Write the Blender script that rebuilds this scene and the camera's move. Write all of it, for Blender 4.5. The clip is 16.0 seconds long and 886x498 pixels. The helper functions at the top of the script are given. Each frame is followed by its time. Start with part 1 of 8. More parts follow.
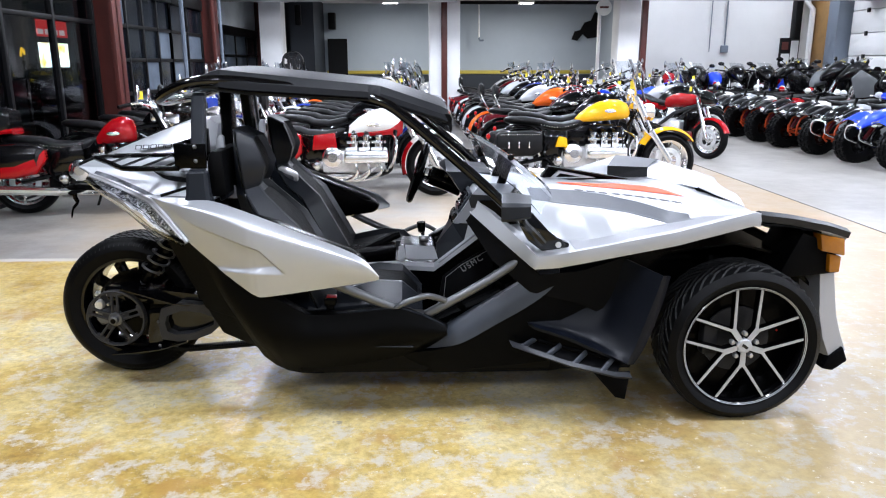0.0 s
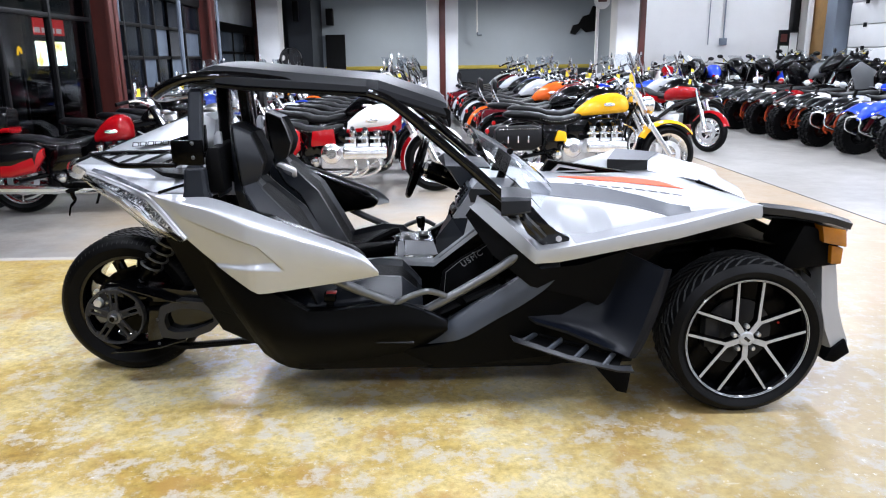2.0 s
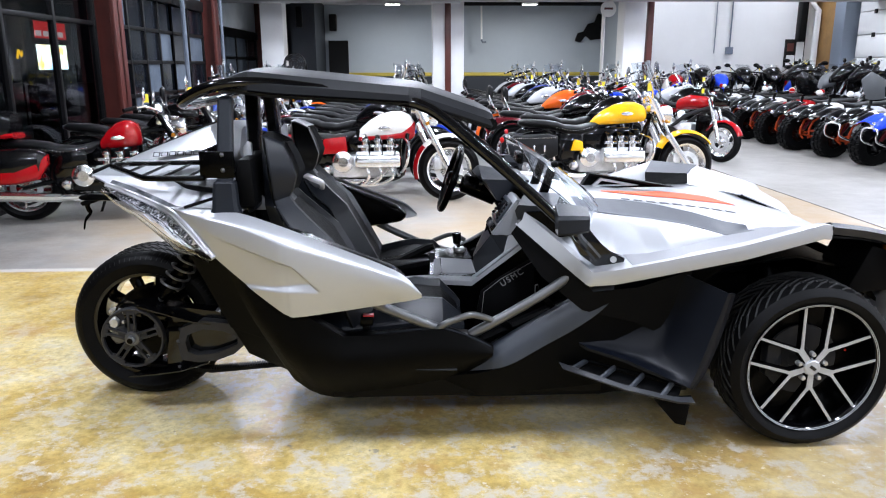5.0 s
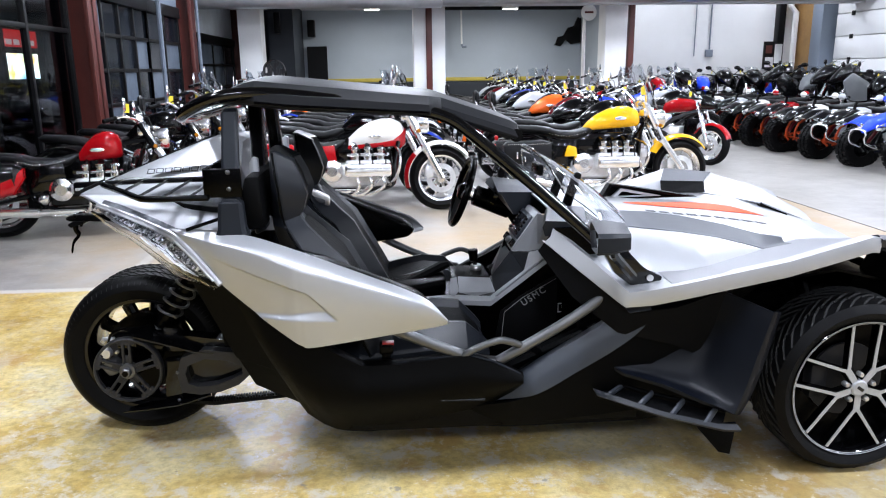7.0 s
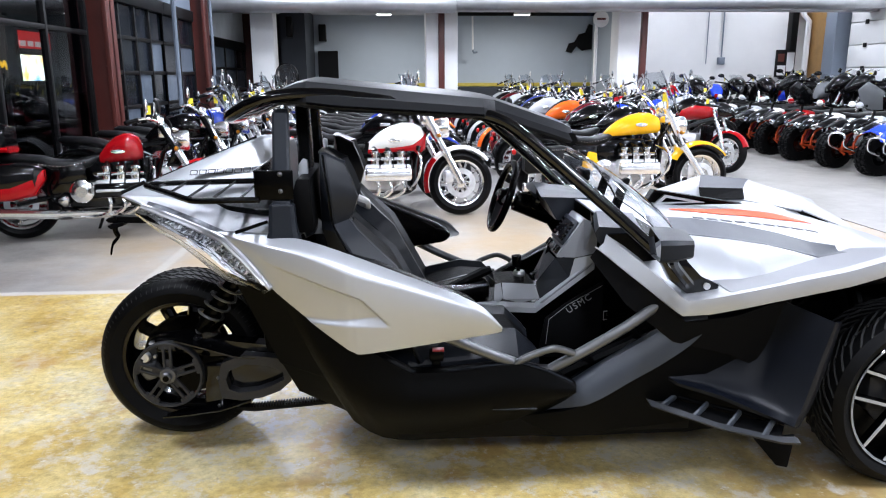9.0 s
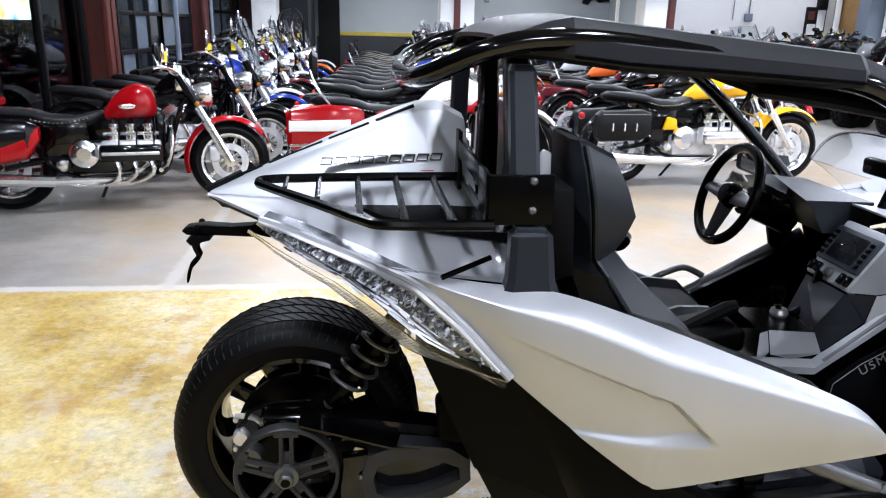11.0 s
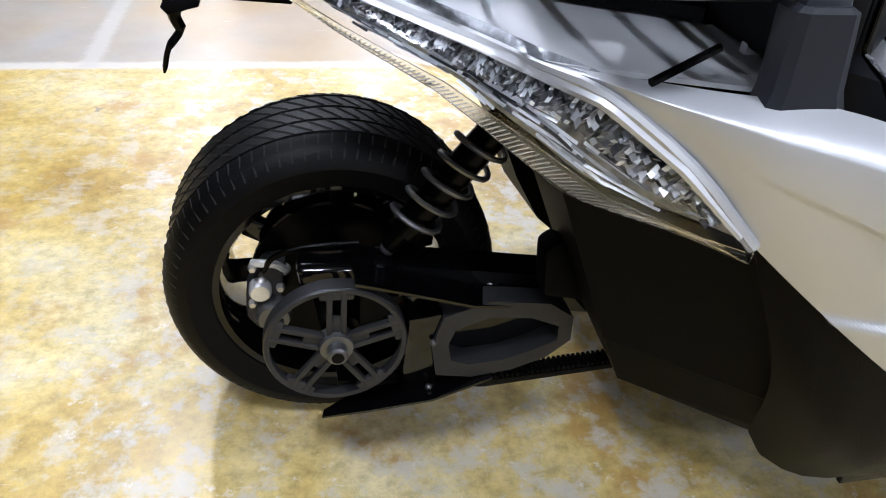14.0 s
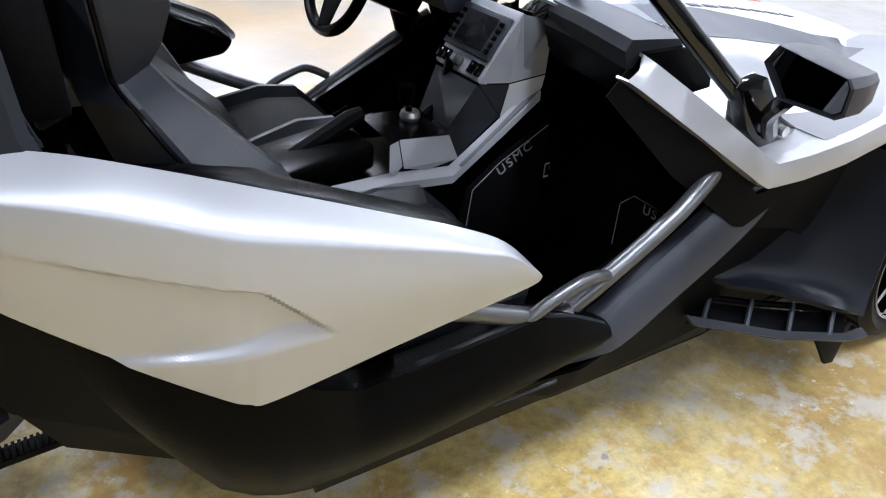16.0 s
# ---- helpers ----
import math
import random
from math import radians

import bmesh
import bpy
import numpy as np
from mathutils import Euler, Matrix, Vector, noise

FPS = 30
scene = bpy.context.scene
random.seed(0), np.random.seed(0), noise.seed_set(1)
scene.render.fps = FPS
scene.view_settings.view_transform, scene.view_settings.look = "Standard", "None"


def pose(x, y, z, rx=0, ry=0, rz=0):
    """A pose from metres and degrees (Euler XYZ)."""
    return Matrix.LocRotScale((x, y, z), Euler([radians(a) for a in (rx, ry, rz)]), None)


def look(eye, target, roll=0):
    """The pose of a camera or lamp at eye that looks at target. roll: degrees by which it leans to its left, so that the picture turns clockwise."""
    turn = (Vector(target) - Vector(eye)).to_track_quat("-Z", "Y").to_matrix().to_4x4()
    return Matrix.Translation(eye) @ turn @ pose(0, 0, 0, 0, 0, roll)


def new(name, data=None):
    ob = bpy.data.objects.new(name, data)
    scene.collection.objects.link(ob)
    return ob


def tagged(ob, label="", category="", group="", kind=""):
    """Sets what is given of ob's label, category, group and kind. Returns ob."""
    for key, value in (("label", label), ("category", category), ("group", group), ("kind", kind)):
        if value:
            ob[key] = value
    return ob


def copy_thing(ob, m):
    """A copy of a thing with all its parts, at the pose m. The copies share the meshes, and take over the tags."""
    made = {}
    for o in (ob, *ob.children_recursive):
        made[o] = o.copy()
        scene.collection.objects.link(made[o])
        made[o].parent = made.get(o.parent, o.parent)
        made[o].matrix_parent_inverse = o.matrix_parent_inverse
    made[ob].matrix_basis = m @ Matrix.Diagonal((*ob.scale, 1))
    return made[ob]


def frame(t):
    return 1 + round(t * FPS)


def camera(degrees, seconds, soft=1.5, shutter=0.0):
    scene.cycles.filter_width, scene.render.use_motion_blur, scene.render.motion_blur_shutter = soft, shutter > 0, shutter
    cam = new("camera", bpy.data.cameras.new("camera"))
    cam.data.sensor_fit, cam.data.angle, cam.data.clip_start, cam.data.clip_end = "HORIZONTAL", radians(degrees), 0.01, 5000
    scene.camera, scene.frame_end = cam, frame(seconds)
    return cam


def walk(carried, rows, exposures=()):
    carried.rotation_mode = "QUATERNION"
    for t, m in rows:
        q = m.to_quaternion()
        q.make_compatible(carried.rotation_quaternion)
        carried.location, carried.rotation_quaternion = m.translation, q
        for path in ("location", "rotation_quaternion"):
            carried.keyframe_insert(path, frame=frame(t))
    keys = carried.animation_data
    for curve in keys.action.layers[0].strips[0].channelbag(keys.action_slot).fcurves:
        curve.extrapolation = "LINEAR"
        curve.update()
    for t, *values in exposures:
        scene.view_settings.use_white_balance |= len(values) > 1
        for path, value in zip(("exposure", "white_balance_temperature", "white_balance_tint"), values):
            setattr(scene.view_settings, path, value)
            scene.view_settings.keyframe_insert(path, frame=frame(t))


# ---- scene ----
cam = camera(62.0, 16.0, 1.1)
PATH = [
    (0, (1.338, -3.475, 1.444), (1.416, -1.537, 0.953), -0.1),
    (0.5, (1.336, -3.467, 1.442), (1.413, -1.53, 0.953), -0.1),
    (1, (1.339, -3.465, 1.441), (1.414, -1.529, 0.945), -0.1),
    (1.5, (1.335, -3.463, 1.441), (1.409, -1.527, 0.944), -0.3),
    (2, (1.339, -3.46, 1.437), (1.417, -1.526, 0.935), -0.6),
    (2.5, (1.337, -3.458, 1.44), (1.417, -1.525, 0.935), -0.8),
    (3, (1.339, -3.452, 1.438), (1.43, -1.522, 0.92), -1.1),
    (3.5, (1.332, -3.442, 1.443), (1.434, -1.508, 0.946), -0.7),
    (4, (1.298, -3.414, 1.441), (1.367, -1.48, 0.936), 0.0),
    (4.2, (1.273, -3.39, 1.439), (1.319, -1.454, 0.939), 0.2),
    (6.3, (1.016, -3.047, 1.447), (1.194, -1.112, 0.976), -0.9),
    (6.5, (1.007, -3.039, 1.449), (1.167, -1.101, 0.983), -0.5),
    (7, (1.01, -3.032, 1.448), (1.16, -1.094, 0.974), -0.7),
    (7.5, (1.017, -3.041, 1.449), (1.159, -1.102, 0.98), -1.2),
    (8, (1.015, -3.047, 1.449), (1.154, -1.107, 0.982), -1.0),
    (8.5, (0.974, -3.018, 1.446), (1.12, -1.081, 0.974), -0.1),
    (9, (0.847, -2.969, 1.436), (0.989, -1.028, 0.977), -0.2),
    (9.5, (0.693, -2.802, 1.392), (0.77, -0.882, 0.837), -0.7),
    (10, (0.564, -2.486, 1.39), (0.573, -0.55, 0.887), -0.7),
    (10.2, (0.485, -2.373, 1.397), (0.492, -0.448, 0.854), 0.1),
    (12.3, (-0.035, -1.315, 1.37), (0.464, 0.523, 0.757), 0.9),
    (12.5, (-0.044, -1.295, 1.345), (0.417, 0.521, 0.644), 1.3),
    (13, (-0.06, -1.291, 1.293), (0.379, 0.452, 0.416), 2.7),
    (13.5, (-0.067, -1.296, 1.254), (0.363, 0.389, 0.267), 3.8),
    (14, (-0.071, -1.3, 1.231), (0.326, 0.312, 0.117), 4.7),
    (14.5, (-0.05, -1.309, 1.22), (0.551, 0.243, 0.112), 6.8),
    (15, (0.053, -1.333, 1.233), (0.802, 0.183, 0.166), 3.6),
    (15.5, (0.282, -1.385, 1.235), (1.128, 0.103, 0.201), 2.7),
    (16, (0.513, -1.466, 1.272), (1.479, -0.049, 0.243), 4.4),
]
EXPOSURES = [(0.0, 0.0), (16.0, 0.0)]

walk(cam, [(t, look(eye, aim, roll)) for t, eye, aim, roll in PATH], EXPOSURES)

# ---- world and light ----
world = bpy.data.worlds.new("world")
scene.world = world
world.use_nodes = True
world.node_tree.nodes["Background"].inputs[0].default_value = (0.0012, 0.0016, 0.0028, 1)
world.node_tree.nodes["Background"].inputs[1].default_value = 1.0

CEIL = 4.3
LAMP_POWER = 140
LAMP_COLOUR = (0.815, 0.88, 1.04)


# ---- small tools ----
def link_mesh(name, bm, material, smooth=35):
    me = bpy.data.meshes.new(name)
    bmesh.ops.recalc_face_normals(bm, faces=bm.faces)
    bm.to_mesh(me)
    bm.free()
    me.materials.append(material)
    if smooth:
        me.polygons.foreach_set("use_smooth", [True] * len(me.polygons))
        me.set_sharp_from_angle(angle=radians(smooth))
    return new(name, me)


def part(name, bm, material, parent, label="", smooth=35):
    ob = link_mesh(name, bm, material, smooth)
    ob.parent = parent
    if label:
        tagged(ob, label)
    return ob


def thing(name, label, category, m=None, group="", kind=""):
    ob = new(name)
    ob.empty_display_size = 0.2
    if m is not None:
        ob.matrix_basis = m
    return tagged(ob, label, category, group, kind)


def box(bm, x0, x1, y0, y1, z0, z1, bevel=0.0, m=None):
    made = bmesh.ops.create_cube(bm, size=1.0)["verts"]
    mat = Matrix.Translation(((x0 + x1) / 2, (y0 + y1) / 2, (z0 + z1) / 2)) @ Matrix.Diagonal((abs(x1 - x0), abs(y1 - y0), abs(z1 - z0), 1))
    bmesh.ops.transform(bm, matrix=mat, verts=made)
    if bevel:
        edges = list({e for v in made for e in v.link_edges})
        res = bmesh.ops.bevel(bm, geom=edges, offset=bevel, segments=2, affect="EDGES", profile=0.5)
        made = list({v for f in res["faces"] for v in f.verts} | {v for v in made if v.is_valid})
    if m is not None:
        bmesh.ops.transform(bm, matrix=m, verts=made)
    return bm


def prism(bm, poly, y0, y1, bevel=0.0, inner=None):
    """A plate: poly of (x, z) between y0 and y1; inner: a second outline of as many corners at y1."""
    a = [bm.verts.new((x, y0, z)) for x, z in poly]
    b = [bm.verts.new((x, y1, z)) for x, z in (inner or poly)]
    n = len(poly)
    faces = [bm.faces.new(a), bm.faces.new(b[::-1])]
    faces += [bm.faces.new((a[i], b[i], b[(i + 1) % n], a[(i + 1) % n])) for i in range(n)]
    if bevel:
        edges = list({e for f in faces for e in f.edges})
        bmesh.ops.bevel(bm, geom=edges, offset=bevel, segments=2, affect="EDGES", profile=0.5)
    return bm


def ring_plate(bm, outer, inner, y0, y1):
    """A frame: the band between two outlines of as many corners, from y0 to y1."""
    n = len(outer)
    rows = [[bm.verts.new((x, y, z)) for x, z in poly] for poly, y in ((outer, y0), (inner, y0), (inner, y1), (outer, y1))]
    for k in range(4):
        p, q = rows[k], rows[(k + 1) % 4]
        for i in range(n):
            bm.faces.new((p[i], p[(i + 1) % n], q[(i + 1) % n], q[i]))
    return bm


def loft(bm, rings, caps=True, closed=True):
    rows = [[bm.verts.new(p) for p in ring] for ring in rings]
    n = len(rows[0])
    for a, b in zip(rows, rows[1:]):
        for i in range(n if closed else n - 1):
            bm.faces.new((a[i], a[(i + 1) % n], b[(i + 1) % n], b[i]))
    if caps and closed:
        bm.faces.new(rows[0][::-1])
        bm.faces.new(rows[-1])
    return bm


def sheet(bm, grid, thick):
    """A shell from a grid of points, thick metres through."""
    g = np.array(grid, float)
    du, dv = np.gradient(g, axis=0), np.gradient(g, axis=1)
    nn = np.cross(du, dv)
    nn /= np.linalg.norm(nn, axis=2, keepdims=True) + 1e-9
    rows, cols = g.shape[:2]
    top = [[bm.verts.new(p) for p in r] for r in g]
    low = [[bm.verts.new(p) for p in r] for r in g - nn * thick]
    for i in range(rows - 1):
        for j in range(cols - 1):
            bm.faces.new((top[i][j], top[i][j + 1], top[i + 1][j + 1], top[i + 1][j]))
            bm.faces.new((low[i][j], low[i + 1][j], low[i + 1][j + 1], low[i][j + 1]))
    rim = [(i, 0) for i in range(rows)] + [(rows - 1, j) for j in range(1, cols)]
    rim += [(i, cols - 1) for i in range(rows - 2, -1, -1)] + [(0, j) for j in range(cols - 2, 0, -1)]
    for (a, b), (c, d) in zip(rim, rim[1:] + rim[:1]):
        bm.faces.new((top[a][b], top[c][d], low[c][d], low[a][b]))
    return bm


def curve_points(pts, n=6):
    """A smooth line through pts."""
    p = [Vector(q) for q in pts]
    p = [2 * p[0] - p[1], *p, 2 * p[-1] - p[-2]]
    out = []
    for i in range(1, len(p) - 2):
        for k in range(n):
            t = k / n
            out.append(0.5 * (2 * p[i] + (p[i + 1] - p[i - 1]) * t + (2 * p[i - 1] - 5 * p[i] + 4 * p[i + 1] - p[i + 2]) * t * t
                              + (3 * p[i] - p[i - 1] - 3 * p[i + 1] + p[i + 2]) * t ** 3))
    return out + [p[-2]]


def tube(bm, pts, r, seg=8, smooth=0, flat=1.0):
    line = curve_points(pts, smooth) if smooth else [Vector(q) for q in pts]
    side = None
    rings = []
    for i, p in enumerate(line):
        d = (line[min(i + 1, len(line) - 1)] - line[max(i - 1, 0)]).normalized()
        if side is None:
            side = d.orthogonal().normalized() if abs(d.y) > 0.9 else d.cross(Vector((0, 1, 0))).normalized()
        side = (side - d * side.dot(d)).normalized()
        up = d.cross(side)
        rr = r[i * (len(r) - 1) // max(len(line) - 1, 1)] if isinstance(r, (list, tuple)) else r
        rings.append([p + rr * (math.cos(a) * side + flat * math.sin(a) * up) for a in (2 * math.pi * k / seg for k in range(seg))])
    return loft(bm, rings)


def lathe(bm, profile, seg=48, m=None, closed=False):
    """Turns a profile of (radius, y) about the y axis."""
    rows = [[bm.verts.new((r * math.cos(a), y, r * math.sin(a))) for r, y in profile] for a in (2 * math.pi * k / seg for k in range(seg))]
    n = len(profile)
    for k in range(seg):
        p, q = rows[k], rows[(k + 1) % seg]
        for i in range(n if closed else n - 1):
            j = (i + 1) % n
            bm.faces.new((p[i], p[j], q[j], q[i]))
    if not closed:
        for e in (0, n - 1):
            if profile[e][0] > 1e-4:
                bm.faces.new([r[e] for r in rows])
    if m is not None:
        bmesh.ops.transform(bm, matrix=m, verts=[v for r in rows for v in r])
    return bm


def rod(bm, a, b, r0, r1=None, seg=10):
    return tube(bm, [a, b], [r0, r0 if r1 is None else r1], seg)


def ball(bm, p, r, flat=(1, 1, 1), seg=12):
    made = bmesh.ops.create_uvsphere(bm, u_segments=seg, v_segments=max(6, seg * 2 // 3), radius=1.0)["verts"]
    bmesh.ops.transform(bm, matrix=Matrix.Translation(p) @ Matrix.Diagonal((r * flat[0], r * flat[1], r * flat[2], 1)), verts=made)
    return bm


def B():
    return bmesh.new()


def lerp_table(x, table):
    return float(np.interp(x, [r[0] for r in table], [r[1] for r in table]))


# ---- materials ----
def material(name, colour, rough=0.5, metal=0.0, var=0.08, scale=6.0, bump=0.0, bump_scale=120.0, coat=0.0, spec=0.5, rough_var=0.1):
    m = bpy.data.materials.new(name)
    m.use_nodes = True
    nt = m.node_tree
    bs = nt.nodes["Principled BSDF"]
    tc = nt.nodes.new("ShaderNodeTexCoord")
    no = nt.nodes.new("ShaderNodeTexNoise")
    no.inputs["Scale"].default_value, no.inputs["Detail"].default_value, no.inputs["Roughness"].default_value = scale, 6, 0.65
    nt.links.new(tc.outputs["Object"], no.inputs["Vector"])
    ramp = nt.nodes.new("ShaderNodeValToRGB")
    ramp.color_ramp.elements[0].position, ramp.color_ramp.elements[1].position = 0.3, 0.7
    ramp.color_ramp.elements[0].color = (*[c * (1 - var) for c in colour], 1)
    ramp.color_ramp.elements[1].color = (*[min(c * (1 + var), 1) for c in colour], 1)
    nt.links.new(no.outputs["Fac"], ramp.inputs["Fac"])
    nt.links.new(ramp.outputs["Color"], bs.inputs["Base Color"])
    mr = nt.nodes.new("ShaderNodeMapRange")
    mr.inputs["To Min"].default_value, mr.inputs["To Max"].default_value = rough * (1 - rough_var), min(rough * (1 + rough_var), 1)
    nt.links.new(no.outputs["Fac"], mr.inputs["Value"])
    nt.links.new(mr.outputs["Result"], bs.inputs["Roughness"])
    bs.inputs["Metallic"].default_value = metal
    bs.inputs["Coat Weight"].default_value = coat
    bs.inputs["Coat Roughness"].default_value = 0.06
    bs.inputs["Specular IOR Level"].default_value = spec
    if bump:
        fine = nt.nodes.new("ShaderNodeTexNoise")
        fine.inputs["Scale"].default_value, fine.inputs["Detail"].default_value = bump_scale, 4
        nt.links.new(tc.outputs["Object"], fine.inputs["Vector"])
        bn = nt.nodes.new("ShaderNodeBump")
        bn.inputs["Strength"].default_value, bn.inputs["Distance"].default_value = bump, 0.002
        nt.links.new(fine.outputs["Fac"], bn.inputs["Height"])
        nt.links.new(bn.outputs["Normal"], bs.inputs["Normal"])
    return m


def glass(name, colour=(1, 1, 1), rough=0.0, ior=1.45):
    m = bpy.data.materials.new(name)
    m.use_nodes = True
    bs = m.node_tree.nodes["Principled BSDF"]
    bs.inputs["Base Color"].default_value = (*colour, 1)
    bs.inputs["Roughness"].default_value = rough
    bs.inputs["IOR"].default_value = ior
    bs.inputs["Transmission Weight"].default_value = 1.0
    return m


def glowing(name, colour, strength):
    m = bpy.data.materials.new(name)
    m.use_nodes = True
    bs = m.node_tree.nodes["Principled BSDF"]
    bs.inputs["Base Color"].default_value = (*colour, 1)
    bs.inputs["Emission Color"].default_value = (*colour, 1)
    bs.inputs["Emission Strength"].default_value = strength
    return m


SILVER = material("silver_paint", (0.415, 0.424, 0.44), 0.42, 0.62, 0.03, 3, 0.06, 900, coat=0.3)
DARK_GREY = material("grey_paint", (0.062, 0.066, 0.076), 0.42, 0.0, 0.05, 3, 0.05, 900, spec=0.16)
# Mid-grey for silver faces that look darker: shade put into the colour.
SHADE_GREY = material("pewter_paint", (0.20, 0.203, 0.215), 0.40, 0.2, 0.05, 3, 0.05, 900, spec=0.3)
ORANGE_DECAL = material("orange_decal", (0.80, 0.075, 0.012), 0.4, 0.0, 0.05, 4, spec=0.12)
BLACK_PLASTIC = material("black_plastic", (0.0011, 0.0012, 0.0015), 0.56, 0, 0.3, 4, 0.35, 420, spec=0.05)
SATIN_BLACK = material("satin_black", (0.0006, 0.0006, 0.0007), 0.26, 0.0, 0.2, 5, 0.05, 300, spec=0.08)
SHEEN_BLACK = material("skirt_plastic", (0.0011, 0.00105, 0.001), 0.44, 0, 0.3, 9, 0.5, 420, spec=0.05)
GLOSS_BLACK = material("gloss_black", (0.0012, 0.0012, 0.0015), 0.1, 0.0, 0.1, 5, coat=0.35, spec=0.25)
GREY_PLASTIC = material("grey_plastic", (0.011, 0.0128, 0.0165), 0.36, 0.0, 0.12, 5, 0.1, 600, spec=0.2)
VINYL = material("seat_vinyl", (0.0088, 0.0102, 0.0132), 0.34, 0, 0.2, 6, 0.25, 500, spec=0.30)
VINYL_DARK = material("seat_insert", (0.001, 0.001, 0.0012), 0.6, 0, 0.2, 6, 0.4, 500, spec=0.08)
ROOF_GREY = material("roof_shell", (0.0085, 0.009, 0.0105), 0.45, 0.0, 0.1, 4, 0.15, 500, spec=0.14)
RUBBER = material("tyre_rubber", (0.0024, 0.0024, 0.0027), 0.46, 0, 0.35, 9, 0.35, 260, spec=0.10)
CHROME = material("chrome", (0.92, 0.92, 0.93), 0.20, 1.0, 0.08, 6)
ALLOY = material("brushed_alloy", (0.62, 0.61, 0.60), 0.34, 0.85, 0.06, 20)
ENGINE = material("cast_alloy", (0.66, 0.66, 0.67), 0.38, 0.65, 0.25, 9, 0.3, 160)
GREY_CAST = material("grey_cast", (0.028, 0.028, 0.030), 0.4, 0.3, 0.15, 12, 0.3, 300, spec=0.25)
STEEL_TUBE = material("frame_tube", (0.12, 0.122, 0.126), 0.36, 0.75, 0.1, 10)
AMBER = material("amber_lens", (0.30, 0.105, 0.004), 0.15, 0, 0.1, 30, coat=0.8)
RED_LENS = material("red_lens", (0.45, 0.01, 0.01), 0.15, 0, 0.1, 30, coat=0.8)
CLEAR = glass("clear_lens", (0.97, 0.97, 0.97), 0.02, 1.3)
SCREEN = glass("windscreen", (0.86, 0.88, 0.90), 0.0, 1.42)
SILL_GREY = material("sill_plastic", (0.030, 0.035, 0.044), 0.36, 0.0, 0.12, 5, 0.2, 600, spec=0.35)
MIRROR = material("mirror_glass", (0.85, 0.86, 0.88), 0.02, 1.0, 0.01, 2)
DISPLAY = material("display_glass", (0.01, 0.01, 0.012), 0.08, 0, 0.05, 3, coat=0.8)
WHITE_PRINT = material("white_print", (0.22, 0.22, 0.22), 0.6)
DARK_TRIM = material("dark_letter", (0.05, 0.05, 0.05), 0.2, 0.8)
SILVER_TRIM = material("silver_trim", (0.40, 0.41, 0.428), 0.36, 0.15, 0.04, 4, 0.05, 600, coat=0.2)
RED_TRIM = material("red_letter", (0.35, 0.01, 0.01), 0.3)
YELLOW_TAG = material("yellow_tag", (0.75, 0.6, 0.03), 0.6)


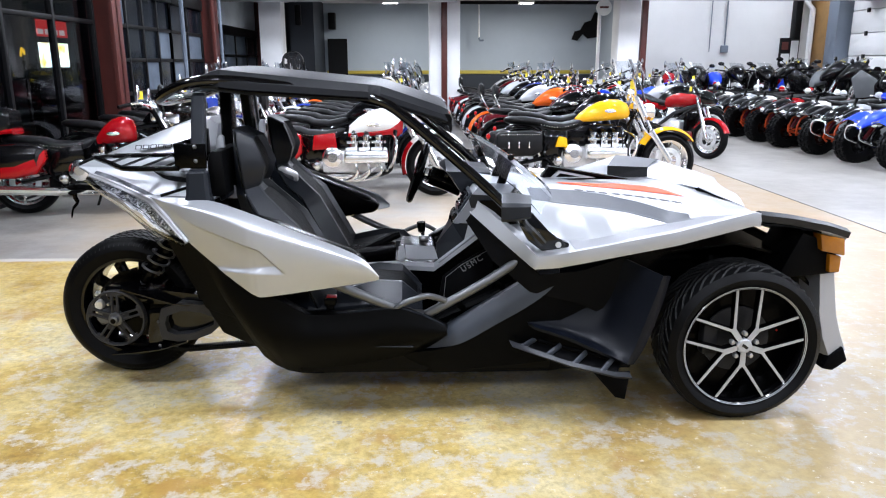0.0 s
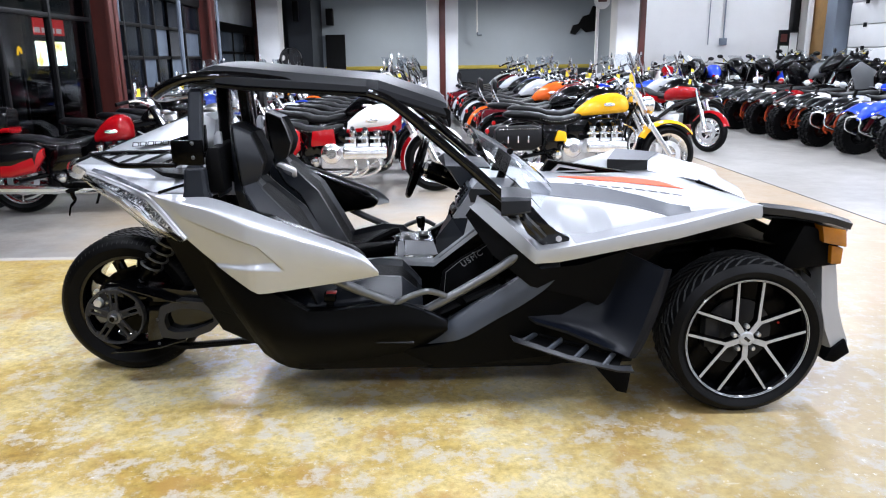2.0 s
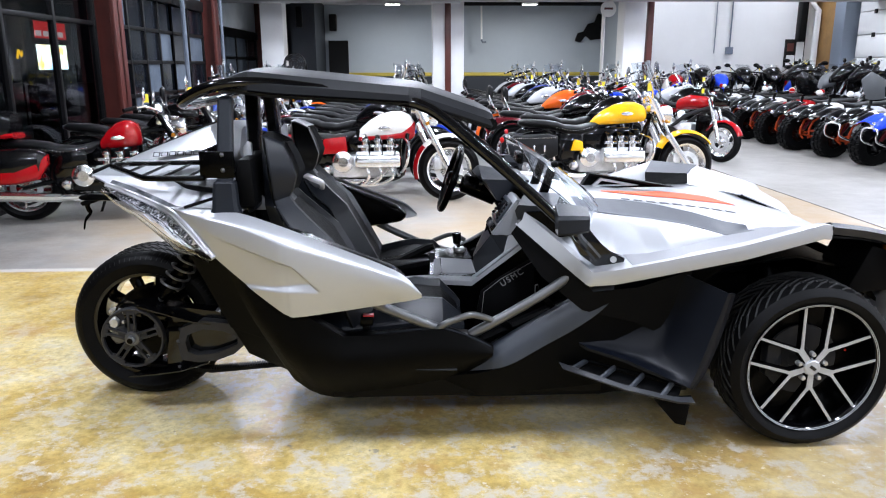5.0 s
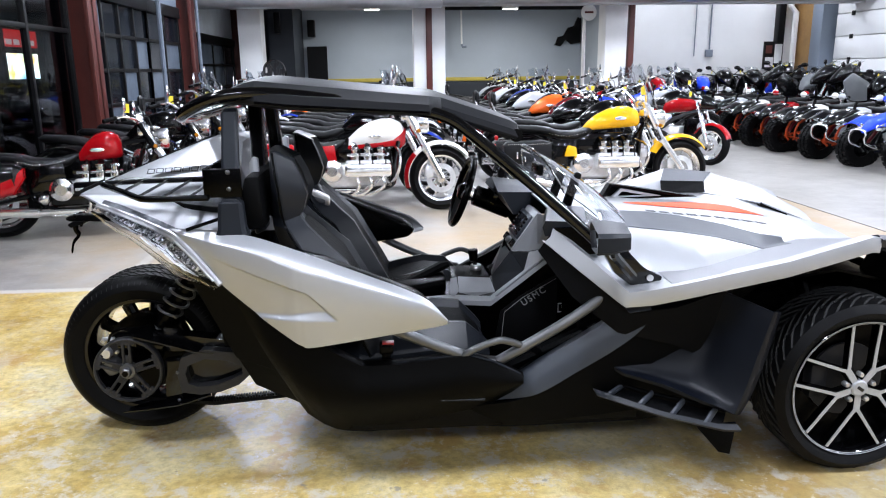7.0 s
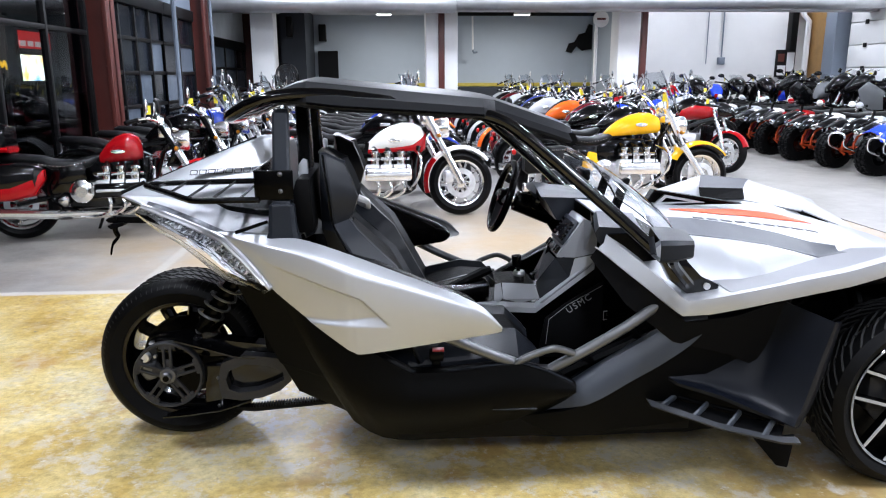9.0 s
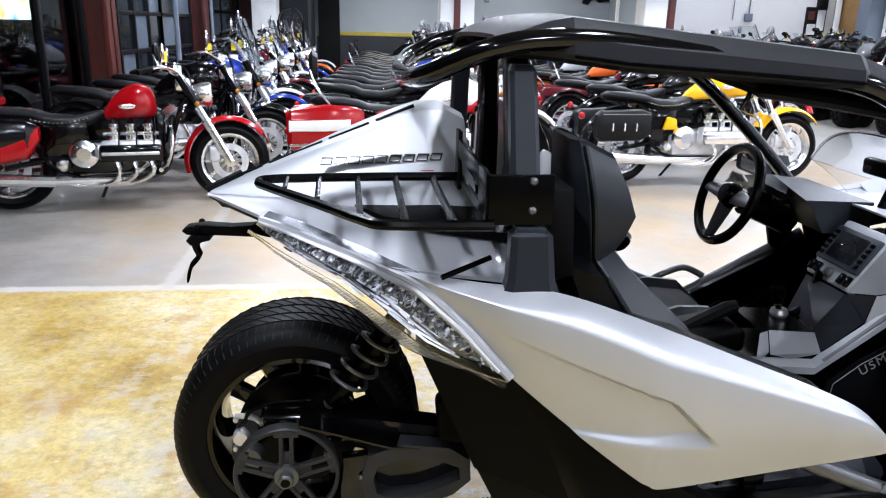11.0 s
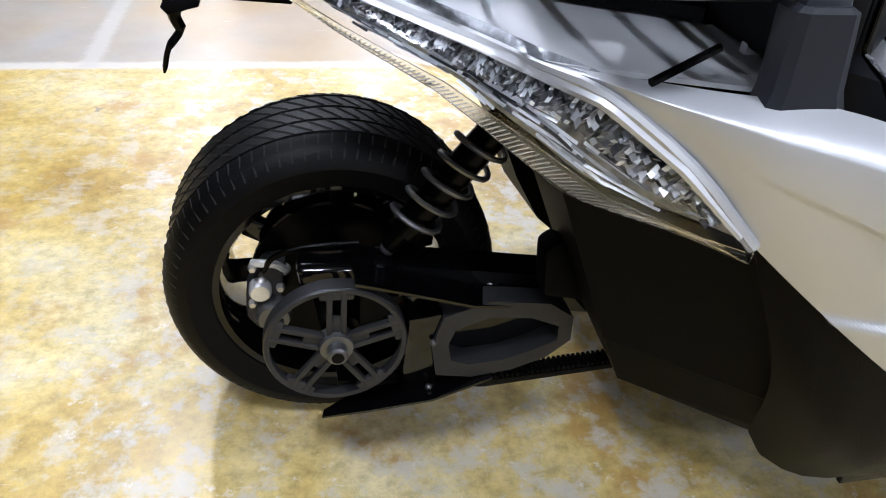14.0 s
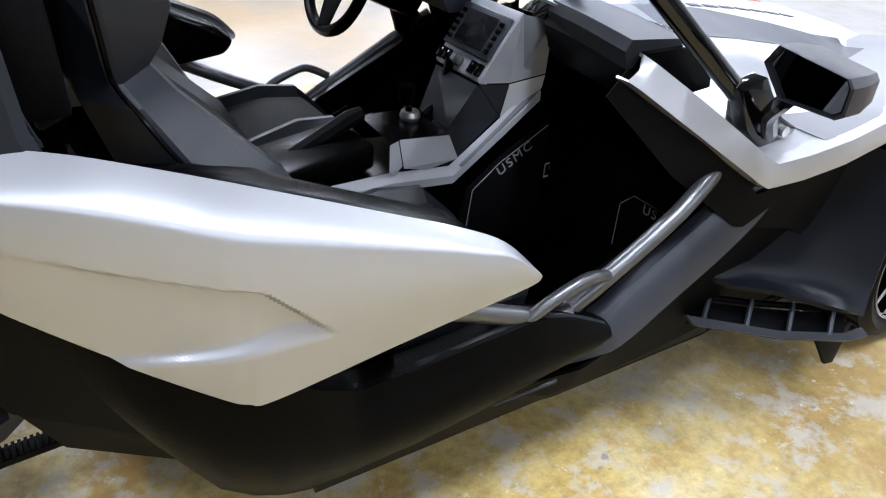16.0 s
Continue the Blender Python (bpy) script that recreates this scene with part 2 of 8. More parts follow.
# ---- the showroom ----
def floor_material():
    m = bpy.data.materials.new("stained_concrete")
    m.use_nodes = True
    nt = m.node_tree
    bs = nt.nodes["Principled BSDF"]
    N, L = nt.nodes.new, nt.links.new
    tc = N("ShaderNodeTexCoord")

    def noise_tex(scale, detail=6, rough=0.6, dist=0.0):
        n = N("ShaderNodeTexNoise")
        n.inputs["Scale"].default_value, n.inputs["Detail"].default_value, n.inputs["Roughness"].default_value, n.inputs["Distortion"].default_value = scale, detail, rough, dist
        L(tc.outputs["Object"], n.inputs["Vector"])
        return n.outputs["Fac"]

    def ramp(src, stops):
        r = N("ShaderNodeValToRGB")
        e = r.color_ramp.elements
        e[0].position, e[0].color = stops[0][0], (*stops[0][1], 1)
        e[1].position, e[1].color = stops[-1][0], (*stops[-1][1], 1)
        for p, c in stops[1:-1]:
            k = e.new(p)
            k.color = (*c, 1)
        L(src, r.inputs["Fac"])
        return r.outputs["Color"]

    def mix(fac, a, b, kind="MIX"):
        x = N("ShaderNodeMix")
        x.data_type, x.blend_type = "RGBA", kind
        if isinstance(fac, float):
            x.inputs[0].default_value = fac
        else:
            L(fac, x.inputs[0])
        for s, i in ((a, 6), (b, 7)):
            if isinstance(s, tuple):
                x.inputs[i].default_value = (*s, 1)
            else:
                L(s, x.inputs[i])
        return x.outputs[2]

    g = lambda v: (v, v, v)
    ochre = ramp(noise_tex(1.5, 8, 0.6, 0.15), [(0.34, (0.28, 0.168, 0.030)), (0.44, (0.42, 0.29, 0.080)), (0.54, (0.52, 0.40, 0.16)), (0.64, (0.60, 0.51, 0.29))])
    fine = ramp(noise_tex(26.0, 8, 0.75), [(0.36, g(0.50)), (0.5, g(0.95)), (0.62, g(1.25))])
    ochre = mix(0.6, ochre, fine, "MULTIPLY")
    rust = ramp(noise_tex(2.3, 9, 0.68), [(0.55, g(0.0)), (0.63, g(0.75))])
    ochre = mix(rust, ochre, (0.36, 0.205, 0.058))
    grey = ramp(noise_tex(0.9, 9, 0.65), [(0.3, (0.23, 0.217, 0.198)), (0.5, (0.31, 0.298, 0.28)), (0.7, (0.38, 0.37, 0.35))])
    tan = ramp(noise_tex(0.7, 6, 0.6, 0.4), [(0.38, g(0.0)), (0.58, g(0.85))])
    tanned = mix(tan, grey, (0.38, 0.275, 0.155))
    sep = N("ShaderNodeSeparateXYZ")
    L(tc.outputs["Object"], sep.inputs[0])

    def beyond(axis, edge, soft, wob=0.0):
        a = N("ShaderNodeMath")
        a.operation = "SUBTRACT"
        L(sep.outputs[axis], a.inputs[0])
        a.inputs[1].default_value = edge
        src = a.outputs[0]
        if wob:
            w = N("ShaderNodeMath")
            w.operation = "MULTIPLY_ADD"
            L(noise_tex(1.3, 5), w.inputs[0])
            w.inputs[1].default_value = wob
            L(src, w.inputs[2])
            src = w.outputs[0]
        r = N("ShaderNodeMapRange")
        r.inputs["From Min"].default_value, r.inputs["From Max"].default_value = -soft, soft
        L(src, r.inputs["Value"])
        return r.outputs["Result"]

    tanned = mix(beyond(0, -1.3, 0.6, 0.6), ramp(noise_tex(1.8, 8, 0.7), [(0.35, (0.13, 0.125, 0.115)), (0.65, (0.27, 0.255, 0.23))]), tanned)
    worn = ramp(noise_tex(8.5, 12, 0.74), [(0.50, g(0.0)), (0.545, g(0.45)), (0.60, g(0.80))])
    clean = mix(beyond(0, -0.55, 0.6, 0.5), (0.22, 0.22, 0.22), (1.0, 1.0, 1.0))
    worn = mix(1.0, worn, clean, "MULTIPLY")
    yellow = mix(worn, ochre, (0.48, 0.455, 0.405))
    faded = mix(worn, (0.235, 0.175, 0.10), (0.26, 0.238, 0.205))
    yellow = mix(beyond(0, 2.7, 0.8, 0.7), yellow, mix(0.2, faded, yellow))
    chips = ramp(noise_tex(21.0, 8, 0.72), [(0.60, g(0.0)), (0.66, g(0.55))])
    chips = mix(1.0, chips, clean, "MULTIPLY")
    yellow = mix(chips, yellow, (0.66, 0.65, 0.63))
    oil = ramp(noise_tex(5.5, 7, 0.6), [(0.675, g(0.0)), (0.70, g(0.65))])
    yellow = mix(oil, yellow, (0.15, 0.145, 0.15))
    col = mix(beyond(1, 2.0, 0.02), yellow, tanned)

    def band(axis, at, half):
        """A worn pale strip along a joint."""
        d = N("ShaderNodeMath")
        d.operation = "SUBTRACT"
        L(sep.outputs[axis], d.inputs[0])
        d.inputs[1].default_value = at
        ab = N("ShaderNodeMath")
        ab.operation = "ABSOLUTE"
        L(d.outputs[0], ab.inputs[0])
        w = N("ShaderNodeMath")
        w.operation = "MULTIPLY_ADD"
        L(noise_tex(12.0, 8, 0.8), w.inputs[0])
        w.inputs[1].default_value = half * 1.6
        L(ab.outputs[0], w.inputs[2])
        r = N("ShaderNodeMapRange")
        r.inputs["From Min"].default_value, r.inputs["From Max"].default_value = half * 1.9, half * 1.3
        r.inputs["To Max"].default_value = 0.8
        L(w.outputs[0], r.inputs["Value"])
        return r.outputs["Result"]

    col = mix(band(1, 2.03, 0.05), col, (0.52, 0.49, 0.44))
    far = mix(beyond(1, 2.0, 0.02), (0.0, 0.0, 0.0), band(0, -0.9, 0.05))
    col = mix(far, col, (0.43, 0.41, 0.37))
    col = mix(beyond(1, 5.2, 1.2, 0.8), col, grey)
    stain = mix(1.0, beyond(0, 4.3, 0.5, 0.6), ramp(noise_tex(2.0, 8, 0.65), [(0.35, g(0.45)), (0.6, g(0.95))]), "MULTIPLY")
    col = mix(stain, col, (0.33, 0.235, 0.135))
    col = mix(beyond(0, 5.42, 0.01), col, mix(1.0, grey, (0.90, 0.89, 0.87), "MULTIPLY"))
    spots = ramp(noise_tex(7.0, 8, 0.8, 0.3), [(0.69, g(0.0)), (0.75, g(0.5))])
    col = mix(spots, col, (0.16, 0.13, 0.09))
    stretch = N("ShaderNodeMapping")
    stretch.inputs["Rotation"].default_value = (0, 0, 0.6)
    stretch.inputs["Scale"].default_value = (9.0, 45.0, 1.0)
    L(tc.outputs["Object"], stretch.inputs["Vector"])
    lines = N("ShaderNodeTexNoise")
    lines.inputs["Scale"].default_value, lines.inputs["Detail"].default_value, lines.inputs["Distortion"].default_value = 1.0, 5, 0.4
    L(stretch.outputs["Vector"], lines.inputs["Vector"])
    scratch = ramp(lines.outputs["Fac"], [(0.67, g(0.0)), (0.72, g(0.3))])
    col = mix(scratch, col, (0.62, 0.61, 0.58))
    flecks = ramp(noise_tex(38.0, 4, 0.8), [(0.66, g(0.0)), (0.72, g(0.4))])
    col = mix(flecks, col, (0.70, 0.67, 0.60))
    L(col, bs.inputs["Base Color"])
    r = N("ShaderNodeMapRange")
    r.inputs["To Min"].default_value, r.inputs["To Max"].default_value = 0.22, 0.48
    L(noise_tex(4.0, 8, 0.7), r.inputs["Value"])
    L(r.outputs["Result"], bs.inputs["Roughness"])
    bn = N("ShaderNodeBump")
    bn.inputs["Strength"].default_value, bn.inputs["Distance"].default_value = 0.12, 0.002
    L(noise_tex(60.0, 5, 0.7), bn.inputs["Height"])
    L(bn.outputs["Normal"], bs.inputs["Normal"])
    bs.inputs["Specular IOR Level"].default_value = 0.40
    return m


FLOOR = floor_material()
WALL_BLUE = material("pale_blue_wall", (0.37, 0.42, 0.475), 0.7, 0, 0.05, 0.8, 0.1, 90)
WALL_WHITE = material("white_wall", (0.76, 0.76, 0.75), 0.7, 0, 0.04, 0.8, 0.15, 60)
CEILING_DARK = material("ceiling_dark", (0.16, 0.165, 0.17), 0.85, 0, 0.2, 1.2)
WALL_GREY = material("grey_wall", (0.13, 0.135, 0.145), 0.7, 0, 0.1, 0.8, 0.15, 60)
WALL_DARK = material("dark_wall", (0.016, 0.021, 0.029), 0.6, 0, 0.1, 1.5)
COLUMN_WHITE = material("column_white", (0.78, 0.78, 0.77), 0.65, 0, 0.05, 2.0, 0.15, 60)
STEEL_RED = material("red_oxide_steel", (0.088, 0.019, 0.014), 0.42, 0.0, 0.2, 3.0, 0.1, 40)
FRAME_BLACK = material("black_frame", (0.004, 0.004, 0.0045), 0.4, 0.0, 0.1, 4.0, spec=0.15)
PANE_NAVY = material("navy_pane", (0.006, 0.008, 0.012), 0.12, 0, 0.3, 2.0, spec=0.25)
# Lighter copy of the navy pane, with a bright reflection in its colour.
PANE_GLINT = material("glint_pane", (0.11, 0.135, 0.17), 0.25, 0, 0.2, 2.0, spec=0.3)
PANE = glass("window_glass", (0.36, 0.375, 0.40), 0.0, 1.24)
CEILING_GREY = material("ceiling_grey", (0.58, 0.59, 0.60), 0.8, 0, 0.15, 1.2)
GALVANISED = material("galvanised_duct", (0.45, 0.46, 0.47), 0.35, 0.8, 0.12, 4.0)
PLYWOOD = material("plywood", (0.27, 0.15, 0.05), 0.6, 0, 0.2, 3.0, 0.2, 60)
BLUE_GREY = material("blue_grey_paint", (0.16, 0.19, 0.235), 0.6, 0, 0.08, 2.0)
YELLOW_RAIL = material("yellow_rail", (0.45, 0.36, 0.06), 0.55, 0, 0.12, 4.0)
SKIN_FILM = material("frosted_panel", (0.78, 0.84, 0.90), 0.4, 0, 0.1, 2.0)
ASPHALT = material("night_asphalt", (0.03, 0.03, 0.033), 0.85, 0, 0.3, 3.0, 0.4, 50)


def slab(name, x0, x1, y0, y1, z0, z1, mat, label="", category="", bevel=0.0):
    ob = link_mesh(name, box(B(), x0, x1, y0, y1, z0, z1, bevel), mat, 30)
    return tagged(ob, label or mat.name.replace("_", " "), category or name.split("_")[0], kind="structure")


slab("floor", -3.1, 14.0, -9.0, 21.0, -0.2, 0.0, FLOOR, "worn yellow-stained and grey polished concrete floor", "floor")
slab("ground", -60.0, -3.1, -60.0, 70.0, -0.4, -0.12, ASPHALT, "dark asphalt outside at night", "ground")
DARK_JOINT = material("dark_joint", (0.07, 0.065, 0.06), 0.8, 0, 0.2, 5.0)
slab("floor_joint", 5.415, 5.428, -9.0, 16.0, 0.0, 0.003, DARK_JOINT, "dark joint between floor slabs", "joint")

# walls: back wall of the bay, white wall, right side, behind the camera
slab("wall_back", -3.2, 7.0, 18.5, 18.8, 0.0, CEIL, WALL_BLUE, "pale blue-grey back wall", "wall")
slab("wall_white", 6.95, 12.2, 16.3, 16.6, 0.0, CEIL, WALL_WHITE, "white painted block wall", "wall")
slab("wall_return", 6.7, 6.95, 16.3, 18.5, 0.0, CEIL, WALL_BLUE, "pale blue-grey return wall", "wall")
slab("wall_east", 12.0, 12.3, -9.0, 16.3, 0.0, CEIL, WALL_WHITE, "white side wall", "wall")
# Unseen wall, made dark so black surfaces reflect less light.
slab("wall_south", -3.2, 12.3, -9.3, -9.0, 0.0, CEIL, WALL_GREY, "unseen wall behind the camera, dark to deepen reflections", "wall")
# Unseen ceiling, kept dark for less bounce and deeper shade.
slab("ceiling", -3.2, 12.3, -9.3, 18.8, CEIL, CEIL + 0.2, CEILING_DARK, "unseen ceiling, dark to deepen the shade", "ceiling")
slab("wood_panel", 11.72, 11.99, 15.2, 16.25, 0.0, 3.6, PLYWOOD, "plywood sheet against the wall", "panel", 0.01)
slab("wall_pier", 11.60, 11.99, 14.70, 15.15, 0.0, CEIL, BLUE_GREY, "blue-grey painted pier", "pier", 0.01)
door = thing("garage_door", "white sectional garage door in the side wall", "door", kind="structure")
for k in range(7):
    part("section", box(B(), 11.90, 11.97, 9.6, 14.6, 0.02 + k * 0.52, 0.52 + k * 0.52, 0.012), WALL_WHITE, door)
for k in range(6):
    part("hinge_plate", box(B(), 11.87, 11.90, 13.9, 14.0, 0.47 + k * 0.52, 0.57 + k * 0.52, 0.004), FRAME_BLACK, door)
slab("dark_corner", 11.25, 11.42, 16.05, 16.28, 2.0, 3.6, FRAME_BLACK, "black steel corner post", "post", 0.01)

# back bay: dark opening at the left as a near-black slab, yellow rail, soffit with duct
# No hollow here: the slab's near-black colour stands for the recess's shade.
slab("wall_dark", -3.0, -1.75, 18.2, 18.49, 0.0, CEIL, WALL_DARK, "near-black slab in place of a shaded recess", "wall")
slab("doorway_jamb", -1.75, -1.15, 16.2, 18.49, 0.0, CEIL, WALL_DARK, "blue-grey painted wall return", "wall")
slab("bay_ceiling", -3.0, 6.95, 13.95, 18.5, 3.06, 3.16, CEILING_GREY, "grey ceiling of the back bay", "ceiling")
for i, (x0, y0, x1) in enumerate(((-2.0, 15.4, 2.6), (2.6, 16.9, 6.6))):
    slab("bay_pipe_%d" % (i + 1), x0, x1, y0, y0 + 0.09, 2.93, 3.02, FRAME_BLACK, "dark pipe below the bay ceiling", "pipe", 0.02)
slab("soffit", -3.0, 12.0, 13.6, 13.95, 2.80, CEIL, CEILING_GREY, "grey soffit beam", "beam")
duct = tagged(link_mesh("duct", tube(B(), [(-2.9, 13.2, 2.90), (2.3, 13.2, 2.90), (2.32, 13.2, 2.92), (11.9, 13.2, 3.0)], [0.20, 0.20, 0.17, 0.17], 20), GALVANISED), "galvanised round duct below the ceiling", "duct", kind="structure")
slab("yellow_rail", -1.1, 6.68, 18.40, 18.49, 1.12, 1.22, YELLOW_RAIL, "yellow rail along the back wall", "rail", 0.01)
slab("doorway_dark", -1.05, -0.5, 18.36, 18.415, 0.0, 2.1, FRAME_BLACK, "dark doorway in the back wall", "doorway")
slab("dark_dado", -1.1, 6.68, 18.42, 18.49, 0.0, 1.1, WALL_DARK, "dark lower wall band", "wall")

for i, (x, y, w) in enumerate(((2.1, 14.6, 0.72), (6.42, 14.6, 0.50), (-1.9, 14.6, 0.50))):
    slab("column_%d" % (i + 1), x - w / 2, x + w / 2, y - 0.3, y + 0.3, 0.0, CEIL, COLUMN_WHITE, "white painted square column", "column", 0.015)
slab("steel_column_1", 2.02, 2.16, 14.23, 14.295, 0.0, CEIL, STEEL_RED, "red oxide steel pipe on the column", "pipe", 0.02)
slab("steel_column_2", 6.72, 6.86, 14.3, 14.45, 0.0, CEIL, STEEL_RED, "red oxide steel post", "post", 0.02)

# round sign on a pole
sign = thing("round_sign", "round white sign with a plain mark on a pole", "sign")
part("pole", rod(B(), (6.12, 16.0, 0), (6.12, 16.0, 2.65), 0.045), COLUMN_WHITE, sign)
part("disc", lathe(B(), [(0.0, -0.03), (0.19, -0.03), (0.20, 0.0), (0.19, 0.03), (0.0, 0.03)], 32, pose(6.2, 15.9, 2.78)), WALL_WHITE, sign)
part("mark", box(B(), 6.09, 6.31, 15.862, 15.868, 2.76, 2.81, 0.002), STEEL_RED, sign)
part("foot", box(B(), 5.95, 6.3, 15.85, 16.15, 0.0, 0.06, 0.01), FRAME_BLACK, sign)
# hanging pole, conduit and outlet
hang = thing("hanging_pole", "thin pole hanging from the ceiling with a small bracket", "pole")
part("rod", rod(B(), (3.23, 18.05, 2.1), (3.20, 18.05, CEIL), 0.025), COLUMN_WHITE, hang)
part("hook", tube(B(), [(3.23, 18.05, 2.12), (3.26, 18.05, 2.04), (3.36, 18.05, 2.05)], 0.03, 6), BLUE_GREY, hang)
outlet = thing("electrical_outlet", "grey outlet box with conduit on the white wall", "outlet", kind="structure")
part("box", box(B(), 9.43, 9.61, 16.2, 16.297, 1.68, 1.86, 0.01), BLUE_GREY, outlet)
part("conduit", rod(B(), (9.53, 16.26, 1.86), (9.53, 16.26, CEIL), 0.018), BLUE_GREY, outlet)
part("conduit", rod(B(), (9.13, 16.27, 1.70), (9.13, 16.27, CEIL), 0.012), BLUE_GREY, outlet)
drain = thing("drain_pipe", "white drain pipe in the corner", "pipe", kind="structure")
part("pipe", tube(B(), [(11.45, 15.9, CEIL), (11.45, 15.9, 2.9), (11.6, 15.9, 2.75), (11.6, 15.9, 0.0)], 0.07, 10), COLUMN_WHITE, drain)
slab("poster_board", 11.0, 11.5, 16.2, 16.28, 1.35, 2.05, FRAME_BLACK, "dark poster board by the corner", "board", 0.005)
for i, (a, b, c, d, mat) in enumerate(((11.03, 11.25, 1.4, 1.65, WALL_WHITE), (11.27, 11.47, 1.5, 1.98, WALL_WHITE), (11.03, 11.2, 1.75, 1.95, STEEL_RED))):
    slab("poster_%d" % (i + 1), a, b, 16.19, 16.197, c, d, mat, "printed poster", "poster")
# dark wall picture and shelf on the return behind the sign
picture = thing("wall_picture", "dark cut-out panel shaped like a motorcycle on the bay wall", "panel", kind="structure")
part("panel", prism(B(), [(5.94, 2.08), (6.02, 2.30), (6.18, 2.34), (6.30, 2.55), (6.48, 2.60), (6.58, 2.83), (6.68, 2.80), (6.68, 2.14), (6.40, 2.10), (6.25, 2.22), (6.10, 2.04)], 18.42, 18.49), FRAME_BLACK, picture)
slab("wall_speaker", -1.0, -0.8, 18.2, 18.48, 2.35, 2.8, FRAME_BLACK, "black wall loudspeaker", "speaker", 0.02)
slab("wall_speaker_2", -1.6, -1.45, 16.05, 16.19, 2.35, 2.85, FRAME_BLACK, "black wall loudspeaker", "speaker", 0.02)
for i, x in enumerate((0.8, 4.3)):
    fix = thing("ceiling_light", "round ceiling light in the back bay", "light", group="bay lights")
    part("housing", box(B(), x - 0.2, x + 0.2, 16.3, 16.5, 2.92, 2.98, 0.01), COLUMN_WHITE, fix)
    part("diffuser", box(B(), x - 0.18, x + 0.18, 16.32, 16.48, 2.905, 2.92), glowing("bay_lamp", (1, 1, 1), 12), fix)
    part("stem", rod(B(), (x, 16.4, 2.98), (x, 16.4, 3.06), 0.012), FRAME_BLACK, fix)

# glazed left wall
left = thing("glass_wall", "dark framed glass shopfront with red steel posts at night", "window", kind="structure")
for y in (7.35, 12.7, 18.1):
    bm = B()
    box(bm, -3.08, -2.72, y - 0.02, y + 0.02, 0, CEIL)
    box(bm, -3.08, -3.02, y - 0.16, y + 0.16, 0, CEIL, 0.004)
    box(bm, -2.78, -2.72, y - 0.16, y + 0.16, 0, CEIL, 0.004)
    part("steel_post", bm, STEEL_RED, left, "red oxide steel post")
BAYS = [(-9.0, -4.6, 4), (-4.6, 0.0, 4), (0.0, 3.6, 3), (3.6, 7.1, 3), (7.6, 10.4, 4), (10.4, 12.4, 2), (12.95, 17.8, 4)]
for y0, y1, n in BAYS:
    far = y1 > 7.2
    H = 2.75 if not far else (2.08 if y1 > 12.9 else 2.46)
    rows = [0.0, 2.75] if not far else [0.0] + [H - 0.5 * q for q in range(4, -1, -1)]
    step = (y1 - y0) / n
    for k in range(n + 1):
        part("mullion", box(B(), -3.02, -2.94, y0 + step * k - 0.03, y0 + step * k + 0.03, 0.0, H, 0.004), FRAME_BLACK, left)
    for z in rows:
        part("transom", box(B(), -3.015, -2.945, y0, y1, z, z + 0.055, 0.004), FRAME_BLACK, left)
    if y1 < 7.2:
        part("transom", box(B(), -3.015, -2.945, y0, y1, 1.95, 2.005, 0.004), FRAME_BLACK, left)
    if not far:
        part("pane", box(B(), -2.985, -2.977, y0, y1, 0.02, 2.75), PANE, left, "dark glass pane").visible_shadow = False
    else:
        for k in range(n):
            for q in range(len(rows) - 1):
                # Some panes take the lighter copy as painted reflections.
                pale = (k * 3 + q * 5 + n) % 4 == 0 or (y1 > 12.9 and k in (1, 2))
                part("pane", box(B(), -2.985, -2.977, y0 + step * k + 0.03, y0 + step * (k + 1) - 0.03, rows[q] + 0.055, rows[q + 1]), PANE_GLINT if pale else PANE_NAVY, left, "", 0)
    part("header", box(B(), -3.06, -2.90, y0, y1, H, H + 0.2, 0.01), FRAME_BLACK, left)
    part("upper_panel", box(B(), -3.03, -2.95, y0, y1, H + 0.2, CEIL), SKIN_FILM if y1 > 12.9 else (BLUE_GREY if far else FRAME_BLACK), left, "pale frosted upper panel" if y1 > 12.9 else "")
part("base_kerb", box(B(), -3.1, -2.86, -9.0, 18.5, 0.0, 0.05, 0.01), FRAME_BLACK, left)
pipe = thing("wall_pipe", "pale vertical conduit by the glass wall", "pipe", kind="structure")
part("pipe", tube(B(), [(-2.70, 10.3, CEIL), (-2.70, 10.3, 2.9), (-2.72, 10.35, 2.7), (-2.72, 10.35, 0.0)], 0.04, 8), BLUE_GREY, pipe)
part("pipe", rod(B(), (-2.68, 12.9, 0), (-2.68, 12.9, CEIL), 0.03), BLUE_GREY, pipe)

# illuminated sign outside, seen through the glass
screen = thing("roadside_sign", "lit roadside display with a red header across the street", "sign")
part("cabinet", box(B(), -6.2, -6.0, 11.7, 13.5, -0.12, 2.45, 0.02), FRAME_BLACK, screen)


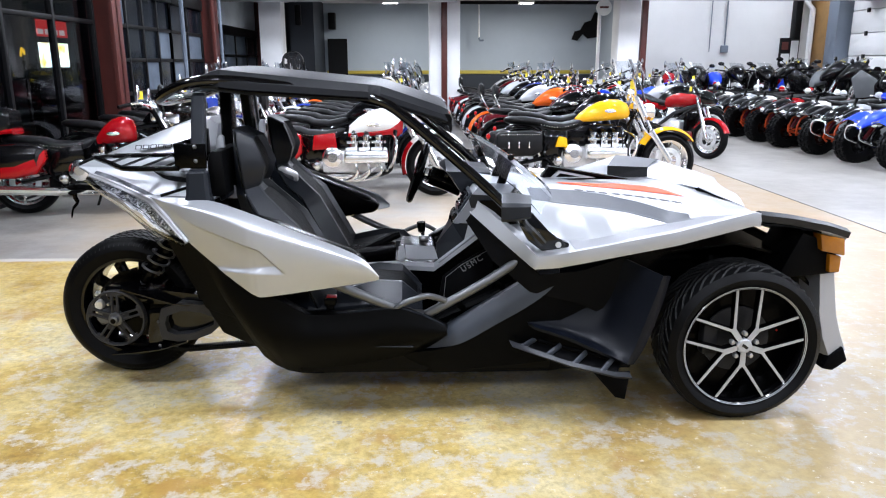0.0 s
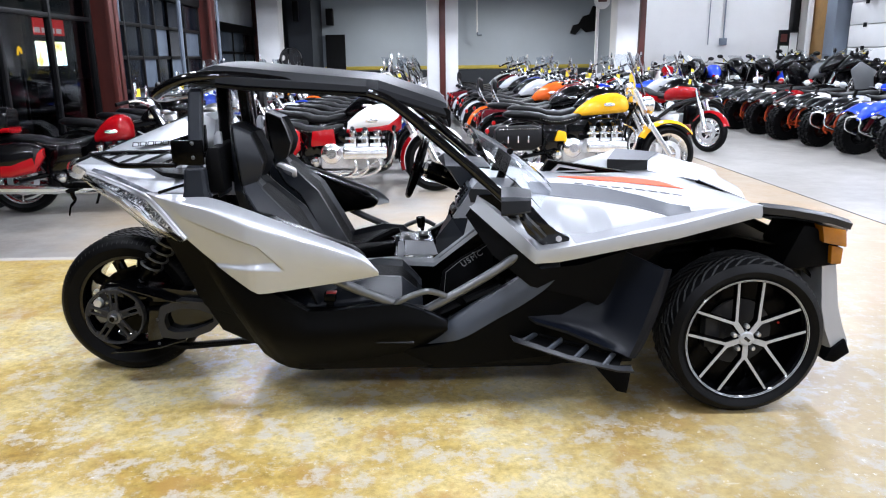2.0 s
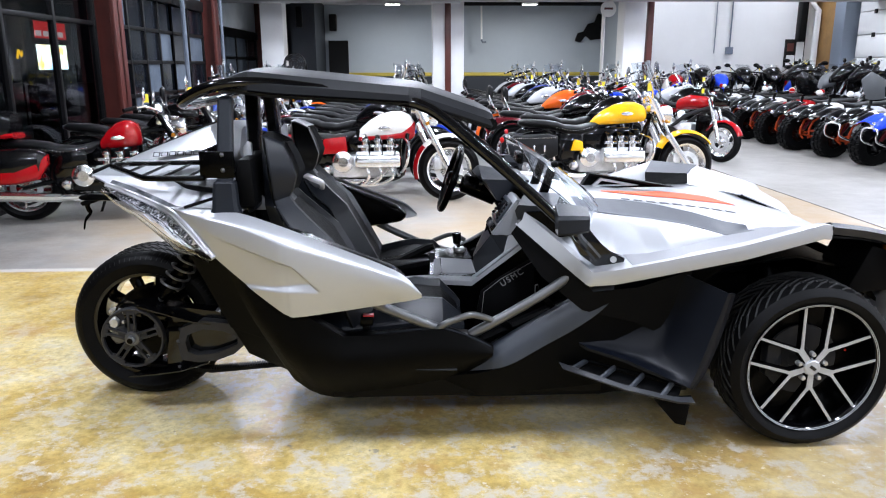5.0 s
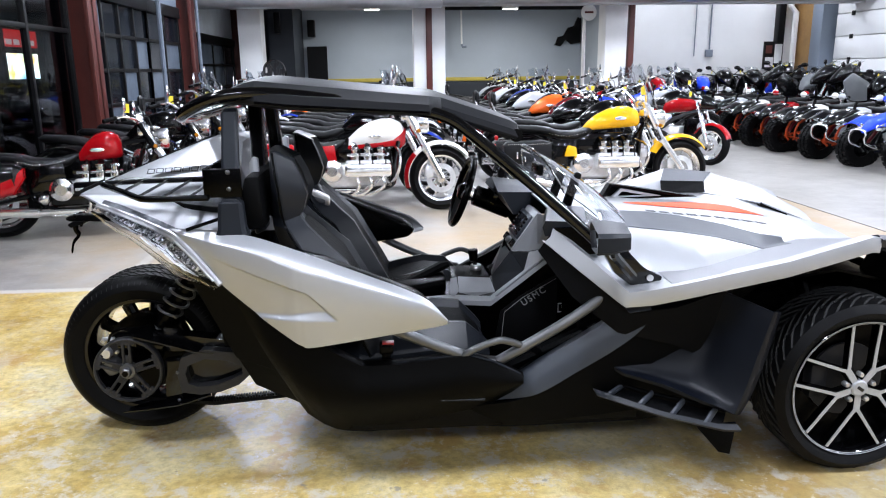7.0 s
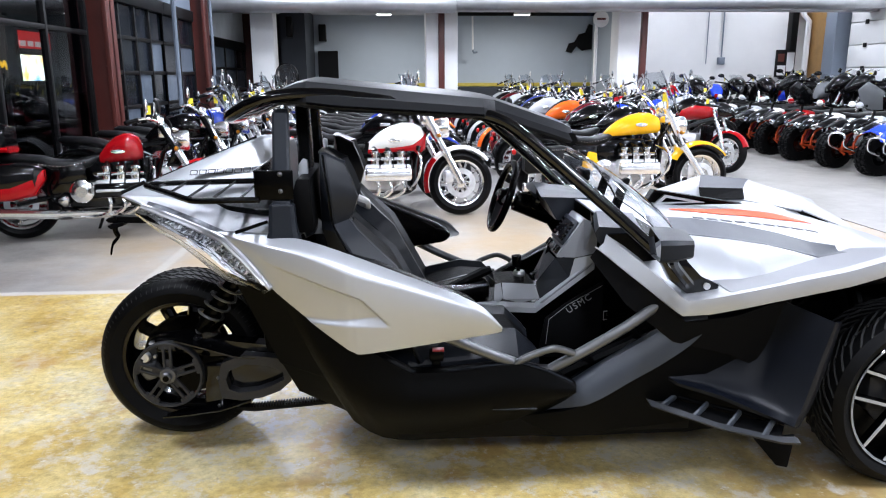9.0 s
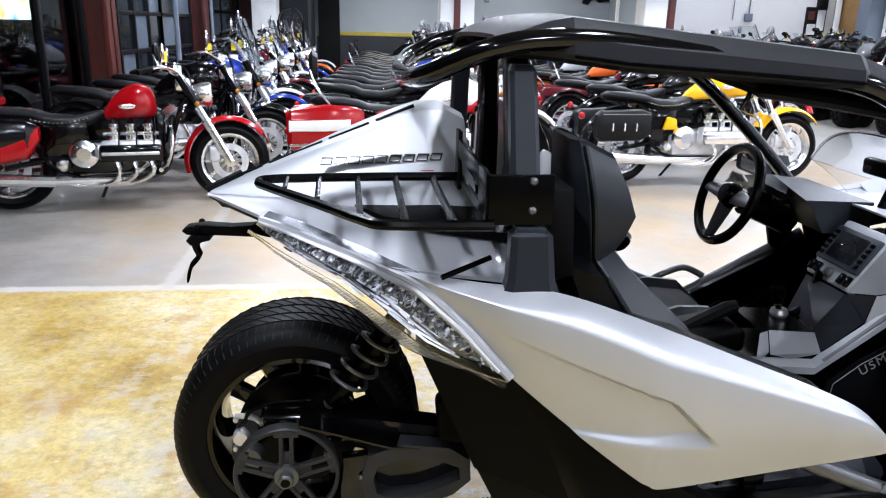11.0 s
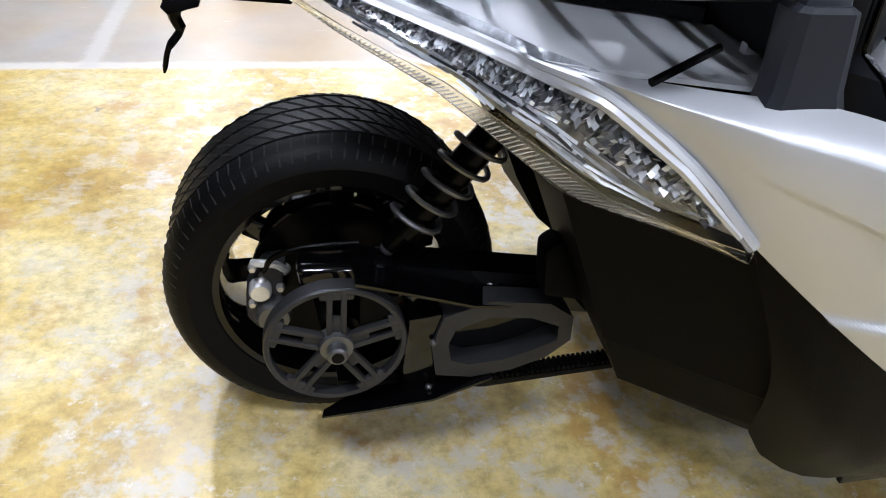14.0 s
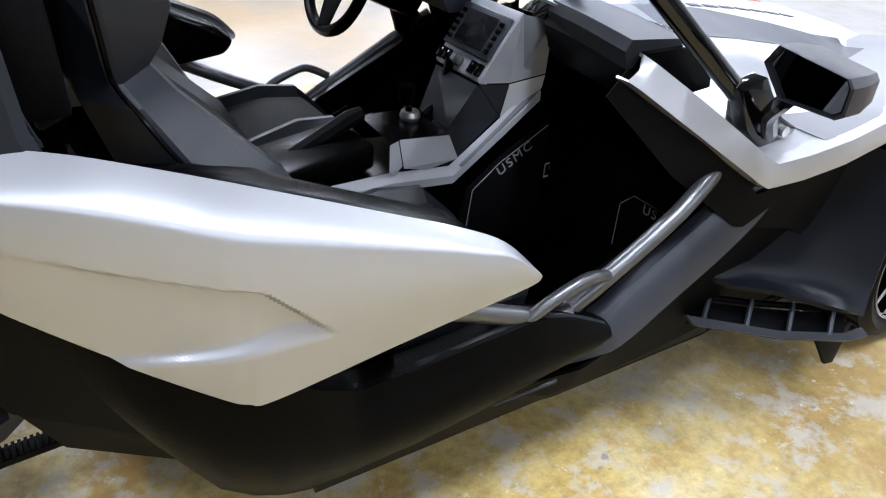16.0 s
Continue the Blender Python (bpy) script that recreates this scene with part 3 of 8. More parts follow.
def screen_material():
    m = bpy.data.materials.new("led_screen")
    m.use_nodes = True
    nt = m.node_tree
    bs = nt.nodes["Principled BSDF"]
    tc = nt.nodes.new("ShaderNodeTexCoord")
    no = nt.nodes.new("ShaderNodeTexNoise")
    no.inputs["Scale"].default_value, no.inputs["Detail"].default_value = 1.6, 3
    r = nt.nodes.new("ShaderNodeValToRGB")
    e = r.color_ramp.elements
    e[0].position, e[0].color = 0.36, (0.05, 0.25, 0.6, 1)
    e[1].position, e[1].color = 0.66, (0.95, 0.35, 0.05, 1)
    for p, c in ((0.46, (0.5, 0.75, 0.85, 1)), (0.52, (0.85, 0.9, 0.8, 1)), (0.58, (0.5, 0.8, 0.5, 1))):
        k = e.new(p)
        k.color = c
    nt.links.new(tc.outputs["Object"], no.inputs["Vector"])
    nt.links.new(no.outputs["Fac"], r.inputs["Fac"])
    nt.links.new(r.outputs["Color"], bs.inputs["Emission Color"])
    bs.inputs["Emission Strength"].default_value = 6.5
    bs.inputs["Base Color"].default_value = (0.02, 0.02, 0.02, 1)
    return m


part("display", box(B(), -6.0, -5.98, 11.85, 13.1, 1.36, 1.84), screen_material(), screen, "lit coloured display")
part("header", box(B(), -6.0, -5.98, 11.85, 13.15, 1.96, 2.28), glowing("red_header", (0.7, 0.03, 0.03), 1.2), screen, "lit red header")
for k in range(4):
    part("header_bar", box(B(), -6.0, -5.976, 11.85 + 0.31 * k, 12.08 + 0.31 * k, 2.0, 2.1), glowing("white_bar", (0.9, 0.85, 0.85), 0.8), screen)
far_lamp = thing("far_lamp", "small yellow lit shape far outside", "sign")
part("glow", tube(B(), [(-9.0, 17.1, 1.62), (-9.0, 17.2, 1.83), (-9.0, 17.32, 1.68), (-9.0, 17.44, 1.83), (-9.0, 17.54, 1.62)], 0.03, 6, 3), glowing("yellow_glow", (1, 0.6, 0.02), 2.0), far_lamp)
part("mast", rod(B(), (-9.05, 17.32, -0.12), (-9.05, 17.32, 1.75), 0.03), FRAME_BLACK, far_lamp)

# ceiling strip lights
LIT = glowing("lamp_tube", (1.0, 0.98, 0.95), 9.0)
for x in (-1.2, 1.6, 4.6, 7.8, 10.6):
    for y in (-6.6, -1.6, 3.0, 7.2, 11.2) + ((14.9,) if x > 6 else ()):
        fix = thing("strip_light", "white ceiling strip light", "light", group="ceiling strip lights")
        part("housing", box(B(), x - 0.14, x + 0.14, y - 0.62, y + 0.62, CEIL - 0.16, CEIL - 0.08, 0.01), COLUMN_WHITE, fix)
        part("tube", box(B(), x - 0.11, x + 0.11, y - 0.58, y + 0.58, CEIL - 0.18, CEIL - 0.16), LIT, fix)
        for dy in (-0.45, 0.45):
            part("hanger", rod(B(), (x, y + dy, CEIL - 0.08), (x, y + dy, CEIL), 0.006, seg=6), FRAME_BLACK, fix)
        li = bpy.data.lights.new("strip_lamp", "AREA")
        li.shape, li.size, li.size_y, li.energy, li.color = "RECTANGLE", 0.22, 1.15, LAMP_POWER * (0.35 if y > 13 else 1.0), LAMP_COLOUR
        lo = new("strip_lamp", li)
        lo.matrix_basis = pose(x, y, CEIL - 0.19)
        tagged(lo, "strip light glow", "light")
for x in (0.8, 4.3):
    li = bpy.data.lights.new("bay_lamp", "AREA")
    li.size, li.energy = 0.35, 68
    lo = new("bay_lamp", li)
    lo.matrix_basis = pose(x, 16.4, 2.90)
    tagged(lo, "bay light glow", "light")


# ---- the three-wheeled roadster ----
car = thing("three_wheeler", "silver and black open three-wheeled roadster with a black roof", "roadster")

PANEL_TOP = [(0.215, -0.455, 0.925), (0.40, -0.575, 0.932), (0.54, -0.625, 0.928), (0.68, -0.665, 0.893), (0.95, -0.69, 0.79), (1.06, -0.70, 0.747), (1.14, -0.715, 0.708), (1.20, -0.738, 0.648)]
PANEL_LOW = [(0.215, -0.46, 0.922), (0.28, -0.52, 0.92), (0.33, -0.58, 0.90), (0.38, -0.62, 0.86), (0.43, -0.65, 0.81), (0.465, -0.667, 0.77), (0.58, -0.705, 0.675), (0.685, -0.731, 0.596), (0.722, -0.736, 0.573), (0.765, -0.737, 0.566), (0.98, -0.735, 0.594), (1.18, -0.742, 0.626), (1.20, -0.742, 0.638)]


PANEL_TOP, PANEL_LOW = [[tuple(p) for p in curve_points(t, 8)] for t in (PANEL_TOP, PANEL_LOW)]


def edge(table, x):
    return lerp_table(x, [(p[0], p[1]) for p in table]), lerp_table(x, [(p[0], p[2]) for p in table])


def crease(x, z):
    """Depth of the pressed field in the side panel."""
    top = 0.756 + (0.748 - x) * 0.36
    right = 0.748 + (0.756 - z) * 1.0
    low = 0.667 + (x - 0.648) * -0.05
    a = np.clip((top - z) / 0.007, 0, 1) * np.clip((right - x) / 0.007, 0, 1)
    b = np.clip((z - low + 0.002) / (0.012 + 0.16 * np.clip(x - 0.66, 0, 0.12)), 0, 1) * np.clip((x - 0.42) / 0.25, 0, 1)
    return 0.013 * a * b


def side_panel(s):
    xs = np.concatenate([np.linspace(0.215, 0.45, 24), np.linspace(0.455, 0.92, 92), np.linspace(0.935, 1.2, 22)])
    grid = []
    for x in xs:
        (uy, uz), (ly, lz) = edge(PANEL_TOP, x), edge(PANEL_LOW, x)
        row = []
        for v in np.linspace(0, 1, 72):
            out = math.sin(min(v / 0.20, 1) * math.pi / 2)
            y = uy + (ly - uy) * out - 0.014 * math.sin(math.pi * v) * min(1, (1.2 - x) * 8) * min(1, max(0, x - 0.3) * 5) + 0.005 * max(0, v - 0.2) ** 2 / 0.64
            z = uz + (lz - uz) * (v * 0.75 + 0.25 * v * v)
            row.append((x, s * (-(y + crease(x, z))), z))
        grid.append(row)
    bm = sheet(B(), [[(x, y, z) for x, y, z in r] for r in grid], 0.008 * s)
    return bm


for s in (-1, 1):
    part("side_panel", side_panel(s), SILVER, car, "silver painted side panel with a pressed crease", 28)
    part("panel_liner", prism(B(), [(0.60, 0.66), (0.60, 0.89), (0.72, 0.868), (0.80, 0.838), (1.105, 0.715), (1.155, 0.668), (1.12, 0.63), (0.80, 0.585)], 0.575 * s, 0.66 * s, 0.022), SATIN_BLACK, car)


def mirrored(pts, s):
    return [(x, y * -s, z) for x, y, z in pts]


# Random brightness per facet puts the lamp's sparkle into the base colour.
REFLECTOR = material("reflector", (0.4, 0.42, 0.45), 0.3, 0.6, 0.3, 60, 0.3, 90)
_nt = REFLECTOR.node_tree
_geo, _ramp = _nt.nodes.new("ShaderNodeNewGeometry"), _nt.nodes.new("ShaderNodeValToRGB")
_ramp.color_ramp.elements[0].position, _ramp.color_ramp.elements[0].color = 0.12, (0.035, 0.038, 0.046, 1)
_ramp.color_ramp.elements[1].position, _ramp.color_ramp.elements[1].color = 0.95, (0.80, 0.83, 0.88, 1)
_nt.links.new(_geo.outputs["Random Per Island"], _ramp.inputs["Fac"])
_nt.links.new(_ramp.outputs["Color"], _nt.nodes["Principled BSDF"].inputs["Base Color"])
LAMP_BACK = material("lamp_bowl", (0.21, 0.22, 0.24), 0.30, 0.5, 0.6, 30, 0.8, 60)
LAMP_CLEAR = glass("lamp_clear", (0.93, 0.94, 0.96), 0.22, 1.3)
LAMP_FLANGE = material("lamp_flange", (0.50, 0.49, 0.46), 0.16, 0.3, 0.15, 30, 0.3, 60, coat=0.5)
# tail lamps along the lower edge of the side panels
LAMP_TOP = [(-0.034, -0.30, 0.985), (0.03, -0.335, 0.972), (0.10, -0.38, 0.955), (0.17, -0.425, 0.938), (0.229, -0.464, 0.921), (0.30, -0.547, 0.911), (0.38, -0.622, 0.858), (0.462, -0.667, 0.771)]
LAMP_LOW = [(-0.066, -0.25, 0.945), (0.00, -0.335, 0.922), (0.06, -0.39, 0.90), (0.12, -0.42, 0.872), (0.18, -0.45, 0.832), (0.24, -0.48, 0.79), (0.30, -0.52, 0.76), (0.455, -0.664, 0.764)]
FINE_TOP, FINE_LOW = [[tuple(p) for p in curve_points(t, 4)] for t in (LAMP_TOP, LAMP_LOW)]
for s in (-1, 1):
    def lamp_row(k, depth, reach=1.0):
        a, b = Vector(FINE_TOP[k]), Vector(FINE_LOW[k])
        out = Vector((-0.45, -0.8, -0.25)).normalized()
        row = []
        for v in np.linspace(0, reach, 7):
            p = a.lerp(b, v) + out * (depth + 0.022 * math.sin(math.pi * v))
            row.append((p.x, p.y * -s, p.z))
        return row
    lamp = part("tail_lamp", sheet(B(), [lamp_row(k, -0.037, 0.84) for k in range(len(FINE_TOP))], -0.004 * s), LAMP_BACK, car, "clear tail lamp with chrome reflectors")
    part("lamp_trim", tube(B(), mirrored(LAMP_TOP, s), 0.009, 8, 3), SILVER, car)
    lens = part("lens", sheet(B(), [lamp_row(k, 0.0) for k in range(len(FINE_TOP))], -0.003 * s), CLEAR, lamp, "clear plastic lens")
    lens.visible_shadow = False
    rnd = random.Random(4)
    def lamp_at(f, v):
        i = min(int(f), 6)
        return Vector(LAMP_TOP[i]).lerp(Vector(LAMP_TOP[i + 1]), f - i).lerp(Vector(LAMP_LOW[i]).lerp(Vector(LAMP_LOW[i + 1]), f - i), v)
    sink = Vector((0.45, 0.8, 0.25)).normalized()
    # cut reflector blocks: stepped rows of small tilted facets with painted glints, then long streaks below them
    def spot(f, v, d):
        p = lamp_at(min(max(f, 0.05), 6.75), v) - sink * d
        return (p.x, p.y * -s, p.z)
    for a, b, n in ((0.25, 1.5, 16), (1.55, 3.9, 34), (3.95, 6.6, 40)):
        bm = B()
        w = (b - a) / n
        for i in range(n):
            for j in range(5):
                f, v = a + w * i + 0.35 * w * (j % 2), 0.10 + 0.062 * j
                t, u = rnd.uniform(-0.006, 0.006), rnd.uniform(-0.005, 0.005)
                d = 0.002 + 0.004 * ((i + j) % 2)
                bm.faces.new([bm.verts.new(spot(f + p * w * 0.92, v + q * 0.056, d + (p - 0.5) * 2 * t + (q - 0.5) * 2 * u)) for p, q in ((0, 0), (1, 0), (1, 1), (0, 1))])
        part("reflector", bm, REFLECTOR, lamp, "cut reflector with glints painted per facet", 0)
    # Flat slivers of random brightness draw the lamp's streaky highlights.
    bm = B()
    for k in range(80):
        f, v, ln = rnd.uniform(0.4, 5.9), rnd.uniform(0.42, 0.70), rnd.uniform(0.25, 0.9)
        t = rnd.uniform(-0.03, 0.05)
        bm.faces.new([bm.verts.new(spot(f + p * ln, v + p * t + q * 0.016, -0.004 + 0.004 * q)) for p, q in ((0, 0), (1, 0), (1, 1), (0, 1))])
    part("streak", bm, REFLECTOR, lamp, "painted highlight streaks in the lamp", 0)
    # clear rim with fine ribs along the lower edge
    grid = [[((lambda c: (c.x, c.y * -s, c.z))(lamp_at(0.15 + 6.7 * k / 40, v) - sink * d)) for v, d in ((1.0, 0.004), (0.86, 0.012), (0.72, 0.014))] for k in range(41)]
    part("lamp_rim", sheet(B(), grid, -0.003 * s), LAMP_CLEAR, lamp, "clear ribbed lamp rim")
    top = [[((lambda c: (c.x, c.y * -s, c.z))(lamp_at(0.05 + 6.75 * k / 40, v) - sink * d)) for v, d in ((-0.02, 0.004), (0.03, 0.012), (0.075 - 0.02 * (k / 40), 0.012))] for k in range(41)]
    part("lamp_surround", sheet(B(), top, -0.003 * s), SILVER, lamp, "silver painted lamp surround")
    for k in range(64):
        p = lamp_at(0.5 + k * 0.093, 0.96) - sink * 0.008
        q = lamp_at(0.62 + k * 0.093, 0.76) - sink * 0.015
        part("rib", tube(B(), [(p.x, p.y * -s, p.z), (q.x, q.y * -s, q.z)], 0.0011, 4), LAMP_FLANGE, lamp)

# tail: centre hump with the deck on both sides
hump = B()
HB = [(-0.195, 0.985, 0.987), (0.0, 1.00, 1.07), (0.15, 1.0, 1.13), (0.28, 0.985, 1.18), (0.34, 0.98, 1.20), (0.40, 0.975, 1.202), (0.445, 0.97, 1.18), (0.47, 0.96, 1.05)]
rings = []
for x, zb, zt in HB:
    f = min(1, (x + 0.2) / 0.4)
    w = 0.02 + 0.40 * f
    zb = min(zb, zt - 0.003)
    rings.append([(x, -0.03 - 0.10 * f, zb - 0.035 * f), (x, -0.02 - 0.058 * f, zb + (zt - zb) * 0.55), (x, -0.01, zt - 0.008 * f), (x, 0.02 + 0.03 * f, zt), (x, 0.02 + 0.6 * w, zt - 0.01),
                  (x, 0.02 + 0.85 * w, zb + (zt - zb) * 0.6), (x, 0.03 + w, zb)])
loft(hump, rings)
part("rear_hump", hump, SILVER, car, "silver rear fairing behind the driver", 24)
strip = B()
for a, b in ((0.02, 0.22), (0.25, 0.5), (0.53, 0.72), (0.75, 0.93)):
    p, q = Vector((-0.19, 0.03, 0.992)), Vector((0.36, 0.055, 1.212))
    tube(strip, [p.lerp(q, a), p.lerp(q, b)], 0.006, 6)
part("edge_strip", strip, BLACK_PLASTIC, car)

for s in (-1, 1):
    inner = [(-0.20, -0.02, 0.978), (0.0, -0.055, 0.985), (0.2, -0.08, 0.985), (0.4, -0.09, 0.985), (0.56, -0.10, 0.985)]
    outer = [(-0.195, -0.03, 0.975), (-0.035, -0.295, 0.985), (0.10, -0.37, 0.957), (0.225, -0.463, 0.92), (0.55, -0.615, 0.93)]
    grid = []
    for k in range(33):
        f = k / 32 * 4
        i = min(int(f), 3)
        a, b = Vector(inner[i]).lerp(Vector(inner[i + 1]), f - i), Vector(outer[i]).lerp(Vector(outer[i + 1]), f - i)
        row = []
        for v in np.linspace(0, 1, 12):
            p = a.lerp(b, v)
            dip = 0.035 * math.sin(math.pi * v) ** 0.7 * min(1, k / 16)
            row.append((p.x, p.y * -s, p.z - dip))
        grid.append(row)
    part("rear_deck", sheet(B(), grid, 0.006 * -s), SILVER, car, "silver rear deck beside the hump", 30)
    # black inset in the deck
    bm = B()
    q = [(0.16, -0.11, 0.975), (0.24, -0.19, 0.962), (0.36, -0.25, 0.957), (0.525, -0.33, 0.955), (0.525, -0.10, 0.977)]
    a = [bm.verts.new((x, y * -s, z)) for x, y, z in q]
    b = [bm.verts.new((x, y * -s, z - 0.02)) for x, y, z in q]
    bm.faces.new(a), bm.faces.new(b[::-1])
    for i in range(5):
        bm.faces.new((a[i], b[i], b[(i + 1) % 5], a[(i + 1) % 5]))
    part("deck_inset", bm, SATIN_BLACK, car, "black inset in the deck")
    # flank of the tail between deck and lamp, and its dark underside
    under = [(-0.20, -0.02, 0.972), (-0.03, -0.20, 0.955), (0.14, -0.30, 0.89), (0.32, -0.44, 0.80), (0.5, -0.5, 0.75)]
    low = [(-0.17, 0.0, 0.945), (-0.02, -0.08, 0.90), (0.12, -0.15, 0.84), (0.30, -0.2, 0.76), (0.5, -0.2, 0.72)]
    part("tail_underside", sheet(B(), [mirrored(under, s), mirrored(low, s)], 0.006), BLACK_PLASTIC, car)
part("rear_cover", prism(B(), [(0.535, 0.93), (0.53, 1.06), (0.545, 1.11), (0.59, 1.11), (0.60, 0.93)], -0.56, -0.10, 0.01), VINYL_DARK, car, "black cover behind the seats")
part("tail_cap", tube(B(), [(-0.205, -0.005, 0.985), (-0.12, 0.03, 1.018)], [0.012, 0.016], 8), BLACK_PLASTIC, car)

# plate bracket below the tail with a dangling cable
bracket = B()
prism(bracket, [(-0.05, 0.862), (-0.05, 0.90), (-0.15, 0.893), (-0.215, 0.899), (-0.262, 0.893), (-0.275, 0.882), (-0.262, 0.872), (-0.215, 0.868), (-0.16, 0.874)], -0.022, 0.022, 0.004)
prism(bracket, [(-0.20, 0.862), (-0.198, 0.874), (-0.245, 0.872), (-0.262, 0.862), (-0.25, 0.848), (-0.225, 0.856)], -0.04, 0.04, 0.003)
for y in (-0.03, 0.03):
    ball(bracket, (-0.232, y, 0.894), 0.009, seg=8)
plate_bracket = part("plate_bracket", bracket, BLACK_PLASTIC, car, "black licence plate bracket with a hanging cable")
part("cable", tube(B(), [(-0.235, -0.01, 0.875), (-0.245, -0.005, 0.84), (-0.24, 0.005, 0.81), (-0.262, 0.0, 0.78), (-0.275, 0.004, 0.735)], [0.012, 0.011, 0.007, 0.005, 0.002], 6, 4), SATIN_BLACK, plate_bracket)

# letters on the hump: plain bars
for k in range(9):
    x, z = 0.085 + k * 0.0335, 1.066 + 0.0016 * k
    skew = 0.005
    bm = ring_plate(B(), [(x, z), (x + skew, z + 0.018), (x + 0.027 + skew, z + 0.018), (x + 0.027, z)], [(x + 0.002, z + 0.002), (x + 0.002 + skew * 0.7, z + 0.016), (x + 0.025 + skew * 0.7, z + 0.016), (x + 0.025, z + 0.002)], -0.0895, -0.078)
    part("badge_bar", bm, DARK_TRIM, car, "dark raised badge bar", 0)
part("badge_bar", box(B(), 0.325, 0.365, -0.094, -0.082, 1.040, 1.056, 0.002), RED_TRIM, car, "small red badge bar")

# luggage rack
rack = part("luggage_rack", tube(B(), [(0.43, -0.12, 1.045), (0.18, -0.13, 1.045), (-0.02, -0.145, 1.043), (-0.05, -0.18, 1.042), (-0.02, -0.235, 1.042), (0.10, -0.41, 1.045), (0.19, -0.545, 1.046), (0.24, -0.585, 1.047), (0.43, -0.597, 1.048)], 0.011, 8, 4), SATIN_BLACK, car, "black tubular luggage rack")
for (x0, y0), (x1, y1) in (((0.01, -0.145), (0.018, -0.275)), ((0.085, -0.14), (0.095, -0.375)), ((0.175, -0.135), (0.185, -0.515)), ((0.265, -0.13), (0.27, -0.575)), ((0.355, -0.13), (0.36, -0.585)), ((0.425, -0.13), (0.43, -0.585))):
    part("rack_bar", tube(B(), [(x0, y0, 1.045), (x1, y1, 1.046)], 0.009, 6, flat=0.5), SATIN_BLACK, rack)
part("rack_bracket", box(B(), 0.42, 0.54, -0.598, -0.588, 1.048, 1.142, 0.002), SATIN_BLACK, rack)
part("rack_backplate", box(B(), 0.415, 0.425, -0.49, -0.16, 1.10, 1.142, 0.002), SATIN_BLACK, rack)
part("rack_bracket", box(B(), 0.415, 0.425, -0.587, -0.49, 1.05, 1.142, 0.002), SATIN_BLACK, rack)
part("rack_bracket", box(B(), 0.415, 0.425, -0.16, -0.10, 1.02, 1.16, 0.002), SATIN_BLACK, rack)
for z in (1.131, 1.076):
    part("bolt", ball(B(), (0.50, -0.60, z), 0.008, seg=8), STEEL_TUBE, rack)
part("rack_strut", tube(B(), [(0.34, -0.56, 0.935), (0.44, -0.52, 0.962)], 0.006, 6), SATIN_BLACK, rack)

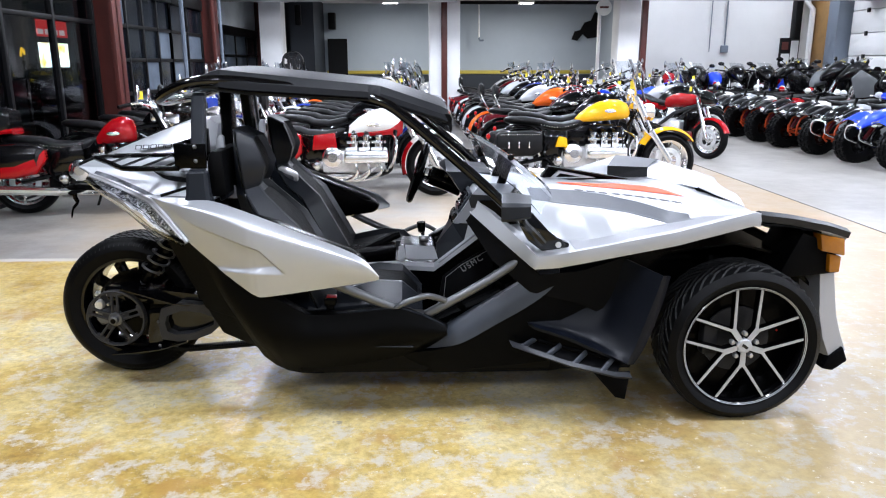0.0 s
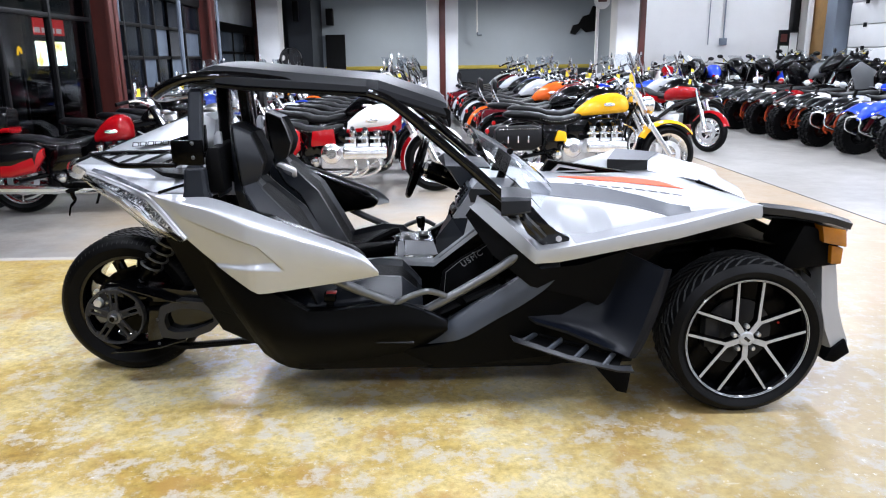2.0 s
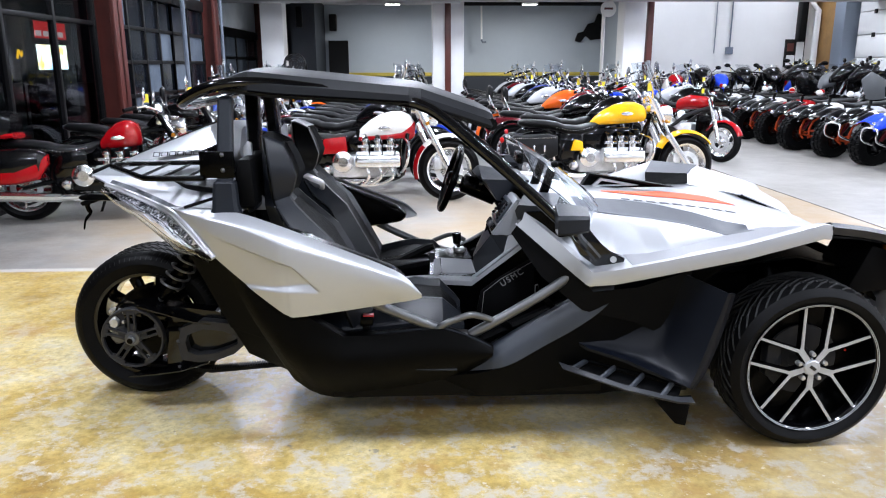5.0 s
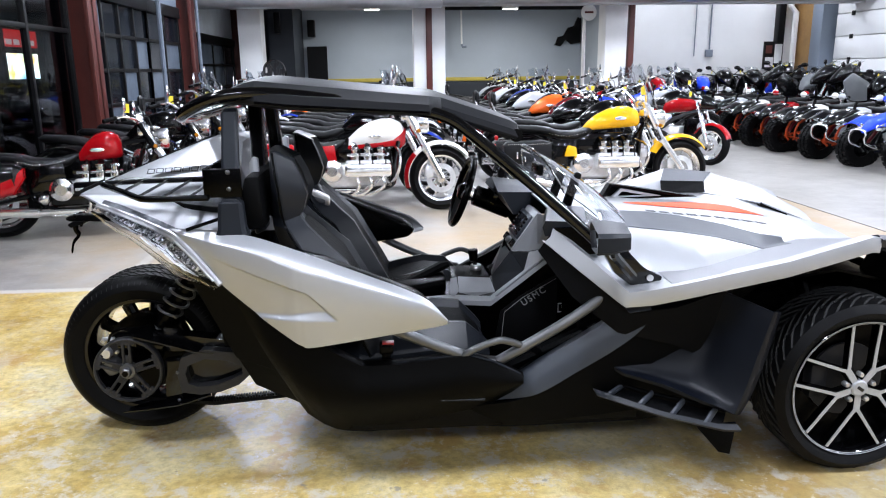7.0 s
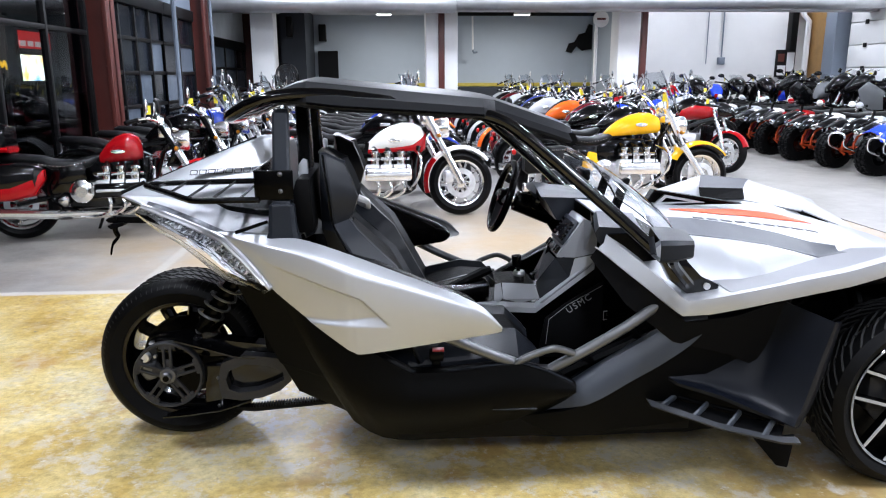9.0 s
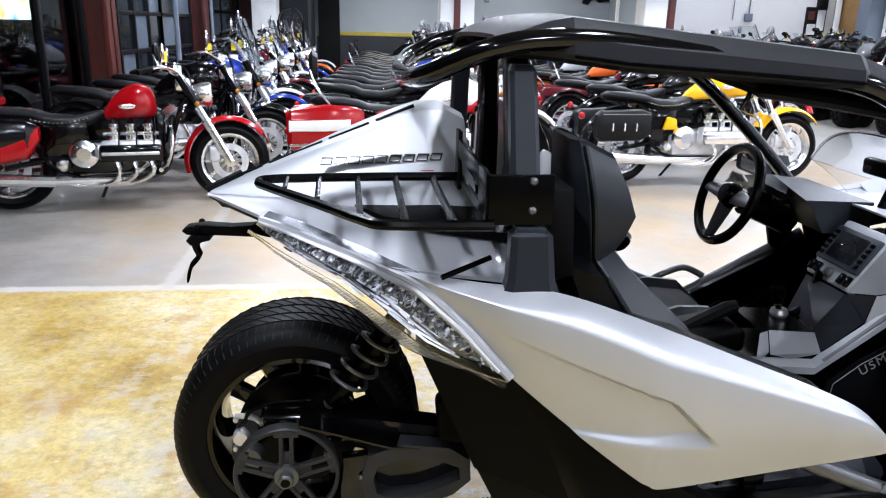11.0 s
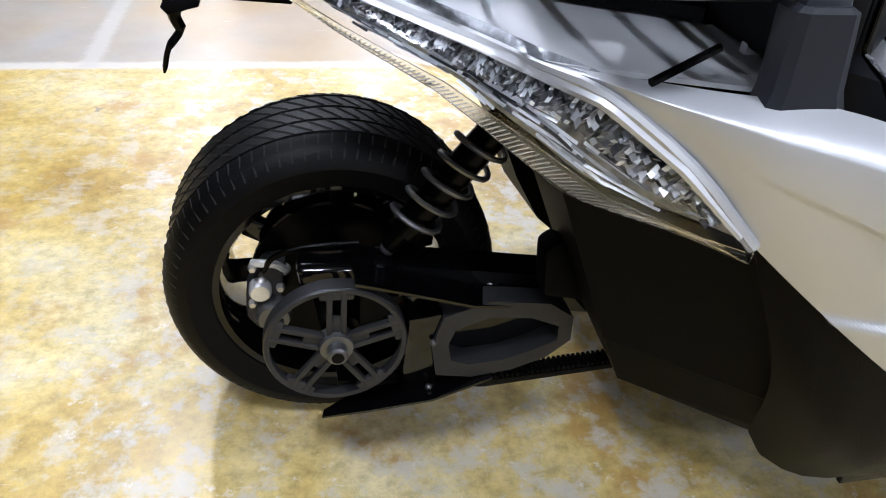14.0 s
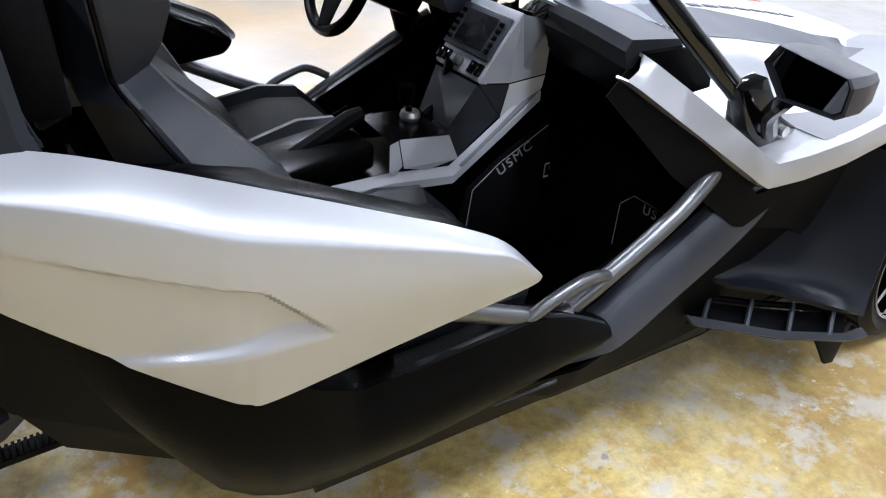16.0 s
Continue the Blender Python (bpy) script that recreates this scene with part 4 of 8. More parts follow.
# roof posts, hoop and roof
for s in (-1, 1):
    def post_ring(x, y, z, a, b):
        return [(x + i * a, (y + j * b) * -s, z) for i, j in ((-1, -0.7), (-0.7, -1), (0.7, -1), (1, -0.7), (1, 0.7), (0.7, 1), (-0.7, 1), (-1, 0.7))]
    bm = loft(B(), [post_ring(0.50, -0.596, 0.932, 0.029, 0.020), post_ring(0.50, -0.577, 1.03, 0.026, 0.019), post_ring(0.497, -0.548, 1.08, 0.028, 0.020), post_ring(0.495, -0.468, 1.318, 0.026, 0.019), post_ring(0.495, -0.458, 1.33, 0.02, 0.014)])
    part("roof_post", bm, GREY_PLASTIC, car, "dark grey roof post", 20)
    bm = loft(B(), [post_ring(0.55, -0.285, 0.90, 0.030, 0.055), post_ring(0.545, -0.225, 1.1, 0.026, 0.048), post_ring(0.535, -0.185, 1.345, 0.024, 0.045)])
    part("roll_hoop", bm, SATIN_BLACK, car, "black roll hoop behind the seat")
    part("post_base", loft(B(), [post_ring(0.502, -0.604, 0.918, 0.054, 0.024), post_ring(0.502, -0.600, 0.945, 0.045, 0.024), post_ring(0.501, -0.589, 1.03, 0.039, 0.026), post_ring(0.50, -0.587, 1.036, 0.030, 0.024)]), GREY_PLASTIC, car, "dark grey post socket", 25)
    part("post_plate", prism(B(), [(0.455, 0.92), (0.560, 0.918), (0.545, 0.95), (0.534, 1.0), (0.528, 1.045), (0.473, 1.045)], 0.604 * s, 0.585 * s, 0.003), GREY_PLASTIC, car, "dark grey plate round the post")
    part("seat_bulkhead_trim", prism(B(), [(0.56, 0.90), (0.60, 0.92), (0.585, 1.06), (0.565, 1.10), (0.55, 1.06)], -0.40 * -s, -0.52 * -s, 0.01), GREY_PLASTIC, car)
    part("deck_fin", prism(B(), [(0.540, 1.14), (0.556, 1.162), (0.572, 1.155), (0.572, 1.03), (0.584, 0.97), (0.625, 0.925), (0.64, 0.900), (0.535, 0.900)], 0.435 * s, 0.418 * s, 0.003), SILVER_TRIM, car, "silver fin rising beside the post")
    part("roof_rail", tube(B(), [(0.28, 0.0, 1.285), (0.29, -0.20 * -s, 1.287), (0.32, -0.40 * -s, 1.305), (0.41, -0.475 * -s, 1.35), (0.52, -0.485 * -s, 1.375), (0.70, -0.485 * -s, 1.372), (1.10, -0.485 * -s, 1.318), (1.22, -0.487 * -s, 1.29), (1.30, -0.49 * -s, 1.24), (1.42, -0.505 * -s, 1.14), (1.60, -0.542 * -s, 0.985), (1.83, -0.62 * -s, 0.775)], 0.0215, 14, 5), GLOSS_BLACK, car, "black tubular roof frame")
    # hinge block at the foot of the tube
    hinge = B()
    prism(hinge, [(1.74, 0.845), (1.81, 0.865), (1.89, 0.765), (1.96, 0.74), (1.955, 0.715), (1.86, 0.70), (1.79, 0.755)], -0.635 * -s, -0.595 * -s, 0.006)
    prism(hinge, [(1.83, 0.79), (1.90, 0.77), (1.95, 0.72), (1.85, 0.70)], -0.59 * -s, -0.54 * -s, 0.006)
    hinge = part("roof_hinge", hinge, GLOSS_BLACK, car, "black roof hinge bracket")
    for x, z in ((1.832, 0.76), (1.913, 0.737)):
        part("bolt", lathe(B(), [(0.0, -0.006), (0.010, -0.006), (0.012, 0.0), (0.012, 0.006)], 12, pose(x, -0.637 * -s, z) @ (pose(0, 0, 0) if s > 0 else pose(0, 0, 0, 0, 0, 180))), ALLOY, hinge)

ROOF = [  # x, ridge z, lower edge z, half width of the edge
    (0.465, 1.372, 1.352, 0.455), (0.50, 1.393, 1.352, 0.47), (0.545, 1.410, 1.350, 0.49), (0.585, 1.418, 1.345, 0.508), (0.69, 1.407, 1.333, 0.512), (0.93, 1.383, 1.318, 0.512),
    (1.165, 1.360, 1.303, 0.512), (1.185, 1.357, 1.300, 0.495), (1.21, 1.353, 1.295, 0.462), (1.35, 1.306, 1.250, 0.455), (1.455, 1.270, 1.216, 0.45), (1.482, 1.256, 1.206, 0.44), (1.49, 1.235, 1.210, 0.43)]
grid = []
for x, z, zl, w in ROOF:
    half_row = [(w - 0.02, zl - 0.012), (w - 0.003, zl - 0.004), (w, zl + 0.006), (w - 0.004, zl + 0.5 * (z - zl)), (w - 0.022, z - 0.008), (w - 0.030, z), (w - 0.045, z + 0.003), (0.28, z + 0.011), (0.12, z + 0.013)]
    grid.append([(x, -y, q) for y, q in half_row] + [(x, 0.0, z + 0.013)] + [(x, y, q) for y, q in half_row[::-1]])
part("roof_panel", sheet(B(), grid, 0.012), ROOF_GREY, car, "matt dark grey roof shell", 22)
part("roof_seam", tube(B(), [(x, -(w + 0.001), zl + 0.004) for x, z, zl, w in ROOF[3:7]], 0.004, 6), SATIN_BLACK, car)
part("front_roll", tube(B(), [(1.475, y, 1.222 - 0.02 * y * y) for y in np.linspace(-0.44, 0.44, 9)], 0.024, 10), VINYL_DARK, car, "padded front edge of the roof")

# windscreen and mirrors
grid = []
for v in np.linspace(-1, 1, 25):
    row = []
    for u in np.linspace(0, 1, 10):
        top = 1.135 - 0.10 * abs(v) ** 3 - 0.03 * v * v
        x0, z0 = 1.985 - 0.10 * v * v, 0.868 - 0.06 * v * v
        x1 = 1.60 + 0.06 * v * v
        row.append((x0 + (x1 - x0) * u, 0.40 * v, z0 + (top - z0) * u + 0.02 * math.sin(math.pi * u)))
    grid.append(row)
shield = part("windscreen", sheet(B(), grid, 0.004), SCREEN, car, "low clear windscreen")
shield.visible_shadow = False
part("windscreen_edge", tube(B(), [r[-1] for r in grid], 0.004, 6), CLEAR, shield)
for y in (-0.12, 0.12):
    part("windscreen_stay", prism(B(), [(1.72, 0.90), (1.76, 0.90), (1.80, 1.03), (1.785, 1.04), (1.765, 1.03)], y - 0.012, y + 0.012, 0.004), SATIN_BLACK, car)
part("inner_mirror", box(B(), 1.64, 1.67, -0.02, 0.12, 1.01, 1.06, 0.012), SATIN_BLACK, car)
for s in (-1, 1):
    def my(y):
        return y * -s
    shell = [(-0.700, 0.928), (-0.722, 0.964), (-0.868, 0.951), (-0.880, 0.938), (-0.880, 0.892), (-0.866, 0.882), (-0.752, 0.877)]
    cy, cz = -0.792, 0.922
    rings = []
    for x, k, dz in ((1.678, 0.88, 0.0), (1.664, 0.97, 0.0), (1.668, 1.0, 0.0), (1.71, 0.99, 0.0), (1.77, 0.80, 0.0), (1.775, 0.76, 0.0)):
        rings.append([(x + 0.12 * (y - cy), my(cy + (y - cy) * k), cz + (z - cz) * k + dz) for y, z in shell])
    bm = loft(B(), rings)
    mirror = part("wing_mirror", bm, GREY_PLASTIC, car, "grey wing mirror on a black stalk", 30)
    bm = B()
    bm.faces.new([bm.verts.new(p) for p in [(1.674 + 0.12 * (y - cy) * 0.88, my(cy + (y - cy) * 0.86), cz + (z - cz) * 0.86) for y, z in shell]])
    part("mirror_glass", bm, MIRROR, mirror, "", 0)
    part("stalk", tube(B(), [(1.745, my(-0.745), 0.892), (1.755, my(-0.715), 0.85), (1.80, my(-0.665), 0.80), (1.85, my(-0.645), 0.745)], 0.017, 8, 3), GLOSS_BLACK, mirror)

# hood
HALF = [(1.56, 0.45), (1.62, 0.52), (1.82, 0.70), (2.0, 0.735), (2.36, 0.735), (2.67, 0.70), (2.85, 0.65), (3.03, 0.605), (3.15, 0.565), (3.20, 0.42)]
RIM = [(1.56, 0.915), (1.62, 0.87), (1.70, 0.805), (1.82, 0.70), (1.90, 0.711), (2.0, 0.735), (2.36, 0.801), (2.67, 0.868), (2.85, 0.838), (3.03, 0.797), (3.15, 0.757), (3.20, 0.66)]
SPINE = [(1.56, 0.925), (1.75, 0.90), (2.08, 0.872), (2.35, 0.85), (2.6, 0.82), (2.8, 0.785), (3.0, 0.735), (3.2, 0.62)]
AXIS = 0.15  # the car's middle line at the hood
CREASE = [(1.56, 0.40, 0.913), (1.70, 0.47, 0.825), (1.82, 0.50, 0.722), (1.95, 0.54, 0.728), (2.05, 0.60, 0.748), (2.14, 0.60, 0.764), (2.41, 0.44, 0.772), (2.62, 0.31, 0.776), (2.80, 0.25, 0.762), (3.0, 0.22, 0.70), (3.2, 0.16, 0.60)]
BAND_LOW = [(1.56, 0.30, 0.918), (1.75, 0.30, 0.872), (2.02, 0.25, 0.826), (2.15, 0.27, 0.812), (2.28, 0.31, 0.797), (2.36, 0.37, 0.784), (2.42, 0.432, 0.774), (2.55, 0.345, 0.777), (2.62, 0.295, 0.778), (2.80, 0.235, 0.764), (3.0, 0.20, 0.702), (3.2, 0.14, 0.60)]
BAND_TOP = [(1.56, 0.22, 0.922), (1.75, 0.15, 0.892), (2.08, 0.07, 0.856), (2.23, 0.11, 0.841), (2.37, 0.215, 0.821), (2.46, 0.31, 0.803), (2.55, 0.33, 0.79), (2.62, 0.28, 0.785), (2.80, 0.22, 0.767), (3.0, 0.18, 0.704), (3.2, 0.12, 0.60)]


def hood_row(x):
    """Half a section of the hood, from the rim to the middle line: distances out and heights."""
    def at(table):
        return lerp_table(x, [(p[0], p[1]) for p in table]), lerp_table(x, [(p[0], p[2]) for p in table])
    rim = (lerp_table(x, HALF), lerp_table(x, RIM))
    crease, low, top = at(CREASE), at(BAND_LOW), at(BAND_TOP)
    mid = (-AXIS, lerp_table(x, SPINE))
    row = [(rim[0] + (crease[0] - rim[0]) * t, rim[1] + (crease[1] - rim[1]) * t) for t in (0, 0.05, 0.35, 0.7, 0.95)]
    bulge = 0.10 * abs(crease[0] - low[0])
    row += [(crease[0] + (low[0] - crease[0]) * t, crease[1] + (low[1] - crease[1]) * t + bulge * math.sin(math.pi * t) ** 0.8) for t in (0, 0.05, 0.14, 0.26, 0.4, 0.55, 0.7, 0.82, 0.92)]
    row += [(low[0] + (top[0] - low[0]) * t, low[1] + (top[1] - low[1]) * t) for t in (0, 0.15, 0.5, 0.85)]
    row += [(top[0] + (mid[0] - top[0]) * t, top[1] + (mid[1] - top[1]) * math.sin(0.5 * math.pi * t) ** 0.7) for t in (0, 0.08, 0.25, 0.5, 0.75, 1.0)]
    return row


def hood_z(x, y):
    if y > AXIS:
        y = 2 * AXIS - y
    row = hood_row(x)
    for (a, p), (b, q) in zip(row, row[1:]):
        if b <= -y <= a and a > b:
            return p + (q - p) * (-y - a) / (b - a)
    return row[0][1]


def flank(y, s):
    """Distance out to a place on either side of the middle line."""
    return -y if s < 0 else y + 2 * AXIS


grid = []
for x in np.linspace(1.65, 3.19, 140):
    half = hood_row(x)
    grid.append([(x, -d, z) for d, z in half] + [(x, d + 2 * AXIS, z) for d, z in half[-2::-1]])
part("hood", sheet(B(), grid, 0.006), SILVER, car, "silver hood with an orange stripe", 24)


def on_hood(name, outline, mat, label="", lift=0.003, steps=24):
    """A thin film on the hood: outline rows (x, y0, y1)."""
    g = []
    for x in np.linspace(outline[0][0], outline[-1][0], steps * 2):
        y0, y1 = lerp_table(x, [(o[0], o[1]) for o in outline]), lerp_table(x, [(o[0], o[2]) for o in outline])
        g.append([(x, y, hood_z(x, y) + lift) for y in np.linspace(y0, y1, 14)])
    return part(name, sheet(B(), g, 0.0012), mat, car, label, 40)


on_hood("stripe", [(2.04, 0.055, 0.065), (2.25, 0.02, 0.12), (2.40, 0.015, 0.175), (2.50, 0.01, 0.195), (2.57, 0.01, 0.17), (2.65, 0.01, 0.014)], ORANGE_DECAL, "orange stripe")
# Dark grey film over the slope between BAND_LOW and BAND_TOP.
g = []
for x in np.linspace(1.86, 2.55, 48):
    lo, hi = lerp_table(x, [(p[0], p[1]) for p in BAND_LOW]) + 0.004, lerp_table(x, [(p[0], p[1]) for p in BAND_TOP])
    if x > 2.42:
        lo = 0.436 + (0.41 - 0.436) * (x - 2.42) / 0.13
    g.append([(x, -d, hood_z(x, -d) + 0.003) for d in np.linspace(lo, hi - 0.004, 12)])
part("hood_band", sheet(B(), g, 0.0012), DARK_GREY, car, "grey painted hood band", 40)
# Grey film over the silver flange paints in its dark reflection.
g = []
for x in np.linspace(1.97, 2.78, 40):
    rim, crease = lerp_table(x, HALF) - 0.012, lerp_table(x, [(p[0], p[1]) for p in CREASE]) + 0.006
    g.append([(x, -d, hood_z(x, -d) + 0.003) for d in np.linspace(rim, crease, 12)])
part("fender_band", sheet(B(), g, 0.0012), SHADE_GREY, car, "silver fender flange toned grey for its dark reflection", 40)
for k in range(9):
    x = 2.10 + k * 0.055
    y = -0.06 - 0.012 * k
    on_hood("badge_bar", [(x, y, y + 0.02), (x + 0.038, y - 0.008, y + 0.012)], DARK_GREY, "grey raised badge bar", 0.002, 2)
# triangular intake by the windscreen
bm = ring_plate(B(), [(1.975, 0.865), (2.019, 0.936), (2.118, 0.92), (2.43, 0.868)], [(2.0, 0.872), (2.025, 0.925), (2.115, 0.91), (2.34, 0.872)], 0.20, 0.25)
part("vent_frame", bm, SATIN_BLACK, car, "black triangular intake frame")
bm = ring_plate(B(), [(2.028, 0.872), (2.072, 0.913), (2.115, 0.905), (2.26, 0.876)], [(2.055, 0.878), (2.078, 0.900), (2.11, 0.895), (2.19, 0.880)], 0.203, 0.22)
part("vent_insert", bm, SILVER, car, "silver triangle in the intake")
part("vent_back", prism(B(), [(1.98, 0.868), (2.02, 0.93), (2.118, 0.915), (2.42, 0.868)], 0.236, 0.246), VINYL_DARK, car)
# raised scoop on the far fender
rows = [[(2.20, 0.72, 0.765), (2.22, 0.80, 0.775), (2.26, 0.93, 0.785), (2.30, 1.03, 0.79)],
        [(2.45, 0.70, 0.79), (2.465, 0.765, 0.848), (2.53, 0.91, 0.866), (2.585, 1.03, 0.878)],
        [(2.68, 0.69, 0.795), (2.70, 0.755, 0.84), (2.77, 0.88, 0.85), (2.84, 0.985, 0.856)],
        [(2.97, 0.60, 0.745), (3.0, 0.68, 0.768), (3.05, 0.80, 0.785), (3.10, 0.90, 0.775)],
        [(3.17, 0.48, 0.66), (3.20, 0.60, 0.68), (3.23, 0.72, 0.685), (3.24, 0.84, 0.68)]]
scoop = part("fender_scoop", sheet(B(), rows, -0.006), SILVER, car, "silver raised fender scoop", 30)
up = lambda p, dz=0.012: (p[0], p[1] - 0.009, p[2] + dz)
part("scoop_mouth", sheet(B(), [[up(p) for p in r[:2]] for r in rows[1:3]], 0.002), VINYL_DARK, scoop, "black scoop mouth", 30)
part("scoop_band", sheet(B(), [[up(p) for p in r[1:]] for r in rows[1:3]], 0.002), DARK_GREY, scoop, "grey painted band", 30)

# silver lip of the fender and pillar strip
for s in (-1, 1):
    grid = []
    for x in np.concatenate([np.linspace(1.60, 1.95, 34), np.linspace(1.97, 2.70, 22)]):
        w, z = lerp_table(x, HALF), lerp_table(x, RIM)
        r = 0.5 * (1 - min(max((x - 1.70) / 0.2, 0), 1))
        dx, dz = 0.05 * r * 1.2, 0.048 - 0.01 * r
        top = Vector((x, flank(w + 0.002, s), z + 0.006))
        grid.append([(top.x + 0.035 * r, flank(w - 0.05, s), z + 0.002), tuple(top), (x - 0.3 * dx, flank(w + 0.008, s), z - dz * 0.5), (x - dx, flank(w + 0.004, s), z - dz), (x - dx, flank(w - 0.03, s), z - dz - 0.003)])
    part("fender_lip", sheet(B(), grid, 0.006 * s), SILVER, car, "bright silver fender lip", 30)
    grid = []
    for x in np.linspace(2.70, 3.14, 14):
        w, z = lerp_table(x, HALF), lerp_table(x, RIM)
        grid.append([(x, flank(w - 0.14, s), hood_z(x, -(w - 0.14)) + 0.006), (x, flank(w - 0.02, s), z + 0.012), (x, flank(w + 0.012, s), z), (x, flank(w - 0.0, s), z - 0.028)])
    part("headlight_cowl", sheet(B(), grid, 0.006 * s), GREY_PLASTIC if s < 0 else SILVER, car, "painted headlight cowl", 30)
    lampbox = part("headlight", prism(B(), [(2.86, 0.56), (2.95, 0.76), (3.10, 0.70), (3.12, 0.58)], flank(0.30, s), flank(0.56, s), 0.01), VINYL_DARK, car, "black headlight housing")
    part("marker", prism(B(), [(3.02, 0.685), (3.005, 0.757), (3.11, 0.738), (3.12, 0.664)], flank(0.52, s), flank(0.595, s), 0.006), AMBER, lampbox, "amber side marker")
    part("marker", prism(B(), [(3.065, 0.59), (3.06, 0.67), (3.112, 0.66), (3.11, 0.59)], flank(0.52, s), flank(0.585, s), 0.006), AMBER, lampbox, "amber side marker")
    bm = loft(B(), [[(3.03, flank(0.42, s), 0.57), (3.052, flank(0.545, s), 0.575), (3.118, flank(0.535, s), 0.575), (3.18, flank(0.35, s), 0.58)],
                    [(3.04, flank(0.42, s), 0.39), (3.07, flank(0.55, s), 0.39), (3.148, flank(0.54, s), 0.39), (3.20, flank(0.35, s), 0.40)],
                    [(3.06, flank(0.42, s), 0.30), (3.095, flank(0.552, s), 0.29), (3.175, flank(0.545, s), 0.30), (3.21, flank(0.35, s), 0.31)],
                    [(3.08, flank(0.42, s), 0.21), (3.132, flank(0.555, s), 0.20), (3.205, flank(0.55, s), 0.225), (3.23, flank(0.35, s), 0.22)]])
    part("nose_blade", bm, SILVER, car, "silver lower nose blade", 30)
    part("chin_spoiler", prism(B(), [(3.10, 0.15), (3.125, 0.205), (3.185, 0.25), (3.212, 0.185), (3.15, 0.14)], flank(0.38, s), flank(0.566, s), 0.008), BLACK_PLASTIC, car)
part("nose_grille", box(B(), 3.06, 3.12, -0.40, 0.40, 0.28, 0.62, 0.03), BLACK_PLASTIC, car)

# lower body: skirts, sill bands, engine boxes, floor
SKIRT = [  # top x y z, middle x y z, bottom x y z
    (0.49, -0.635, 0.745, 0.585, -0.645, 0.54, 0.675, -0.56, 0.315), (0.56, -0.668, 0.70, 0.625, -0.668, 0.50, 0.712, -0.565, 0.258),
    (0.66, -0.685, 0.62, 0.69, -0.685, 0.43, 0.765, -0.57, 0.218), (0.76, -0.69, 0.565, 0.77, -0.695, 0.38, 0.81, -0.575, 0.198), (0.84, -0.685, 0.51, 0.845, -0.695, 0.36, 0.86, -0.58, 0.19),
    (0.91, -0.665, 0.462, 0.91, -0.69, 0.35, 0.92, -0.58, 0.185), (1.04, -0.665, 0.462, 1.04, -0.69, 0.35, 1.05, -0.575, 0.188), (1.16, -0.668, 0.475, 1.16, -0.69, 0.36, 1.16, -0.575, 0.205),
    (1.27, -0.67, 0.485, 1.27, -0.69, 0.38, 1.27, -0.59, 0.24), (1.36, -0.672, 0.455, 1.36, -0.688, 0.385, 1.36, -0.615, 0.29), (1.43, -0.672, 0.42, 1.43, -0.682, 0.385, 1.43, -0.645, 0.345), (1.465, -0.672, 0.40, 1.465, -0.677, 0.39, 1.465, -0.66, 0.38)]
